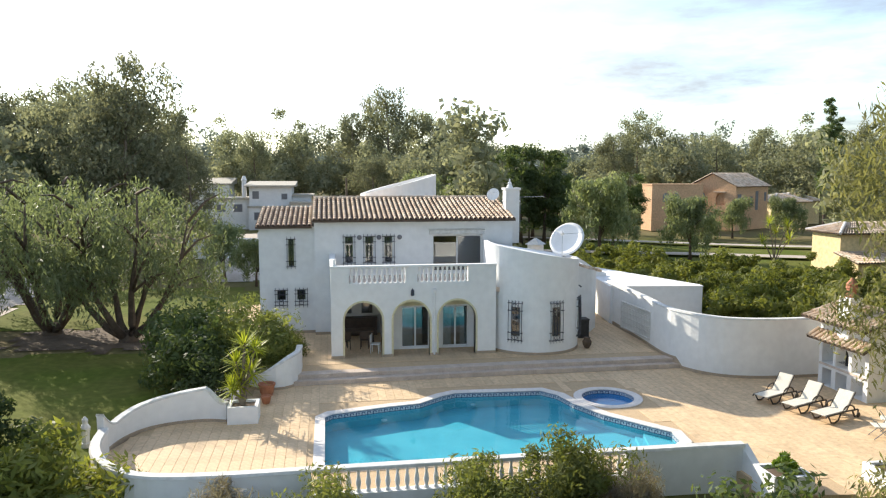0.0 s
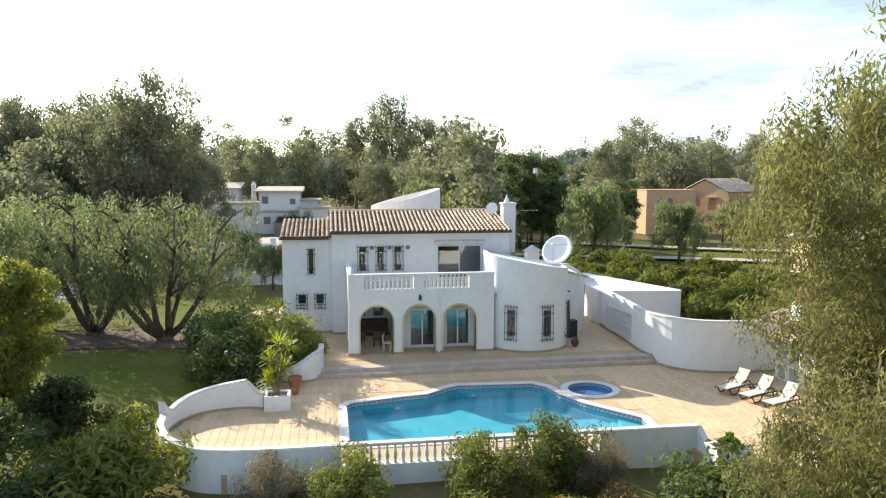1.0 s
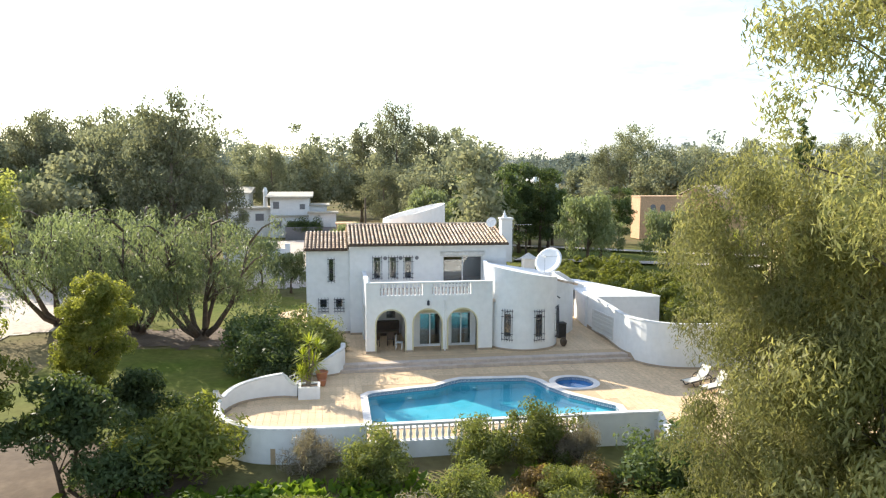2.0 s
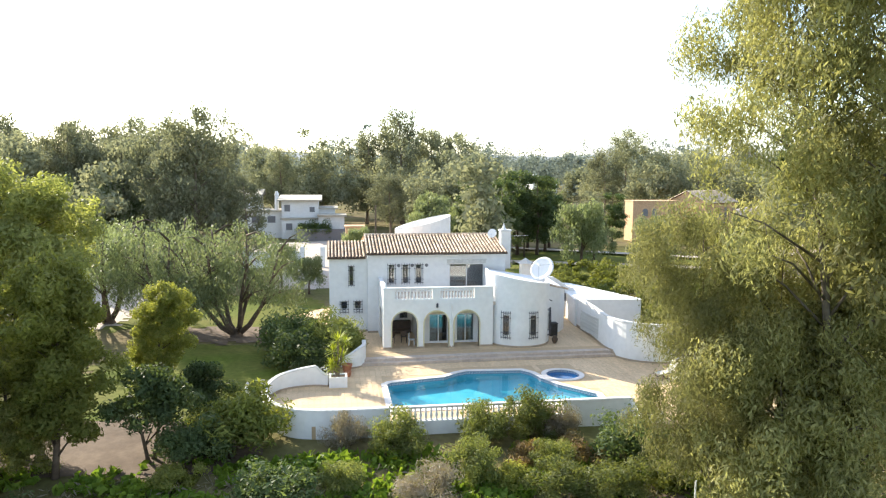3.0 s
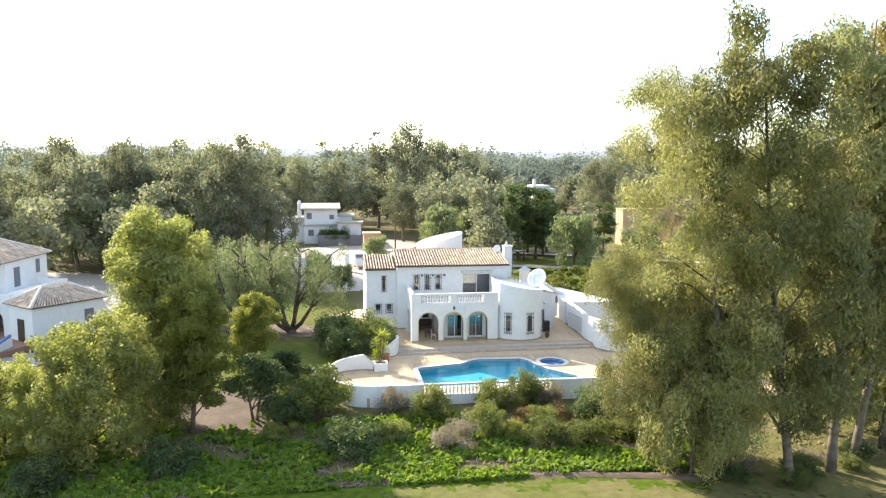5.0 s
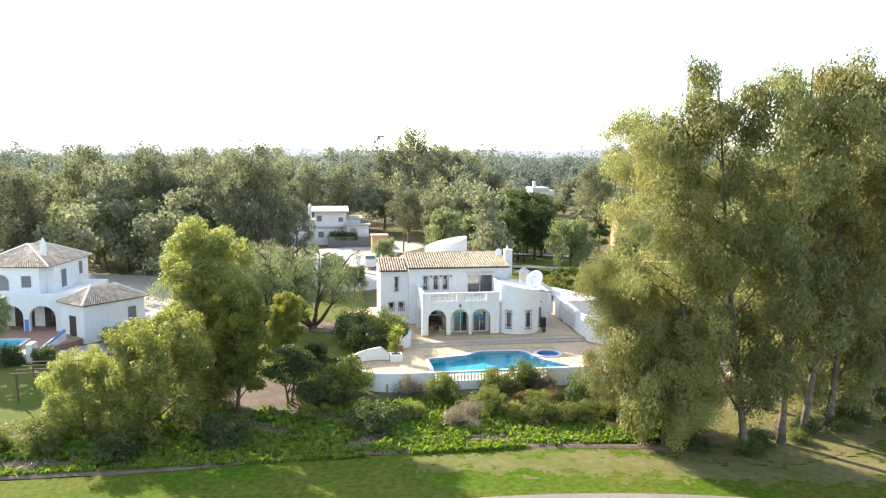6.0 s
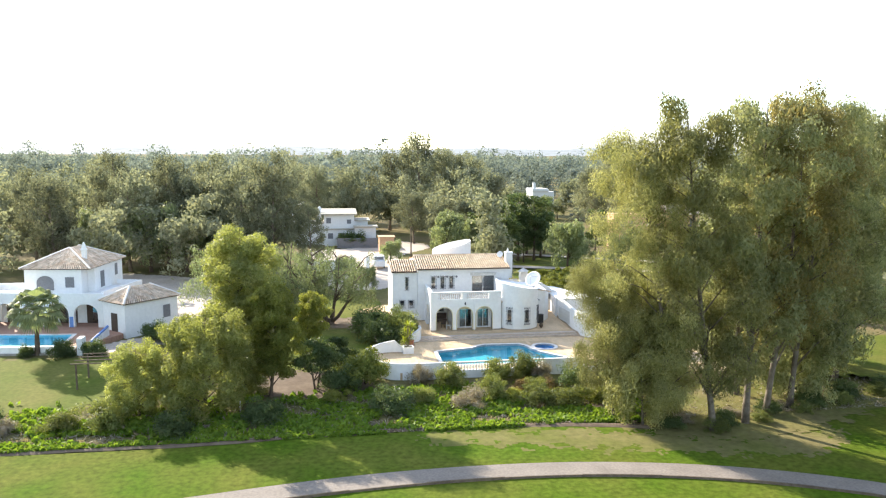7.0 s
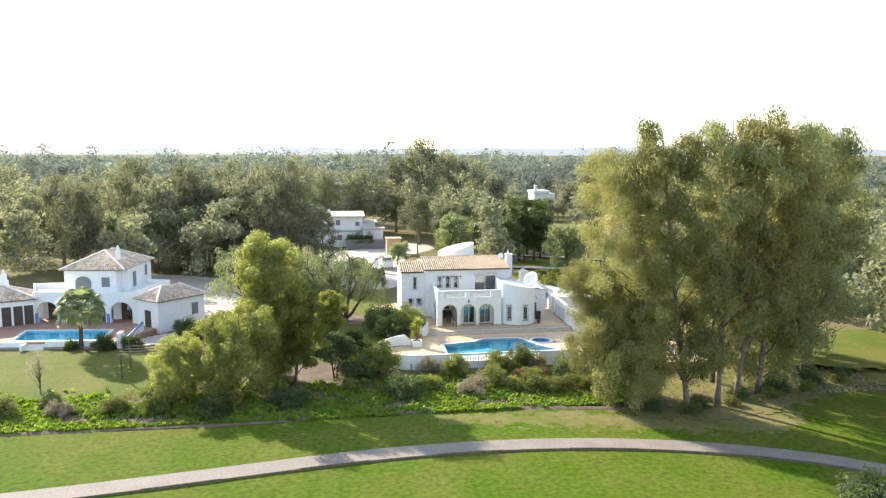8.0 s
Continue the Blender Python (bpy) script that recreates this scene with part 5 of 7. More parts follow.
GUMS = "gum trees at the edge of the fairway"
for seed, at, height, lean, low, wide, limbs_n, per, puff, leaf, leaves, base, label in [
    (31, (15.6, 6.3), 22.9, (-4.2, -2.0), 0.12, 3.5, 46, 600, 1.12, (0.052, 0.20), L_GUM, 0.22, "tall leaning gum tree with drooping olive leaves"),
    (12, (18.4, 3.6), 24.4, (-3.9, -1.0), 0.19, 3.3, 42, 360, 1.22, (0.09, 0.27), L_GUM, 0.25, "tall gum tree with yellowish hanging foliage"),
    (13, (21.6, 4.8), 25.2, (-1.3, -2.3), 0.27, 3.3, 36, 270, 1.25, (0.11, 0.32), L_GUM_GREY, 0.27, "tall gum tree with slender pale trunk"),
    (14, (24.1, 6.2), 25.3, (0.2, -2.8), 0.27, 3.3, 36, 260, 1.25, (0.11, 0.32), L_GUM_TAN, 0.25, "tall gum tree with slender pale trunk"),
    (15, (27.0, 7.4), 25.3, (1.4, -1.8), 0.27, 3.4, 36, 250, 1.28, (0.115, 0.33), L_GUM_GREY, 0.25, "tall gum tree with open grey-green crown"),
    (16, (30.8, 10.2), 24.5, (2.6, -1.6), 0.18, 3.5, 34, 240, 1.3, (0.12, 0.34), L_GUM_GREY, 0.25, "dense gum tree behind the others"),
    (17, (35.4, 13.4), 23.2, (1.2, -1.0), 0.15, 3.5, 34, 230, 1.3, (0.12, 0.34), L_GUM_GREY, 0.24, "dense gum tree behind the others"),
    (18, (24.6, 11.0), 21.5, (-0.6, -0.6), 0.12, 3.7, 32, 200, 1.35, (0.13, 0.36), L_GUM_GREY, 0.22, "dense gum tree behind the others"),
    (22, (31.5, 17.5), 21.0, (0.4, -0.6), 0.12, 3.8, 32, 180, 1.4, (0.14, 0.38), L_GUM_GREY, 0.22, "dense gum tree in the shade of the others"),
    (23, (36.5, 19.0), 20.0, (0.6, -0.4), 0.12, 3.6, 32, 180, 1.4, (0.14, 0.38), L_GUM_GREY, 0.22, "dense gum tree in the shade of the others"),
    (19, (12.2, 7.2), 12.7, (-1.2, 0.3), 0.26, 2.5, 34, 700, 0.80, (0.034, 0.15), L_GUM, 0.12, "young gum tree with foliage hanging to the ground"),
    (20, (15.3, 7.9), 11.2, (-0.4, 0.2), 0.08, 2.5, 28, 320, 0.9, (0.075, 0.24), L_GUM, 0.12, "young gum tree under the tall ones"),
    (25, (13.8, 5.6), 8.6, (-0.5, -0.3), 0.1, 1.9, 22, 300, 0.8, (0.07, 0.23), L_GUM, 0.10, "young gum tree under the tall ones"),
    (21, (28.4, 9.4), 9.5, (0.4, 0.2), 0.12, 2.5, 22, 200, 1.0, (0.11, 0.32), L_GUM_GREY, 0.11, "young gum tree under the tall ones"),
]:
    put(gum_meshes(seed, height, lean, low, wide, limbs_n, per, puff, leaf, leaves, M_GUMBARK, base, drop=1.2 if height < 13 else 1.1, bare=0.0 if height < 13 else 0.18, skirt=0.04 if seed == 19 else 0.20), (*at, GOLF), label, group=GUMS, name="gum_tree")

# garden trees
def pepper_meshes(seed, height, wide, n_puff, per, leaf):
    """A pepper tree: stems that arc out low from one foot under a dome of hanging sprays."""
    rng = np.random.default_rng(seed)
    wood = bmesh.new()
    centres = []
    tube([(0, 0, -0.3), (0, 0, 0.1), (0, 0, 0.5)], [0.62, 0.45, 0.2], 9, wood)
    for k, az in enumerate((0.15, 1.2, 2.3, 3.0, 3.9, 5.3)):
        reach, rise = wide * (0.62, 0.45, 0.55, 0.72, 0.5, 0.4)[k], height * (0.72, 0.85, 0.8, 0.62, 0.82, 0.9)[k]
        c, n_ = math.cos(az), math.sin(az)
        pts = [(0.15 * c, 0.15 * n_, 0.1), (0.30 * reach * c, 0.30 * reach * n_, 0.12 * rise), (0.58 * reach * c + 0.2 * n_, 0.58 * reach * n_, 0.34 * rise), (0.85 * reach * c, 0.85 * reach * n_ + 0.25, 0.68 * rise), (reach * c, reach * n_, rise)]
        tube(pts, [0.23, 0.19, 0.14, 0.09, 0.03], 7, wood)
        for j in range(5):
            o = Vector(pts[2 + j % 3])
            a2 = az + rng.uniform(-1.1, 1.1)
            tip = o + Vector((math.cos(a2) * wide * 0.38, math.sin(a2) * wide * 0.38, height * rng.uniform(0.12, 0.32)))
            tip.z = min(tip.z, height * 0.9)
            tube([o, o.lerp(tip, 0.5) + Vector((0, 0, 0.3)), tip], [0.09, 0.06, 0.02], 5, wood)
            centres.append(tuple(tip))
    dome = puffs(rng, n_puff, wide, height * 0.43, height * 0.52, 0.35, flat=0.25)
    centres = np.concatenate([np.array(centres), dome])
    p, v = clump_leaves(rng, centres, per, 0.85, 1.7)
    return finish("trunk", wood, M_DARKBARK, True), leaf_mesh("crown", p, leaf, 0.6, L_PEPPER, rng, v)


PEPPER = pepper_meshes(21, 8.3, 4.9, 52, 150, (0.075, 0.30))
put(PEPPER, (-9.5, 39.5, -0.5), "spreading pepper tree with several dark stems", "tree", s=1.06, name="pepper_tree")
put(PEPPER, (-20.5, 45.5, -0.5), "spreading pepper tree beside the drive", "tree", turn=60, s=1.1, name="pepper_tree")
put(PEPPER, (-14.2, 42.0, -0.5), "spreading pepper tree beside the lawn", "tree", turn=140, s=1.12, name="pepper_tree")
BRIGHT = gum_meshes(22, 13.4, (0.3, 0.2), 0.32, 2.6, 44, 250, 1.0, (0.10, 0.24), L_OLIVE, M_DARKBARK, 0.24, drop=0.2, droop=0.2)
put(BRIGHT, (-17.3, 20.4, -1.0), "tall yellow-green tree between the gardens")
BRIGHT2 = gum_meshes(23, 9.9, (0.7, -0.9), 0.22, 1.6, 34, 240, 0.72, (0.09, 0.22), L_BRIGHT, M_DARKBARK, 0.16, drop=0.2, droop=0.2)
put(BRIGHT2, (-14.3, 15.6, -1.1), "slender yellow-green tree at the garden edge")
put(BRIGHT2, (-11.7, 22.6, -0.8), "small yellow-green tree on the lawn", s=0.72, turn=80)
ROUND = gum_meshes(24, 8.9, (0.2, 0.1), 0.10, 3.3, 46, 210, 0.95, (0.10, 0.24), L_OLIVE, M_DARKBARK, 0.2, drop=0.4, droop=0.3)
put(ROUND, (-18.9, 12.4, -1.2), "broad rounded olive-green tree beside the fairway", s=0.9)
put(ROUND, (-24.0, 13.0, -1.2), "broad low olive-green tree beside the fairway", s=0.62, turn=75)
put(ROUND, (-16.5, 16.5, -1.1), "rounded green tree among shrubs", s=0.6, turn=190)
SMALL = tree_meshes(25, 4.6, 1.9, 1.9, 0.11, 40, 220, 0.62, (0.10, 0.24), 0.15, L_DARK, M_DARKBARK, zc=2.7, stems=2, spread=0.8)
put(SMALL, (-10.6, 17.0, -1.1), "small dark evergreen tree on dry soil")
put(SMALL, (-8.8, 20.4, -1.0), "small dark evergreen tree on dry soil", s=0.8, turn=120)


def bush_mesh(seed, r, h, n_puff, per, leaf, mat, droop=0.0, puff=0.42):
    rng = np.random.default_rng(seed)
    c = puffs(rng, n_puff, r, h * 0.55, h * 0.48, 0.4)
    c[:, 2] = np.maximum(c[:, 2], 0.12)
    trunk = finish("trunk", limbs(rng, h * 0.8, 0.035, c, fork=0.1, count=8, stems=3, spread=r * 0.4), M_DARKBARK)
    p, v = clump_leaves(rng, c, per, puff * r, 0)
    return trunk, leaf_mesh("foliage", p, leaf, droop, mat, rng, v)


def put_bush(me, at, label, s=1.0, turn=0.0, group="", tall=1.0, name="shrub"):
    e = thing(name, label, "shrub", group)
    e.matrix_basis = pose(*at, 0, 0, turn) @ Matrix.Diagonal((s, s, s * tall, 1))
    for nm, m in zip(("trunk", "foliage"), me):
        part(nm, m, None, e)
    return e


OLE = bush_mesh(31, 1.25, 2.1, 34, 250, (0.045, 0.17), L_OLEANDER, -0.25)
OLE2 = bush_mesh(32, 1.25, 2.0, 34, 250, (0.045, 0.17), L_OLEANDER, -0.25)
DARKB = bush_mesh(33, 1.6, 2.4, 40, 140, (0.095, 0.23), L_DARK, -0.1)
GREYB = bush_mesh(34, 1.1, 1.3, 26, 200, (0.022, 0.26), L_GREY, -0.4)
REDB = bush_mesh(35, 1.1, 1.2, 24, 170, (0.05, 0.18), L_RED, -0.2)
MIDB = bush_mesh(37, 1.25, 2.1, 36, 190, (0.06, 0.20), L_HEDGE, -0.2)
BRIB = bush_mesh(36, 1.2, 1.5, 26, 180, (0.06, 0.22), L_BRIGHT, -0.4)
BED = "oleander shrubs along the terrace wall"
gz = ground_height
for me, x, y, s, tall, label in [
    (GREYB, -1.5, 17.5, 0.95, 1.35, "bare grey-brown twiggy shrub against the wall"),
    (OLE, 0.9, 16.3, 1.05, 0.92, "rounded green oleander shrub before the wall"),
    (OLE2, 5.4, 17.0, 1.0, 1.12, "upright green oleander shrub before the balustrade"),
    (OLE, 7.6, 17.1, 1.05, 1.12, "full green oleander shrub before the balustrade"),
    (GREYB, 9.2, 17.1, 0.85, 1.5, "thin dry shrub before the balustrade"),
    (MIDB, -6.5, 18.0, 1.75, 0.85, "large full green shrub at the wall's end"),
    (DARKB, -8.8, 16.4, 0.95, 0.9, "dark green shrub beside the larger one"),
    (DARKB, -4.4, 11.3, 1.0, 0.75, "low dark green shrub in the weeds"),
    (OLE2, -1.9, 13.0, 0.75, 1.0, "small green shrub in the weeds"),
    (GREYB, 1.6, 11.6, 1.25, 0.9, "low grey dry shrub in the weeds"),
    (OLE, 3.9, 12.8, 0.9, 1.05, "green shrub among dry stalks"),
    (BRIB, 5.3, 12.2, 0.7, 1.0, "yellow-green shrub among dry stalks"),
    (REDB, 6.7, 14.3, 0.9, 1.0, "russet shrub among the oleanders"),
    (OLE2, 7.7, 13.7, 0.75, 1.1, "green shrub among the oleanders"),
    (REDB, 9.2, 14.3, 1.0, 1.0, "russet brown shrub among the oleanders"),
    (DARKB, 11.3, 13.8, 1.05, 0.9, "dense green shrub near the planter"),
    (OLE, 7.3, 11.0, 1.05, 0.75, "spreading green shrub near the weeds"),
    (OLE2, 9.4, 10.9, 1.1, 0.72, "spreading green shrub near the weeds"),
    (BRIB, 12.4, 11.2, 0.95, 1.0, "yellow-green shrub near the gum trees"),
    (OLE, 14.0, 12.3, 1.0, 0.9, "green shrub near the gum trees"),
    (BRIB, -9.0, 14.2, 0.8, 0.8, "bright shrub at the weeds' edge"),
    (DARKB, -20.5, 8.4, 0.9, 0.8, "dark shrub below the rounded tree"),
    (OLE, -25.5, 10.2, 1.2, 0.9, "grey-green shrub near the rough"),
    (BRIB, -21.6, 14.8, 1.2, 1.4, "bright green shrub near the rough"),
    (DARKB, -14.2, 10.0, 0.9, 0.8, "dark shrub below the rounded tree"),
    (OLE2, -29.0, 10.6, 1.0, 0.8, "low shrub in the rough"),
    (GREYB, -33.0, 10.4, 1.0, 0.9, "dry shrub in the rough"),
    (OLE, -37.5, 10.8, 1.0, 0.8, "low shrub in the rough"),
    (DARKB, 21.3, -13.2, 1.05, 0.8, "dark rounded shrub on the fairway"),
    (DARKB, -34.3, 12.2, 0.6, 0.9, "small clipped dark shrub on the lawn"),
]:
    put_bush(me, (x, y, gz(x, y) - 0.05), label, s, x * 37 % 360, BED if 15 < y < 18 and 0 < x < 8 else "", tall)
for i in range(16):
    x = 15.5 + 1.5 * i
    y = 4.6 + 0.33 * max(0, x - 19) + 1.2 * math.sin(i * 2.1)
    put_bush((DARKB, GREYB, OLE)[i % 3], (x, y, GOLF + 0.05), ("dark undergrowth shrub below the gum trees", "dry undergrowth shrub below the gum trees", "green undergrowth shrub below the gum trees")[i % 3], 0.55 + 0.25 * ((i * 7) % 5) / 5, i * 77 % 360, "", 0.7)
# shrubs in the bed beside the upper terrace
for me, x, y, s, tall, label in [
    (OLE, -2.3, 31.6, 1.55, 1.0, "large pale green oleander in the planting bed"),
    (OLE2, -1.2, 33.0, 1.0, 1.0, "pale green oleander in the planting bed"),
    (DARKB, -4.6, 30.2, 1.15, 0.95, "dark green shrub in the planting bed"),
    (DARKB, -3.3, 28.3, 0.95, 0.9, "dark green shrub in the planting bed"),
    (DARKB, -5.4, 33.5, 1.2, 1.0, "dark green shrub beside the lawn"),
    (OLE2, -4.4, 36.0, 1.2, 0.95, "tall green shrub beside the villa"),
]:
    put_bush(me, (x, y, -0.6), label, s, x * 61 % 360, "", tall)
# lush weeds and grass tufts: too many to count
wr = np.random.default_rng(41)
wx = wr.uniform(-46, 16, 38000)
wy = 6.45 + wr.uniform(0, 1, 38000) ** 1.5 * 10.0
keep = np.array([noise.noise((a * 0.30, b * 0.42, 2)) + 0.35 * noise.noise((a * 1.1, b * 1.1, 9)) > -0.22 + 0.055 * max(0, b - 11) for a, b in zip(wx, wy)])
wc = np.stack([wx, wy, np.array([gz(a, b) for a, b in zip(wx, wy)]) + wr.uniform(0.0, 0.30, 38000)], axis=1)[keep]
tagged(part("weeds", leaf_mesh("weeds", wc, (0.26, 0.42), -0.25, L_WEED, wr), None), "lush bright green weeds and clover", "weeds", kind="stuff")
rx_ = wr.uniform(-50, 40, 9000)
ry_ = 6.6 + wr.uniform(0, 1, 9000) ** 2 * 8
rc = np.stack([rx_, ry_, np.array([gz(a, b) for a, b in zip(rx_, ry_)]) + wr.uniform(0.0, 0.22, 9000)], axis=1)
tagged(part("dry_grass", leaf_mesh("dry_grass", rc, (0.10, 0.5), -0.45, L_GREY, wr), None), "dry grass stalks in the rough", "grass", kind="stuff")

# woods and single trees behind
EUC = [gum_meshes(50 + i, 18.0, (0.6 * (i - 1), 0.4), 0.26, 3.6 + 0.5 * (i % 2), 26, 84, 1.45, (0.20, 0.44), L_FAR, M_BARK, 0.34, drop=1.2) for i in range(3)]
WILLOWY = tree_meshes(55, 9.5, 4.0, 3.8, 0.26, 46, 190, 1.05, (0.16, 0.5), 0.6, L_PEPPER_PALE, M_DARKBARK, drop=1.8, zc=5.6)
PINE = tree_meshes(56, 13.0, 2.7, 6.0, 0.25, 46, 150, 1.0, (0.16, 0.5), -0.1, L_DARK, M_DARKBARK, zc=6.8)
for x, y, s, k, tall in [
    (-18.2, 76, 1.10, 0, 1.0), (-24, 83, 1.05, 1, 0.95), (-30, 88, 1.0, 2, 0.95), (-13.0, 77, 0.66, 1, 1.0), (-38, 90, 1.0, 0, 1.0), (-21.5, 77, 0.92, 2, 0.95),
    (-43, 84, 0.95, 1, 1.0), (-52, 76, 0.9, 2, 1.0), (-34, 88, 1.0, 0, 0.9), (-60, 90, 0.95, 0, 1.0), (-24, 90, 1.12, 1, 0.95), (-17, 88, 0.95, 2, 1.0), (-31, 94, 1.15, 0, 0.95), (-39, 96, 1.1, 2, 1.0), (-47, 93, 1.1, 0, 1.0),
    (6, 150, 1.15, 1, 1.0), (14, 148, 1.42, 0, 1.0), (21, 152, 1.25, 2, 1.0), (27, 150, 1.15, 1, 1.0), (-13, 150, 0.95, 0, 1.0), (-4, 148, 0.98, 2, 1.0),
    (69, 150, 1.22, 0, 1.0), (62, 147, 0.95, 1, 1.0), (78, 152, 0.95, 2, 1.0), (98, 150, 1.05, 0, 1.0), (88, 152, 0.98, 1, 1.0), (108, 148, 1.0, 2, 1.0),
    (33, 147, 0.85, 2, 1.0), (116, 138, 1.1, 1, 1.0), (9, 118, 0.82, 2, 0.8), (15, 108, 0.72, 1, 0.8), (24, 118, 0.8, 0, 0.85),
]:
    put(EUC[k], (x, y, -0.5), "tall eucalyptus tree with open grey-green crown", "tree", "eucalyptus trees behind the villa", x * 53 % 360, s, "eucalyptus_tree", tall)
for x, y, s in [(12.5, 92, 0.95), (17, 96, 0.8), (30.5, 74, 0.93), (38.5, 69, 0.72), (34.5, 80, 0.7), (-33.5, 82, 1.15), (-39.5, 83, 1.2), (-28.5, 84, 0.95), (-7.5, 62, 0.5), (-4.5, 58, 0.42), (1, 84, 0.5), (-47, 85, 1.1), (57, 92, 0.6), (64, 90, 0.62), (51, 94, 0.6), (54, 178, 0.7), (58, 180, 0.78), (62.5, 181, 0.72)]:
    put(WILLOWY, (x, y, -0.5), "weeping pepper tree with pale green foliage", "tree", "pepper trees on the lawns", x * 71 % 360, s, "pepper_tree")
for x, y, s in [(22, 84, 0.95), (25.5, 88, 1.05), (29, 95, 1.0), (20, 98, 0.9), (44, 97, 0.75), (18, 78, 0.7), (28.5, 88, 1.0), (31, 92, 0.95), (27, 94, 1.05), (33.5, 98, 0.9)]:
    put(PINE, (x, y, -0.5), "dark green conifer behind the villa", "tree", "dark conifers", x * 47 % 360, s, "conifer")
CYP = tree_meshes(57, 19.5, 1.15, 9.4, 0.2, 90, 90, 0.6, (0.13, 0.46), -0.75, L_DARK, M_DARKBARK, zc=9.9, shell=0.5)
for x, y, s in [(73.3, 95, 1.12), (75.4, 96, 0.97), (26.0, 86, 0.66), (95, 120, 0.9)]:
    put(CYP, (x, y, -0.5), "tall narrow dark cypress tree", "tree", "cypresses", x * 31 % 360, s, "cypress")


def merged_woods(seed, spots, n_puff, per, leaf, puff_r):
    """Far woods as one mesh: a crown of leaf sprays on every spot."""
    rng = np.random.default_rng(seed)
    pts, outs = [], []
    for x, y, h in spots:
        wide = rng.uniform(0.19, 0.31)
        c = puffs(rng, n_puff, h * wide, h * 0.46, h * 0.53, 0.5)
        c[:, 2] = np.maximum(c[:, 2], 0.8)
        p, v = clump_leaves(rng, c, per, puff_r * h / 15, h * 0.05)
        pts.append(p + np.array([x, y, ground_height(x, y)]))
        outs.append(v)
    return np.concatenate(pts), np.concatenate(outs), rng


def spots(seed, y0, y1, gap, h0, h1, left=0.44, right=0.86, skip=None):
    rng = np.random.default_rng(seed)
    out = []
    y = y0
    while y < y1:
        x = -left * (y + 52) - 14
        while x < right * (y + 30) + 10:
            px, py = x + rng.uniform(-0.45, 0.45) * gap, y + rng.uniform(-0.45, 0.45) * gap
            if not (skip and skip(px, py)):
                out.append((px, py, h0 + (h1 - h0) * rng.uniform() ** 1.4))
            x += gap
        y += gap * 0.9
    return out


def open_ground(x, y):
    """Plots with houses, lawns and drives, kept free of woods."""
    return (-28 < x < 12 and y < 132) or (44 < x < 86 and y < 122) or (14 < x < 44 and y < 104) or (50 < x < 72 and 178 < y < 205) or (36 < x < 60 and 104 < y < 180) or (-50 < x < -22 and y < 66) or (x > 22 and y < 66 and x < 64)


near_spots = spots(61, 60, 180, 12.5, 13, 20.5, skip=open_ground)
p, v, rng_ = merged_woods(62, near_spots, 26, 96, None, 1.75)
tagged(part("woods", leaf_mesh("woods", p, (0.34, 0.66), 0.35, L_FAR, rng_, v), None), "dense eucalyptus woods behind the villas", "woods", kind="stuff")
# from here outwards the woods wear the leaf colour with haze mixed in
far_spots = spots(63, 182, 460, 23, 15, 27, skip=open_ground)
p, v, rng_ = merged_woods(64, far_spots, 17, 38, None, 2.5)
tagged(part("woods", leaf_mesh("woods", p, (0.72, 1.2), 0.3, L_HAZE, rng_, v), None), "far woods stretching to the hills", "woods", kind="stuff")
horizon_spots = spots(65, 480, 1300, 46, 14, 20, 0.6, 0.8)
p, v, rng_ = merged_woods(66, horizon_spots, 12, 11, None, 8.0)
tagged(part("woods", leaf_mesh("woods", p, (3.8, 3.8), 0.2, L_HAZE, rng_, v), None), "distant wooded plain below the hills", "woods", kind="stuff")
side_spots = [(x, y, h) for x, y, h in spots(67, -4, 66, 9, 9, 15, 0.0, 2.2) if x > 44 + 0.1 * y and x < 110]
p, v, rng_ = merged_woods(68, side_spots, 22, 60, None, 2.0)
tagged(part("woods", leaf_mesh("woods", p, (0.40, 0.8), 0.35, L_FAR, rng_, v), None), "woods beside the fairway past the gum trees", "woods", kind="stuff")

# tall hedge mass behind the garden wall
hr = np.random.default_rng(71)
hc, hv = [], []
for x, y, r, h in [(22.5, 40, 1.6, 2.0), (24, 36.5, 1.7, 2.2), (27, 35.5, 1.7, 2.1), (26.5, 39, 2.0, 2.4), (30, 37, 1.8, 2.2), (29, 41, 2.2, 2.6), (33, 40, 1.9, 2.3), (24.5, 43, 2.0, 2.2), (28, 46, 2.2, 2.2), (32, 45, 2.2, 2.4), (36, 44, 2.0, 2.3), (23, 47, 2.0, 2.0), (25.5, 51, 2.2, 2.0), (30, 52, 2.4, 2.0), (22, 54, 2.0, 1.9), (36, 49, 2.2, 2.0), (24, 59, 2.0, 1.8), (33, 35, 1.6, 2.0), (36.5, 39, 1.7, 2.2), (24, 63, 2.2, 2.3), (28.5, 58, 2.4, 2.6), (34.5, 55, 2.4, 2.6), (39.5, 50, 2.2, 2.4), (41, 45, 2.2, 2.4), (40.5, 40, 2.0, 2.4), (29, 64, 2.2, 2.2)]:
    c = puffs(hr, 26, r, h * 0.5, h * 0.5, 0.4) + np.array([x, y, -0.5])
    p, v = clump_leaves(hr, c, 140, 0.6)
    hc.append(p)
    hv.append(v)
tagged(part("hedge", leaf_mesh("hedge", np.concatenate(hc), (0.115, 0.34), -0.5, L_HEDGE, hr, np.concatenate(hv)), None), "broad unclipped green hedge behind the garden wall", "hedge", kind="stuff")

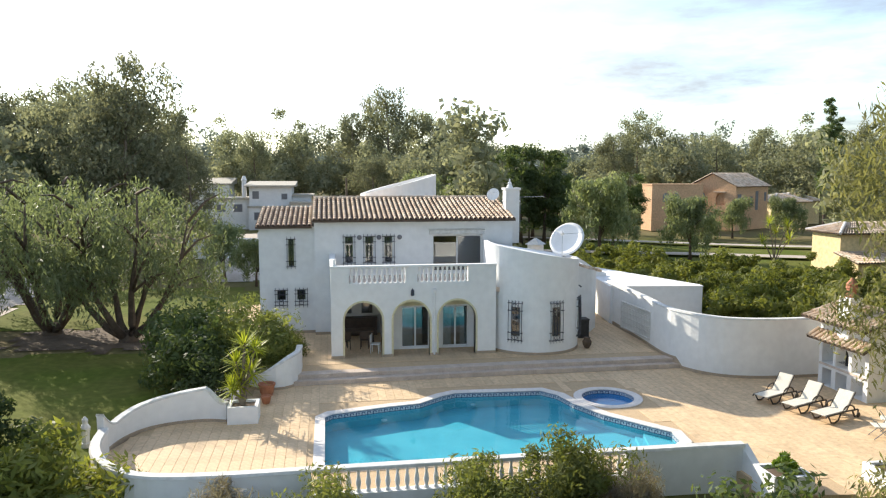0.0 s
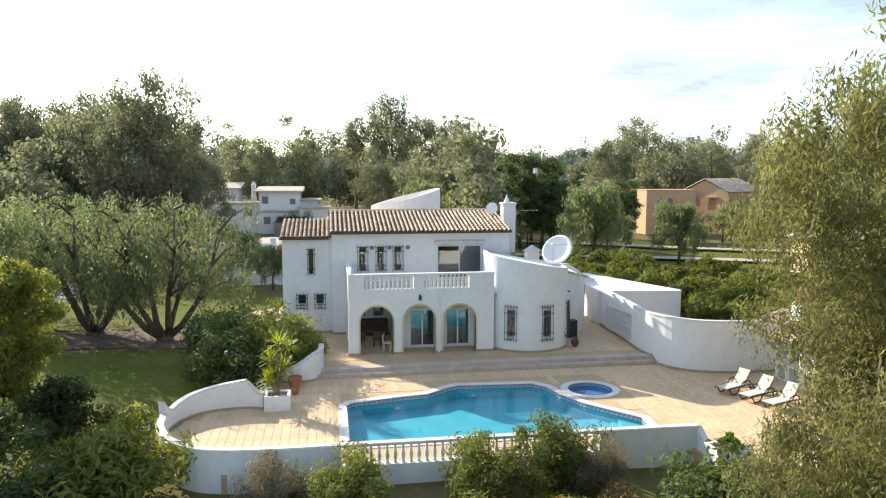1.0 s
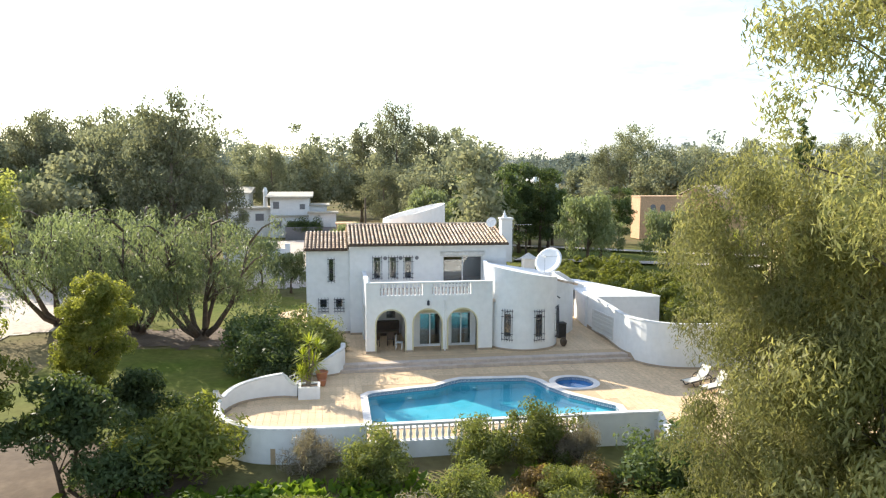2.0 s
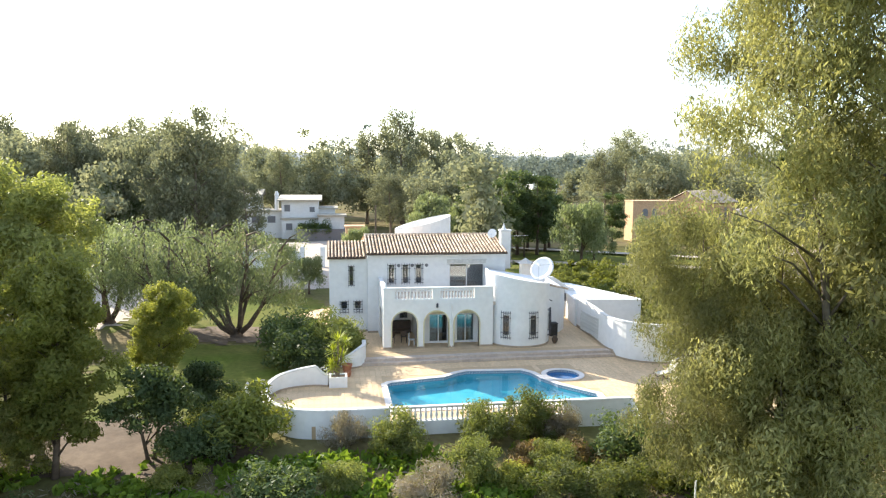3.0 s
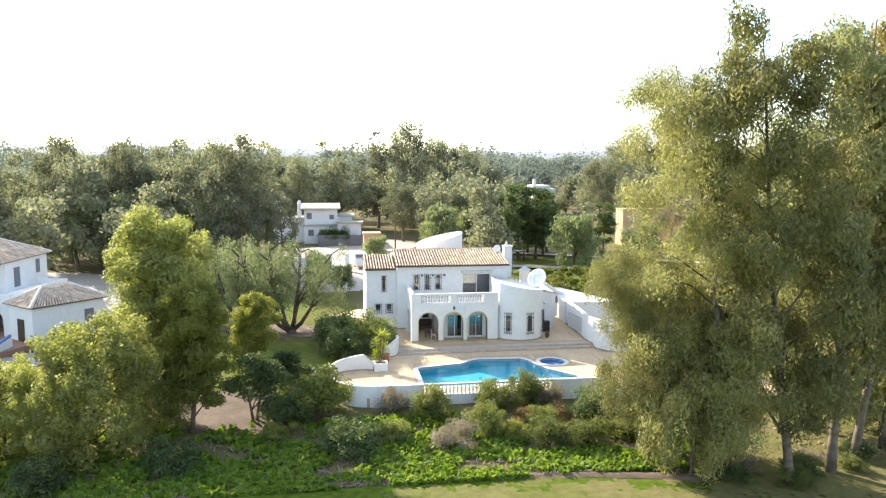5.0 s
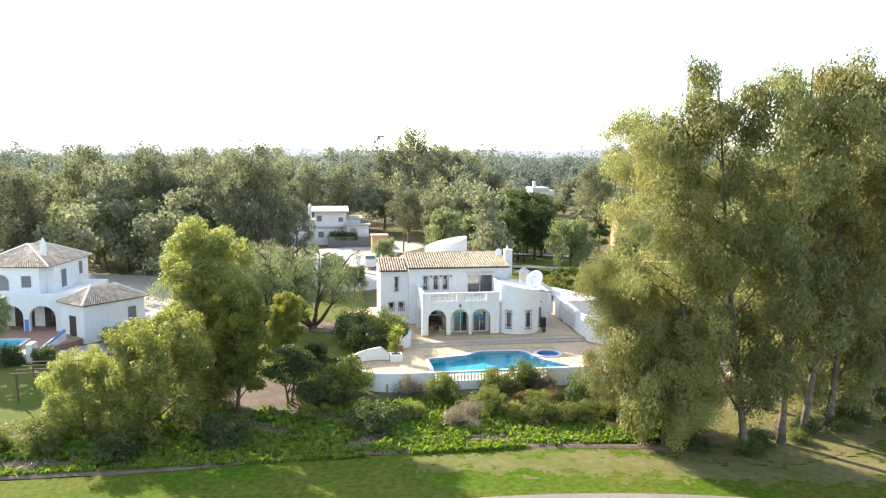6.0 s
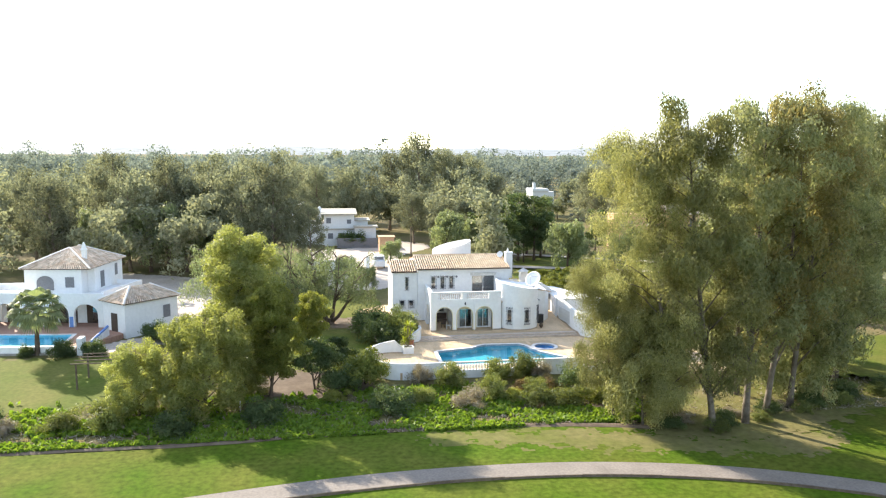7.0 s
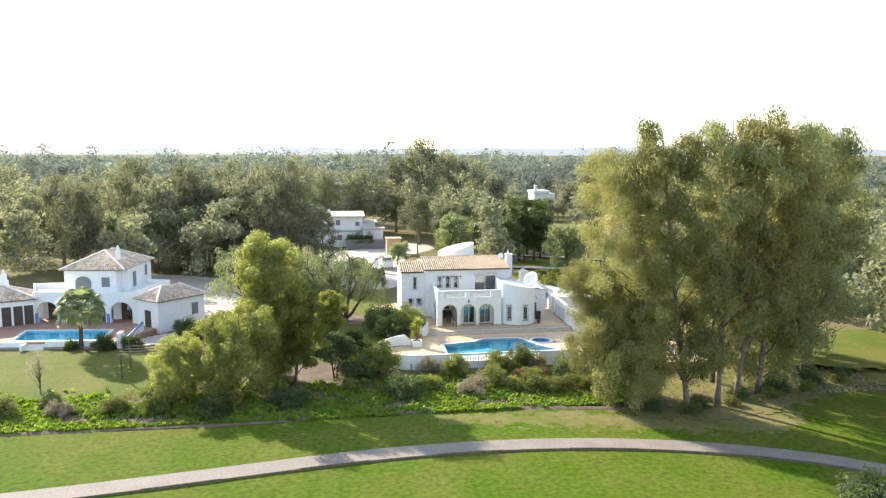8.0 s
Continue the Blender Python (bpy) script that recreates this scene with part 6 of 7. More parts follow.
# ---------------------------------------------------------------- things on the terraces
def planter(at, w, d, h, label, z=LOW):
    """A square white planter with a soil bed."""
    p = thing("planter", label, "planter")
    x, y = at
    bm = flat_with_holes(rect(x - w / 2, y - d / 2, x + w / 2, y + d / 2), [rect(x - w / 2 + 0.12, y - d / 2 + 0.12, x + w / 2 - 0.12, y + d / 2 - 0.12)], z - 0.3, z + h)
    part("box", bm, M_WHITE, p)
    part("soil", box(x - w / 2 + 0.121, y - d / 2 + 0.121, z, x + w / 2 - 0.121, y + d / 2 - 0.121, z + h - 0.08), M_SOIL, p)
    return p


planter((-1.88, 25.1), 1.06, 0.95, 0.62, "white planter with a tall yucca")
planter((13.95, 17.1), 1.25, 1.05, 0.46, "square white planter at the end of the wall")
planter((17.2, 16.6), 1.3, 1.2, 0.5, "square white planter near the terrace edge")


def yucca(name, at, stems, label):
    """Yucca stems with rosettes of long stiff pointed leaves."""
    y = thing(name, label, "plant")
    rng = np.random.default_rng(81)
    for dx, dy, h, r in stems:
        part("stem", tube([at, (at[0] + dx * 0.5, at[1] + dy * 0.5, at[2] + h * 0.6), (at[0] + dx, at[1] + dy, at[2] + h)], [0.07, 0.06, 0.045], 7), M_BARK, y)
        bm = bmesh.new()
        for i in range(62):
            a, e = rng.uniform(0, 6.283), rng.uniform(-0.5, 1.35)
            d = Vector((math.cos(a) * math.cos(e), math.sin(a) * math.cos(e), math.sin(e)))
            s = d.cross(Vector((0, 0, 1))).normalized() * 0.028
            o = Vector((at[0] + dx, at[1] + dy, at[2] + h)) - Vector((0, 0, rng.uniform(0, 0.22)))
            ln = r * rng.uniform(0.75, 1.1)
            mid, tip = o + d * ln * 0.55, o + d * ln - Vector((0, 0, 0.08 * ln))
            v = [bm.verts.new(q) for q in (o - s * 0.6, o + s * 0.6, mid + s, tip, mid - s)]
            bm.faces.new((v[0], v[1], v[2], v[4]))
            bm.faces.new((v[4], v[2], v[3]))
        part("rosette", bm, L_YUCCA, y)
    return y


yucca("yucca", (-1.9, 25.1, LOW + 0.5), [(-0.1, 0.1, 0.95, 0.8), (0.3, 0.15, 1.25, 0.78), (-0.35, -0.05, 0.7, 0.7), (0.05, 0.4, 2.25, 0.8), (0.45, 0.3, 2.1, 0.72), (-0.25, 0.3, 1.6, 0.66)], "yellow-green yucca with spiky rosettes in the planter")
yucca("yucca", (44.5, 63.5, -0.5), [(-1.4, 0, 2.4, 1.3), (0.2, 0.3, 3.2, 1.3), (1.5, 0, 2.6, 1.3), (-0.5, 0.4, 4.2, 1.3), (1.0, -0.3, 3.9, 1.2)], "tall bright yucca on the open lawn")
succ = bush_mesh(82, 0.32, 0.5, 12, 60, (0.07, 0.2), L_WEED, -0.5)
put_bush(succ, (14.05, 17.1, LOW + 0.36), "small green succulent in the planter", name="succulent")


def clay_pot(at, s, label):
    p = thing("plant_pot", label, "pot")
    part("pot", lathe([(0.17 * s, 0), (0.23 * s, 0.12 * s), (0.27 * s, 0.36 * s), (0.30 * s, 0.38 * s), (0.30 * s, 0.44 * s), (0.25 * s, 0.44 * s), (0.22 * s, 0.36 * s)], 16, at=at), M_CLAY, p)
    return p


clay_pot((-1.3, 27.9, LOW), 1.15, "large terracotta pot beside the planting bed")
clay_pot((-1.25, 26.9, LOW), 0.7, "small terracotta pot beside the planting bed")


def sun_lounger(m):
    """A resin lounger with raised back, hoop arms and a fabric sling; head towards +x."""
    e = thing("sun_lounger", "cream fabric sun lounger with dark resin frame", "sun lounger", "loungers by the pool")
    for sy in (-0.32, 0.32):
        part("side_rail", tube([(-0.95, sy, 0.27), (-0.9, sy, 0.32), (0.3, sy, 0.33), (0.95, sy, 0.30)], 0.03, 6), M_RESIN, e)
        ring = [(0.35 + 0.36 * math.cos(a), sy * 1.08, 0.30 + 0.25 * math.sin(a)) for a in [math.pi * k / 10 for k in range(11)]]
        part("arm", tube(ring, 0.03, 6), M_RESIN, e)
        part("leg", tube([(-0.8, sy, 0.30), (-0.62, sy, 0.05), (-0.4, sy, 0.02), (-0.2, sy, 0.08), (-0.08, sy, 0.3)], 0.03, 6), M_RESIN, e)
        part("leg", tube([(0.62, sy, 0.3), (0.78, sy, 0.05), (0.93, sy, 0.06), (0.98, sy, 0.28)], 0.035, 6), M_RESIN, e)
    part("seat", box(-0.93, -0.28, 0.325, 0.28, 0.28, 0.36, bevel=0.012), M_SLING, e)
    back = pose(0.28, 0, 0.335, 0, -52, 0)
    part("backrest", box(0.0, -0.28, 0.0, 0.78, 0.28, 0.035, bevel=0.012, turn=back), M_SLING, e)
    for sy in (-0.31, 0.31):
        part("back_rail", tube([back @ Vector((0, sy, 0.015)), back @ Vector((0.8, sy, 0.015))], 0.025, 6), M_RESIN, e)
    part("wheel", lathe([(0.09, 0), (0.1, 0.02), (0.09, 0.04)], 12), M_RESIN, e).matrix_basis = pose(0.95, -0.33, 0.1, 90, 0, 0)
    e.matrix_basis = m
    return e


first = sun_lounger(pose(18.45, 24.25, LOW, 0, 0, 24))
copy_thing(first, pose(18.85, 23.1, LOW, 0, 0, 22))
copy_thing(first, pose(19.25, 21.95, LOW, 0, 0, 20))


def folding_chair(m):
    e = thing("folding_chair", "folding garden chair with dark frame, pale seat", "chair")
    for sy in (-0.25, 0.25):
        part("leg", tube([(-0.28, sy, 0), (0.22, sy, 0.62)], 0.014, 5), M_GREYMETAL, e)
        part("leg", tube([(0.26, sy, 0), (-0.2, sy, 0.44), (-0.42, sy, 0.95)], 0.014, 5), M_GREYMETAL, e)
    part("seat", box(-0.22, -0.25, 0.42, 0.24, 0.25, 0.445, bevel=0.01), M_SLING, e)
    part("backrest", box(0, -0.25, 0, 0.5, 0.25, 0.02, turn=pose(-0.22, 0, 0.46, 0, -113, 0)), M_SLING, e)
    e.matrix_basis = m
    return e


folding_chair(pose(19.5, 20.0, LOW, 0, 0, 160))
folding_chair(pose(20.3, 20.6, LOW, 0, 0, 150))

# barbecue house with niches, tiled roof and chimney
bbq = thing("barbecue", "white masonry barbecue with tiled roof and chimney", "barbecue")
BX, BY0, BY1 = 21.75, 23.35, 26.2
outline = [(BY0, LOW), (BY1, LOW), (BY1, 1.75), (BY0, 1.75)]
holes = [rect(BY1 - 0.85, 0.62, BY1 - 0.18, 1.6), [(y, z) for y, z in arch(24.45, 25.2, 0.62, 1.15, 1.5)], rect(BY0 + 0.2, 0.62, BY0 + 0.92, 1.6), rect(BY1 - 0.8, LOW + 0.02, BY1 - 0.25, 0.4), rect(24.5, LOW + 0.02, 25.15, 0.4), rect(BY0 + 0.25, LOW + 0.02, BY0 + 0.9, 0.4)]
bm = sheet(outline, holes, 0.7, Matrix(((0, 1, 0, BX), (1, 0, 0, 0), (0, 0, 1, 0), (0, 0, 0, 1))))
bmesh.ops.recalc_face_normals(bm, faces=bm.faces)
part("front_wall", bm, M_WHITE, bbq)
part("back_wall", box(BX + 0.71, BY0, LOW, BX + 0.95, BY1, 2.3), M_WHITE, bbq)
part("worktop", box(BX - 0.06, BY0 + 0.1, 0.52, BX - 0.003, BY1 - 0.1, 0.6), M_STEP, bbq)
part("hearth", box(BX + 0.45, 24.46, 0.63, BX + 0.7, 25.19, 1.4), M_BLACK, bbq, "sooty black hearth")
grate = bmesh.new()
for i in range(7):
    tube([(BX + 0.02, 24.5 + 0.1 * i, 0.82), (BX + 0.44, 24.5 + 0.1 * i, 0.82)], 0.008, 4, grate)
part("grate", grate, M_IRON, bbq)


def slope_roof(parent, corners, name="roof"):
    """Barrel tiles over a four-cornered slope: eave left, eave right, top right, top left."""
    a, b, c, d = [Vector(p) for p in corners]
    nrm = (b - a).cross(d - a).normalized()
    bm = bmesh.new()
    lo = [bm.verts.new(p - nrm * 0.08) for p in (a, b, c, d)]
    hi = [bm.verts.new(p) for p in (a, b, c, d)]
    bm.faces.new(list(reversed(lo)))
    bm.faces.new(hi)
    for i in range(4):
        bm.faces.new((lo[i], lo[(i + 1) % 4], hi[(i + 1) % 4], hi[i]))
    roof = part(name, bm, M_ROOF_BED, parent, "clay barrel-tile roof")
    tiles = bmesh.new()
    along = (b - a).normalized()
    k = max(2, round((b - a).length / 0.27))
    for i in range(k):
        t = (i + 0.5) / k
        p, q = a.lerp(b, t), d.lerp(c, t)
        rows_n = max(1, round((q - p).length / 0.45))
        for r in range(rows_n):
            s, e = p.lerp(q, r / rows_n - 0.02), p.lerp(q, (r + 1) / rows_n)
            ring = [[tiles.verts.new(o + along * rad * math.cos(g) + nrm * (rad * math.sin(g) + lift)) for g in [math.pi * j / 4 for j in range(5)]] for o, rad, lift in ((s, 0.11, 0.02), (e, 0.09, 0.0))]
            for j in range(4):
                tiles.faces.new((ring[0][j], ring[0][j + 1], ring[1][j + 1], ring[1][j]))
    tagged(part("roof_tiles", tiles, M_ROOF, roof), kind="stuff")
    return roof


slope_roof(bbq, [(BX - 0.5, BY1 + 0.2, 1.66), (BX - 0.5, BY0 - 0.25, 1.66), (BX - 0.01, BY0 - 0.25, 2.0), (BX - 0.01, BY1 + 0.2, 2.0)], "pent_roof")
part("upper_wall", box(BX, BY0, 1.752, BX + 0.7, BY1, 2.55), M_WHITE, bbq)
slope_roof(bbq, [(BX - 0.6, BY1 + 0.45, 2.5), (BX - 0.6, BY0 - 0.35, 2.5), (BX + 1.2, BY0 - 0.35, 3.1), (BX + 1.2, BY1 + 0.45, 3.1)])
slope_roof(bbq, [(BX + 3.0, BY0 - 0.35, 2.5), (BX + 3.0, BY1 + 0.45, 2.5), (BX + 1.2, BY1 + 0.45, 3.1), (BX + 1.2, BY0 - 0.35, 3.1)])
part("chimney", box(BX - 0.2, 24.3, 1.8, BX + 0.35, 24.95, 3.6, bevel=0.01), M_WHITE, bbq)
part("chimney_pot", lathe([(0.24, 0), (0.24, 0.08), (0.17, 0.12), (0.19, 0.34), (0.23, 0.38), (0.19, 0.46), (0.22, 0.52), (0.12, 0.66), (0.03, 0.78)], 12, at=(BX + 0.08, 24.62, 3.6)), M_CLAY, bbq, "turned terracotta chimney pot")

# porch furniture and small things
def porch_table(x, y):
    e = thing("table", "dark wooden table in the porch", "table")
    part("tabletop", box(x - 0.75, y - 0.45, 0.70, x + 0.75, y + 0.45, 0.74, bevel=0.01), M_DARKWOOD, e)
    for sx in (-0.65, 0.65):
        for sy in (-0.36, 0.36):
            part("leg", box(x + sx - 0.035, y + sy - 0.035, 0, x + sx + 0.035, y + sy + 0.035, 0.7), M_DARKWOOD, e)
    return e


def porch_chair(m, mat, label):
    e = thing("chair", label, "chair", "porch chairs")
    part("seat", box(-0.22, -0.22, 0.42, 0.22, 0.22, 0.46, bevel=0.015), mat, e)
    part("backrest", box(-0.22, 0.19, 0.5, 0.22, 0.22, 0.9, bevel=0.01), mat, e)
    for sx in (-0.19, 0.19):
        for sy in (-0.19, 0.19):
            part("leg", tube([(sx, sy, 0), (sx * 0.95, sy * 0.95, 0.43)], 0.022, 6), mat, e)
    e.matrix_basis = m
    return e


porch_table(2.7, 34.6)
porch_chair(pose(1.95, 33.6, 0, 0, 0, 200), M_DARKWOOD, "dark wooden chair in the porch")
porch_chair(pose(2.9, 33.7, 0, 0, 0, 170), M_DARKWOOD, "dark wooden chair in the porch")
porch_chair(pose(3.35, 32.75, 0, 0, 0, 75), M_FRAME, "white plastic chair in the porch")
side = thing("sideboard", "dark wooden sideboard against the porch wall", "sideboard")
part("body", box(1.7, 36.5, 0, 3.7, 36.98, 0.95, bevel=0.01), M_DARKWOOD, side)
for i in range(3):
    part("door", box(1.75 + 0.65 * i, 36.475, 0.08, 2.37 + 0.65 * i, 36.498, 0.88), M_DARKWOOD, side)
bin_ = thing("litter_bin", "black plastic wheeled bin beside the villa", "bin")
part("body", prism([(13.95, 34.2), (14.5, 34.2), (14.5, 34.75), (13.95, 34.75)], 0, 0.92), M_BLACK, bin_)
part("lid", box(13.92, 34.15, 0.925, 14.53, 34.78, 0.99, bevel=0.02), M_BLACK, bin_)
jar = thing("garden_urn", "dark weathered urn beside the tower", "urn")
part("urn", lathe([(0.10, 0), (0.20, 0.18), (0.23, 0.34), (0.14, 0.48), (0.17, 0.54), (0.12, 0.55)], 14, at=(13.62, 32.1, 0)), M_DARKBARK, jar)
for x, y, h in ((12.45, 9.4, 1.15), (-16.4, 12.9, 1.1), (16.2, 8.6, 1.0)):
    st = thing("marker_stake", "short pale course marker stake in the rough", "stake", "marker stakes")
    part("post", tube([(x, y, gz(x, y) - 0.2), (x, y, gz(x, y) + h)], 0.045, 6), M_FRAME, st)
# made-up turned shape in place of the round tiled scroll ending the wall
stone_bm = lathe([(0.16, 0), (0.16, 0.2), (0.12, 0.22), (0.13, 0.5), (0.17, 0.72), (0.09, 0.86), (0.10, 1.0), (0.03, 1.1)], 10, at=(-7.0, 24.3, -0.8))
st = part("statue", stone_bm, M_WHITE_OLD, None)
tagged(st, "small white turned shape standing for the terrace wall's end scroll", "statue")


# ---------------------------------------------------------------- neighbouring houses
def plain_window(parent, x0, x1, z0, z1, y, shutters=False, face=-1):
    """A small framed window set in a far wall that faces along y."""
    w = part("window", sheet(rect(x0 - 0.07, z0 - 0.07, x1 + 0.07, z1 + 0.07), [rect(x0, z0, x1, z1)], 0.08, pose(0, y - 0.06, 0)), M_FRAME, parent)
    part("pane", box(x0 - 0.01, y - 0.03, z0 - 0.01, x1 + 0.01, y - 0.008, z1 + 0.01), M_SHUTTER, w)
    return w


def side_window(parent, y0, y1, z0, z1, x, s=1):
    """The same in a wall that faces along x."""
    w = part("window", box(min(x, x + 0.05 * s), y0 - 0.07, z0 - 0.07, max(x, x + 0.05 * s), y1 + 0.07, z1 + 0.07), M_FRAME, parent)
    part("pane", box(min(x + 0.052 * s, x + 0.06 * s), y0, z0, max(x + 0.052 * s, x + 0.06 * s), y1, z1), M_SHUTTER, w)
    return w


def hip_roof(parent, x0, x1, y0, y1, z, rise, over=0.35):
    """Four tiled slopes to a short ridge or a point."""
    x0, x1, y0, y1 = x0 - over, x1 + over, y0 - over, y1 + over
    w, d = x1 - x0, y1 - y0
    k = min(w, d) / 2
    r0, r1 = (x0 + k, (y0 + y1) / 2, z + rise), (x1 - k, (y0 + y1) / 2, z + rise)
    if w < d:
        r0, r1 = ((x0 + x1) / 2, y0 + k, z + rise), ((x0 + x1) / 2, y1 - k, z + rise)
        sl = [[(x0, y0), (x1, y0), r0, r0], [(x1, y0), (x1, y1), r1, r0], [(x1, y1), (x0, y1), r1, r1], [(x0, y1), (x0, y0), r0, r1]]
    else:
        sl = [[(x0, y0), (x1, y0), r1, r0], [(x1, y0), (x1, y1), r1, r1], [(x1, y1), (x0, y1), r0, r1], [(x0, y1), (x0, y0), r0, r0]]
    for s in sl:
        c = [(p[0], p[1], z) if len(p) == 2 else p for p in s]
        slope_roof(parent, c)
    for s in ((x0, y0, r0), (x1, y0, r0 if w < d else r1), (x1, y1, r1), (x0, y1, r1 if w < d else r0)):
        part("hip_ridge", tube([(s[0], s[1], z + 0.06), (s[2][0], s[2][1], s[2][2] + 0.06)], 0.12, 7), M_COPING, parent)


def seat_parts(thing_, known, m):
    """Sets the parts of a thing that are not yet among the known ones into a turned frame."""
    for ob in thing_.children:
        if ob not in known:
            ob.matrix_basis = m @ ob.matrix_basis


nb = thing("neighbour_house", "white two-storey neighbouring villa with hipped tile roofs", "house")
part("wall", box(0, 0, -0.6, 6.3, 9.6, 6.05), M_WHITE, nb)
part("side_bay", box(6.302, 1.6, -0.6, 7.1, 9.6, 6.05), M_WHITE, nb)
hip_roof(nb, 0, 7.1, 0, 9.6, 6.06, 1.9)
part("chimney", lathe([(0.32, -0.6), (0.32, 1.0), (0.42, 1.05), (0.28, 1.2), (0.2, 1.6), (0.05, 1.9)], 8, at=(5.7, 2.4, 6.9)), M_WHITE, nb)
plain_window(nb, 4.5, 5.5, 3.9, 5.1, 0)
arched = part("window", sheet(arch(1.2, 3.4, 3.5, 4.5, 5.4, 10), [], 0.05, pose(0, -0.055, 0)), M_FRAME, nb)
part("pane", sheet(arch(1.35, 3.25, 3.6, 4.5, 5.25, 10), [], 0.02, pose(0, -0.078, 0)), M_SHUTTER, arched)
side_window(nb, 3.0, 4.1, 3.4, 5.3, 7.1)
side_window(nb, 7.2, 8.0, 4.2, 5.6, 7.1)
seat_parts(nb, set(), pose(-43.5, 42.9, 0, 0, 0, -6))
# ground floor with arcade and roof terrace
k0 = set(nb.children)
ar = [(0.45, 2.95), (3.5, 5.9), (6.4, 8.75), (9.35, 12.0)]
out = [(0, -0.2)]
for a, b in ar:
    out += arch(a, b, -0.2, 1.45, 2.55, 10)
out += [(12.75, -0.2), (12.75, 3.3), (0, 3.3)]
part("arcade", sheet(out, [], 0.4, pose(0, 0, 0)), M_WHITE, nb, "white arcade of round arches")
part("porch_roof", box(0, 0.402, 2.9, 12.75, 3.0, 3.2), M_WHITE, nb)
part("parapet", box(0, 0, 3.302, 12.75, 0.25, 3.75), M_WHITE, nb)
part("porch_back", box(0, 2.2, -0.2, 12.7, 2.6, 2.89), M_WHITE, nb)
for a, b in ((0.6, 2.6), (3.7, 5.6), (6.6, 8.6), (9.7, 11.6)):
    d = part("porch_door", box(a, 2.12, -0.02, b, 2.197, 2.15), M_DARKWOOD, nb)
    part("door_pane", box(a + 0.7, 2.10, 0.15, b - 0.7, 2.118, 2.0), M_GLASS, d)
for x in (0.05, 2.98, 5.95, 8.8):
    part("column_base", box(x + 0.04, -0.03, -0.02, x + 0.46, -0.003, 1.15), M_BLUE, nb)
seat_parts(nb, k0, pose(-46.5, 40.9, 0, 0, 0, -9.5))
part("terrace_block", prism([(-37.2, 42.2), (-34.0, 41.7), (-32.2, 47.9), (-36.1, 48.4)], -0.6, 3.15), M_WHITE, nb)
part("terrace_parapet", thick_wall([Vector((-34.45, 40.2)), Vector((-32.3, 47.9)), Vector((-35.2, 48.6))], 0.25, 3.152, [3.75] * 3), M_WHITE, nb)
part("terrace_parapet", thick_wall([Vector((-46.3, 41.2)), Vector((-48.8, 47.6)), Vector((-43.6, 47.6))], 0.25, 2.9, [3.7] * 3), M_WHITE, nb)
part("terrace_block", prism([(-46.0, 43.7), (-43.55, 43.3), (-43.55, 47.4), (-48.6, 47.4)], -0.6, 3.0), M_WHITE, nb)
# side wing, turned towards the pool
k0 = set(nb.children)
part("side_wing", box(-4.0, 0, -0.9, 0, 6.5, 3.15), M_WHITE, nb)
hip_roof(nb, -4.0, 0, 0, 6.5, 3.16, 1.35, 0.3)
part("wing_door", box(-2.5, -0.05, -0.3, -1.4, -0.002, 1.95), M_DARKWOOD, nb, "dark wooden door")
side_window(nb, 4.6, 5.5, 0.9, 2.3, 0)
seat_parts(nb, k0, pose(-30.9, 35.5, 0, 0, 0, -42))
# left wing
k0 = set(nb.children)
part("left_wing", box(-9.0, 0, -0.6, 0, 6, 2.95), M_WHITE, nb)
hip_roof(nb, -9.0, 0, 0, 6, 2.96, 1.4, 0.3)
part("left_chimney", lathe([(0.62, -0.5), (0.5, 1.0), (0.36, 1.05), (0.36, 1.5), (0.15, 2.0), (0.05, 2.3)], 8, at=(-2.9, 3.4, 4.0)), M_WHITE, nb)
for a in (-3.4, -2.2, -1.1):
    part("shutter_door", box(a, -0.05, -0.02, a + 0.95, -0.002, 2.25), M_DARKWOOD, nb)
seat_parts(nb, k0, pose(-46.2, 40.55, 0, 0, 0, 24))
nt = thing("neighbour_terrace", "red-brown paved terrace round the neighbouring pool", "terrace", kind="structure")
NP = [(-45.3, 32.0), (-36.0, 31.15), (-36.3, 35.8), (-45.6, 36.7)]
part("paving", flat_with_holes([(-54, 32.0), (-33.9, 30.3), (-31.2, 35.6), (-33.6, 38.6), (-34.0, 43.0), (-54, 43.0)], [grown(NP, 0.2)], -0.9, -0.02), M_BRICKRED, nt)
npool = thing("swimming_pool", "bright blue rectangular pool of the neighbouring villa", "swimming pool")
bm = bmesh.new()
top = [bm.verts.new((x, y, -0.02)) for x, y in NP]
bot = [bm.verts.new((x, y, -0.5)) for x, y in NP]
bm.faces.new(bot)
for i in range(4):
    bm.faces.new((top[i], top[(i + 1) % 4], bot[(i + 1) % 4], bot[i]))
# paler basin colour stands in for sun on the water
part("basin", bm, M_BASIN_SUNLIT, npool)
bm = bmesh.new()
bm.faces.new([bm.verts.new((x, y, -0.14)) for x, y in NP])
part("water", bm, M_WATER, npool)
coping_ring(NP, grown(NP, 0.35), -0.02, npool, 1.0)
nwall = thing("retaining_wall", "low white and stone wall below the neighbouring pool", "wall", kind="structure")
part("wall", box(-18, -0.25, -1.2, -9.9, 0, 0.0), M_WHITE, nwall)
part("wall", box(-7.7, -0.25, -1.2, -0.4, 0, 0.12), M_WHITE, nwall)
part("stone_base", box(-18, -0.5, -1.2, -9.9, -0.252, -0.5), M_STONE, nwall)
part("stone_base", box(-7.7, -0.5, -1.2, -0.4, -0.252, -0.5), M_STONE, nwall)
part("stair_cheek", box(-9.898, -1.3, -1.2, -9.65, 0, -0.1), M_WHITE, nwall)
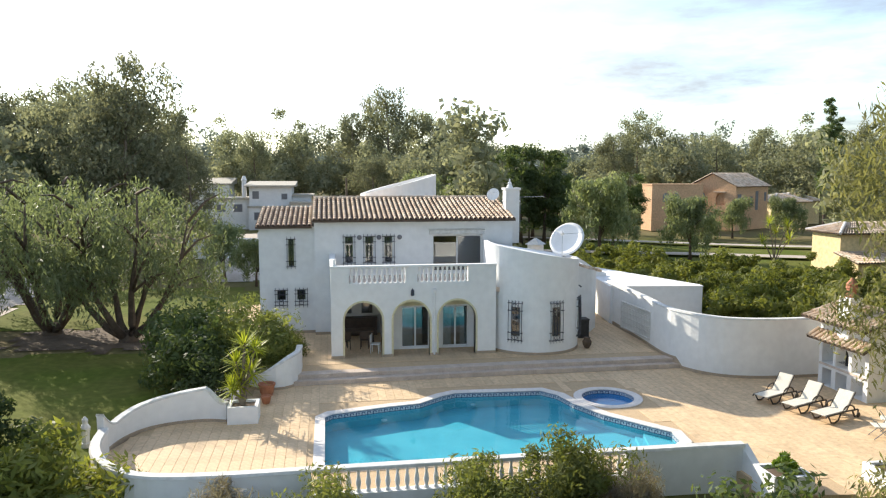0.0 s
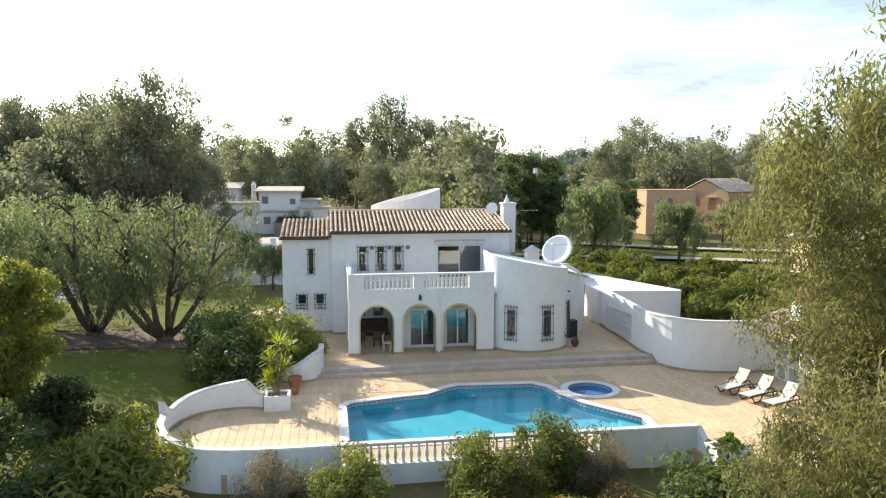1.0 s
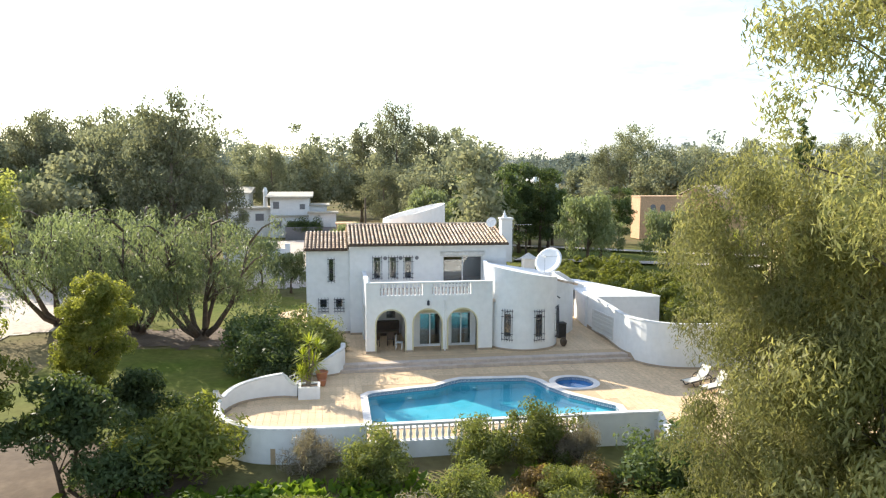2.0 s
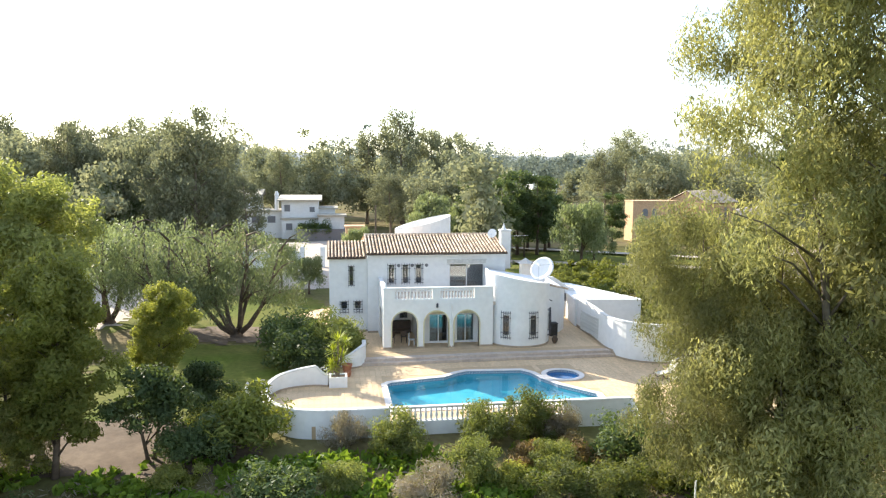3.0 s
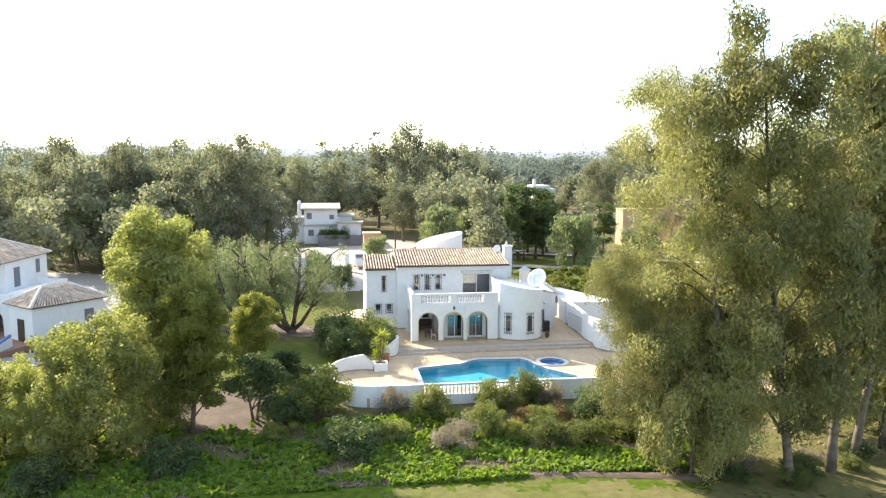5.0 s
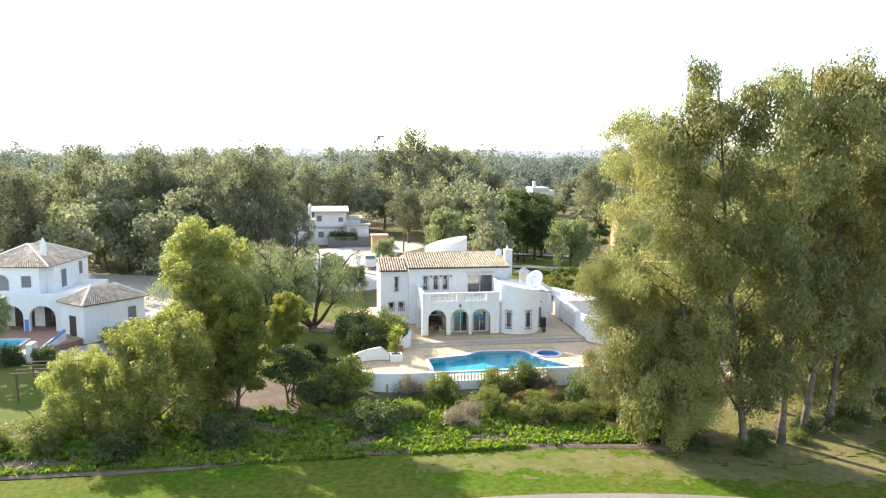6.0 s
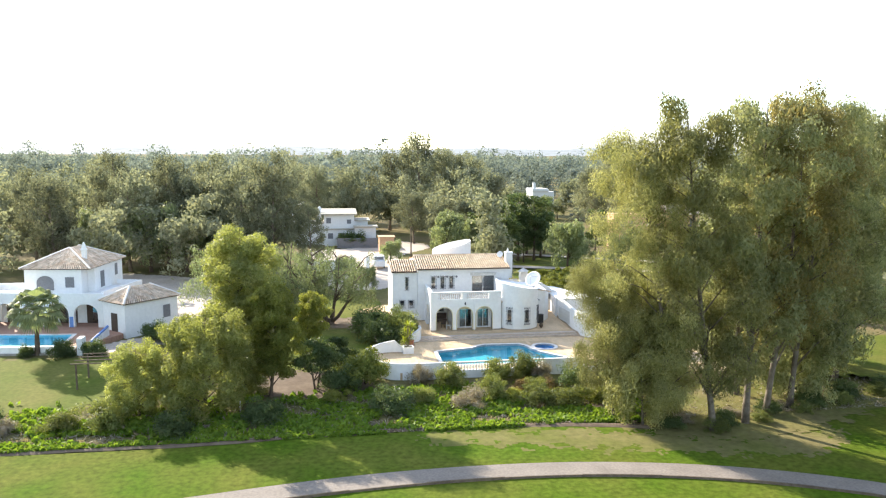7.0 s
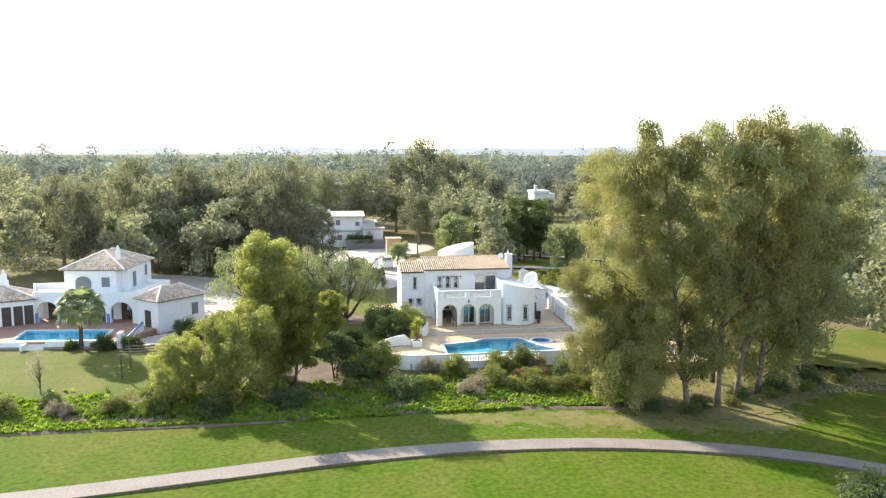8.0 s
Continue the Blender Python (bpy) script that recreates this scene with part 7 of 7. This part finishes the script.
for k in range(4):
    part("stair", box(-9.64, -1.28 + 0.32 * k, -1.2, -7.71, -0.96 + 0.32 * k, -0.85 + 0.2 * k), M_COPING, nwall)
seat_parts(nwall, set(), pose(-33.8, 30.25, 0, 0, 0, -5))
part("pillar", box(-33.85, 29.4, -1.2, -33.3, 30.6, 1.05, bevel=0.08), M_WHITE, nwall)
part("sloping_wall", prism([(-33.2, 30.62), (-32.95, 30.62), (-32.4, 35.0), (-32.65, 35.0)], -1.0, [0.15, 0.15, 0.85, 0.85]), M_WHITE, nwall)
part("blue_rail", tube([(-33.08, 30.65, 0.24), (-32.53, 34.95, 0.95)], 0.13, 8), M_BLUE, nwall, "blue painted sloping rail")
door_steps = thing("door_steps", "rounded pale steps below the wing's dark door", "steps")
for r, z in ((2.0, -0.68), (1.55, -0.5), (1.1, -0.32)):
    part("step", lathe([(r, -0.25), (r, 0)], 22, at=(-32.4, 37.0, z)), M_COPING, door_steps)
palm_e = thing("palm_tree", "fan palm with slender trunk beside the pool", "tree")
part("trunk", tube([(-37.7, 30.2, -1.0), (-37.65, 30.25, 1.6), (-37.6, 30.3, 3.9)], [0.26, 0.2, 0.24], 9), M_DARKBARK, palm_e)
prng = np.random.default_rng(91)
for i in range(46):
    a, e = i * 2.4, -0.75 + 1.95 * (i / 45) ** 0.8 + prng.uniform(-0.1, 0.1)
    d = Vector((math.cos(a) * math.cos(e), math.sin(a) * math.cos(e), math.sin(e)))
    o = Vector((-37.6, 30.3, 3.95))
    hub = o + d * 1.5 - Vector((0, 0, 0.12))
    bm = tube([o, hub], [0.03, 0.018], 4)
    u = d.cross(Vector((0, 0, 1))).normalized()
    v = u.cross(d)
    for k in range(15):
        g = -1.45 + 2.9 * k / 14
        t = (d * math.cos(g) + u * math.sin(g)).normalized()
        tip = hub + t * 1.35 - Vector((0, 0, 0.55 + 0.25 * abs(g)))
        w = t.cross(v).normalized() * 0.11
        m_ = hub + t * 0.75 - Vector((0, 0, 0.06))
        bm.faces.new([bm.verts.new(q) for q in (hub, m_ + w, tip, m_ - w)])
    part("frond", bm, L_PEPPER_PALE, palm_e)
for x, y, s in ((-35.0, 29.3, 0.75), (-32.3, 29.4, 0.7), (-38.6, 29.9, 0.5)):
    put_bush(DARKB, (x, y, -0.9), "clipped green shrub beside the neighbouring pool", s, x * 33 % 360)
put_bush(DARKB, (-27.6, 34.0, -0.8), "green shrub beside the neighbouring villa", 0.9)
put_bush(BRIB, (-25.0, 33.0, -0.8), "bright green shrub beside the walk", 1.4)
perg = thing("pergola", "dark timber pergola frame on the lawn", "pergola")
for x, y in ((-30.6, 19.5), (-26.6, 19.5), (-30.6, 22.5), (-26.6, 22.5)):
    part("post", box(x - 0.06, y - 0.06, -1.1, x + 0.06, y + 0.06, 1.25), M_EDGING, perg)
for i in range(4):
    part("beam", box(-31.0, 19.3 + 1.08 * i, 1.252, -26.2, 19.37 + 1.08 * i, 1.33), M_EDGING, perg)
bare = tree_meshes(92, 3.6, 1.3, 1.3, 0.08, 40, 26, 0.4, (0.02, 0.3), 0.0, L_GREY, M_BARK, zc=2.2, fork=0.2, count=30)
put(bare, (-36.5, 16.0, -0.9), "small leafless tree on the neighbouring lawn")

wh_h = thing("white_house", "white modern house with pale flat roofs in the woods", "house")
part("main_block", box(-10.0, 117, -0.6, -3.4, 125, 6.2), M_WHITE, wh_h)
part("main_roof", prism([(-10.7, 116.3), (-2.8, 116.3), (-2.8, 125.7), (-10.7, 125.7)], 6.202, [6.45, 6.45, 7.0, 7.0]), M_PALEROOF, wh_h)
part("lower_front", box(-10.0, 116.0, -0.6, -3.4, 116.998, 2.9), M_WHITE, wh_h)
part("ledge", box(-10.2, 115.8, 2.902, -3.3, 116.998, 3.2), M_PALEROOF, wh_h)
part("right_block", box(-3.398, 118, -0.6, -0.4, 124, 4.7), M_WHITE, wh_h)
part("right_roof", box(-3.398, 117.5, 4.702, 0.1, 124.4, 4.95), M_PALEROOF, wh_h)
part("garage", box(-3.398, 114, -0.6, 1.2, 117.998, 3.6), M_WHITE, wh_h)
part("garage_roof", box(-3.6, 113.5, 3.602, 1.6, 117.4, 3.9), M_PALEROOF, wh_h)
part("garage_door", box(-2.6, 113.94, -0.5, 0.4, 113.998, 2.6), M_FRAME, wh_h)
part("left_wing", box(-16.6, 118, -0.6, -10.002, 123, 4.2), M_WHITE, wh_h)
part("left_roof", box(-17.0, 117.5, 4.202, -10.002, 123.4, 4.5), M_PALEROOF, wh_h)
part("chimney", lathe([(0.4, 0), (0.35, 2.6), (0.45, 2.7), (0.2, 3.4)], 8, at=(-11.0, 119.5, 4.5)), M_WHITE, wh_h)
for a, b, z0, z1, y in ((-9.5, -8.5, 4.3, 5.5, 117), (-5.0, -4.1, 4.2, 5.1, 117), (-9.2, -8.1, 1.0, 2.2, 116), (-6.8, -5.8, 1.0, 2.2, 116), (-15.4, -13.8, 2.2, 3.4, 118), (-12.6, -11.2, 2.2, 3.4, 118)):
    plain_window(wh_h, a, b, z0, z1, y)
seat_parts(wh_h, set(), pose(-1.0, 0, 0))
fw = thing("white_house", "white house half hidden among eucalyptus trees", "house")
part("wall", box(-24.5, 140, -0.6, -17.0, 148, 6.2), M_WHITE, fw)
part("roof", prism([(-25, 139.5), (-16.5, 139.5), (-16.5, 148.5), (-25, 148.5)], 6.202, [6.4, 6.4, 7.4, 7.4]), M_PALEROOF, fw)
plain_window(fw, -21.0, -19.6, 3.2, 4.6, 140)
plain_window(fw, -23.6, -22.4, 3.2, 4.6, 140)
fence = thing("fence", "dark solid fence along the white house's drive", "fence", kind="structure")
part("fence_panel", box(-8.2, 111.6, -0.6, 0.4, 111.85, 1.5), M_SHUTTER, fence)
for x in (-6.3, -3.9):
    put_bush(DARKB, (x, 113.5, -0.5), "round clipped evergreen before the white house", 1.25)
shed = thing("brick_store", "small ochre-pink store beside the drive", "outbuilding")
part("wall", box(0.2, 102.0, -0.6, 3.2, 105, 2.6), M_OCHRE, shed)
part("roof", box(0.0, 101.8, 2.602, 3.4, 105.2, 2.8), M_OCHRE, shed)
gatew = thing("entrance_wall", "white entrance wall with gate pillars", "wall", kind="structure")
part("wall", box(-13, 78.0, -0.6, -6.0, 78.3, 1.5), M_WHITE, gatew)
for x in (-13.4, -6.2, -3.6):
    part("gate_pillar", box(x, 77.8, -0.6, x + 0.6, 78.5, 2.1, bevel=0.03), M_WHITE, gatew)
van = thing("van", "white van parked on the drive", "van")
part("body", box(-2.2, 80.2, -0.1, -0.2, 84.0, 1.0, bevel=0.15), M_CARPAINT, van)
part("cabin", prism([(-2.1, 80.9), (-0.3, 80.9), (-0.3, 83.9), (-2.1, 83.9)], 0.98, [1.65, 1.65, 1.8, 1.8]), M_CARPAINT, van)
part("windscreen", box(-1.95, 80.84, 1.1, -0.45, 80.897, 1.6), M_SHUTTER, van)
for x in (-2.22, -0.4):
    for y in (80.9, 83.2):
        part("wheel", tube([(x, y, 0.0), (x + 0.22, y, 0.0)], 0.32, 12), M_BLACK, van)


fh = thing("far_house", "small white house with chimney beyond the woods", "house")
part("wall", box(57.6, 193, -0.5, 65.0, 201, 7.6), M_WHITE, fh)
part("roof", box(57.3, 192.6, 7.602, 63.0, 201, 8.6, bevel=0.2), M_WHITE, fh)
part("chimney", box(57.7, 193.2, 8.6, 58.6, 194, 10.6), M_WHITE, fh)
plain_window(fh, 59, 60.2, 4.4, 5.8, 193)
plain_window(fh, 62.5, 63.5, 4.4, 5.8, 193)

yh = thing("ochre_house", "ochre house with tiled gable roof and arched openings", "house")
part("low_wing", box(51.0, 105, -0.5, 59.5, 108.6, 6.6), M_OCHRE, yh)
part("wing_parapet", box(50.9, 104.9, 6.602, 59.6, 108.7, 6.78), M_OCHRE, yh)
for a, b in ((52.8, 53.8), (54.6, 55.5)):
    part("window", sheet(arch(a, b, 4.0, 4.9, 5.4, 8), [], 0.05, pose(0, 104.94, 0)), M_SHUTTER, yh)
k0 = set(yh.children)
part("gable_wall", sheet([(0, -0.5), (8, -0.5), (8, 6.4), (4, 8.35), (0, 6.4)], [arch(4.6, 6.1, 3.4, 4.5, 5.3)], 0.4, pose(0, 0, 0)), M_OCHRE, yh)
part("main_block", box(0.002, 0.402, -0.5, 8, 10, 6.4), M_OCHRE, yh)
part("loggia_back", box(4.5, 0.404, 3.3, 6.2, 0.43, 5.4), M_SHUTTER, yh)
part("window_hood", box(4.35, -0.35, 5.45, 6.35, -0.003, 5.6), M_ROOF, yh)
part("window", sheet(arch(1.8, 2.7, 4.2, 5.0, 5.4, 8), [], 0.05, pose(0, -0.055, 0)), M_SHUTTER, yh)
slope_roof(yh, [(8.35, -0.3, 6.4), (8.35, 10.3, 6.4), (4, 10.3, 8.5), (4, -0.3, 8.5)])
slope_roof(yh, [(-0.35, 10.3, 6.4), (-0.35, -0.3, 6.4), (4, -0.3, 8.5), (4, 10.3, 8.5)])
for y0, y1, z0, z1 in ((0.5, 1.5, 2.0, 5.2), (4.2, 5.0, 3.4, 4.8), (6.0, 6.8, 2.6, 5.6), (8.8, 9.4, 4.0, 5.4)):
    part("window", box(8.0, y0, z0, 8.06, y1, z1), M_SHUTTER, yh)
seat_parts(yh, k0, pose(59.9, 109.9, 0, 0, 0, -60))
yr = thing("yellow_house", "pale yellow house with low tiled roofs", "house")
part("upper_block", box(42.6, 52.0, -0.5, 52, 55.5, 3.6), M_YELLOW, yr)
hip_roof(yr, 42.6, 52, 52.0, 55.5, 3.6, 0.8, 0.4)
part("lower_block", box(42.4, 49.6, -0.5, 52, 51.99, 1.5), M_YELLOW, yr)
slope_roof(yr, [(42.0, 49.2, 1.5), (52.4, 49.2, 1.5), (52.4, 51.98, 2.1), (42.0, 51.98, 2.1)])
plain_window(yr, 44.5, 45.4, 0.2, 1.1, 49.6)
for x, y, s in ((76, 112, 1.0), (81, 116, 1.0)):
    ph = thing("far_bungalow", "pale bungalow with tiled roof among trees", "house", "far bungalows")
    part("wall", box(x, y, -0.5, x + 7, y + 6, 3.6), M_YELLOW, ph)
    hip_roof(ph, x, x + 7, y, y + 6, 3.6, 1.3, 0.4)
date = thing("date_palm", "date palm with arching fronds near the ochre house", "tree")
part("trunk", tube([(40.5, 98, -0.5), (40.6, 98, 4), (40.5, 98, 7.2)], [0.35, 0.3, 0.32], 8), M_DARKBARK, date)
for i in range(36):
    a, e = i * 2.4, prng.uniform(-0.3, 1.3)
    d = Vector((math.cos(a) * math.cos(e), math.sin(a) * math.cos(e), math.sin(e)))
    bm = bmesh.new()
    o = Vector((40.5, 98, 7.2))
    u = d.cross(Vector((0, 0, 1))).normalized()
    for k in range(12):
        t = (k + 1) / 12
        c = o + d * 3.2 * t - Vector((0, 0, 1.6 * t * t))
        for s in (-1, 1):
            tip = c + u * s * 0.55 * (1.1 - 0.6 * t) + d * 0.3 - Vector((0, 0, 0.25))
            bm.faces.new([bm.verts.new(q) for q in (c, c + d * 0.14, tip)])
    part("frond", bm, L_FAR, date)
for x, y, h in ((24.8, 93, 11.0), (3.0, 68.0, 8.0)):
    pole = thing("utility_pole", "slender dark utility pole", "pole")
    part("pole", tube([(x, y, -0.6), (x, y, h)], [0.13, 0.09], 8), M_EDGING, pole)

# ---------------------------------------------------------------- terrace tiles, laid one by one
TW, TL, GAP = 0.33, 1.32, 0.014
TILE = finish("tile", box(-TW / 2 + GAP / 2, -TL / 2 + GAP / 4, -0.02, TW / 2 - GAP / 2, TL / 2 - GAP / 4, 0.0), M_TERRA)


def lay_tiles(parent, loop, bans, z, own):
    """Tiles over a plan; those in the stretch own(x, y) are pieces, the rest one joined floor."""
    xs, ys = [p[0] for p in loop], [p[1] for p in loop]
    rest, count = [], 0
    for i in range(int((max(xs) - min(xs)) / TW) + 1):
        for j in range(int((max(ys) - min(ys)) / TL) + 1):
            x, y = min(xs) + (i + 0.5) * TW, min(ys) + (j + 0.5) * TL
            corners = [(x + a * TW * 0.5, y + b * TL * 0.5) for a in (-1, 1) for b in (-1, 1)]
            if not all(inside(*c, loop) for c in corners) or any(inside(*c, b) for c in corners for b in bans):
                continue
            if own(x, y) and count < 300:
                part("tile", TILE, None, parent).matrix_basis = pose(x, y, z)
                count += 1
            else:
                rest.append((x, y))
    bm_v, bm_f = [], []
    for x, y in rest:
        k = len(bm_v)
        bm_v += [(x + a, y + b, z) for a, b in ((-TW / 2 + GAP / 2, -TL / 2 + GAP / 4), (TW / 2 - GAP / 2, -TL / 2 + GAP / 4), (TW / 2 - GAP / 2, TL / 2 - GAP / 4), (-TW / 2 + GAP / 2, TL / 2 - GAP / 4))]
        bm_v += [(vx, vy, z - 0.02) for vx, vy, _ in bm_v[k:k + 4]]
        bm_f += [(k, k + 1, k + 2, k + 3)] + [(k + q, k + 4 + q, k + 4 + (q + 1) % 4, k + (q + 1) % 4) for q in range(4)]
    me = bpy.data.meshes.new("tiles")
    me.from_pydata(bm_v, [], bm_f)
    me.materials.append(M_TERRA)
    tagged(part("tiles", me, None, parent), kind="stuff")


lay_tiles(floor_low, grown(LOWER, 0.25), [POOL_OUT, kid_ring(KID_R + 0.33)], LOW, lambda x, y: -4.5 < x < 0.6 and 18.5 < y < 28.8)
lay_tiles(floor_up, grown(UPPER, 0.12), [], 0.0, lambda x, y: -0.5 < x < 9.0 and 29.8 < y < 31.8)
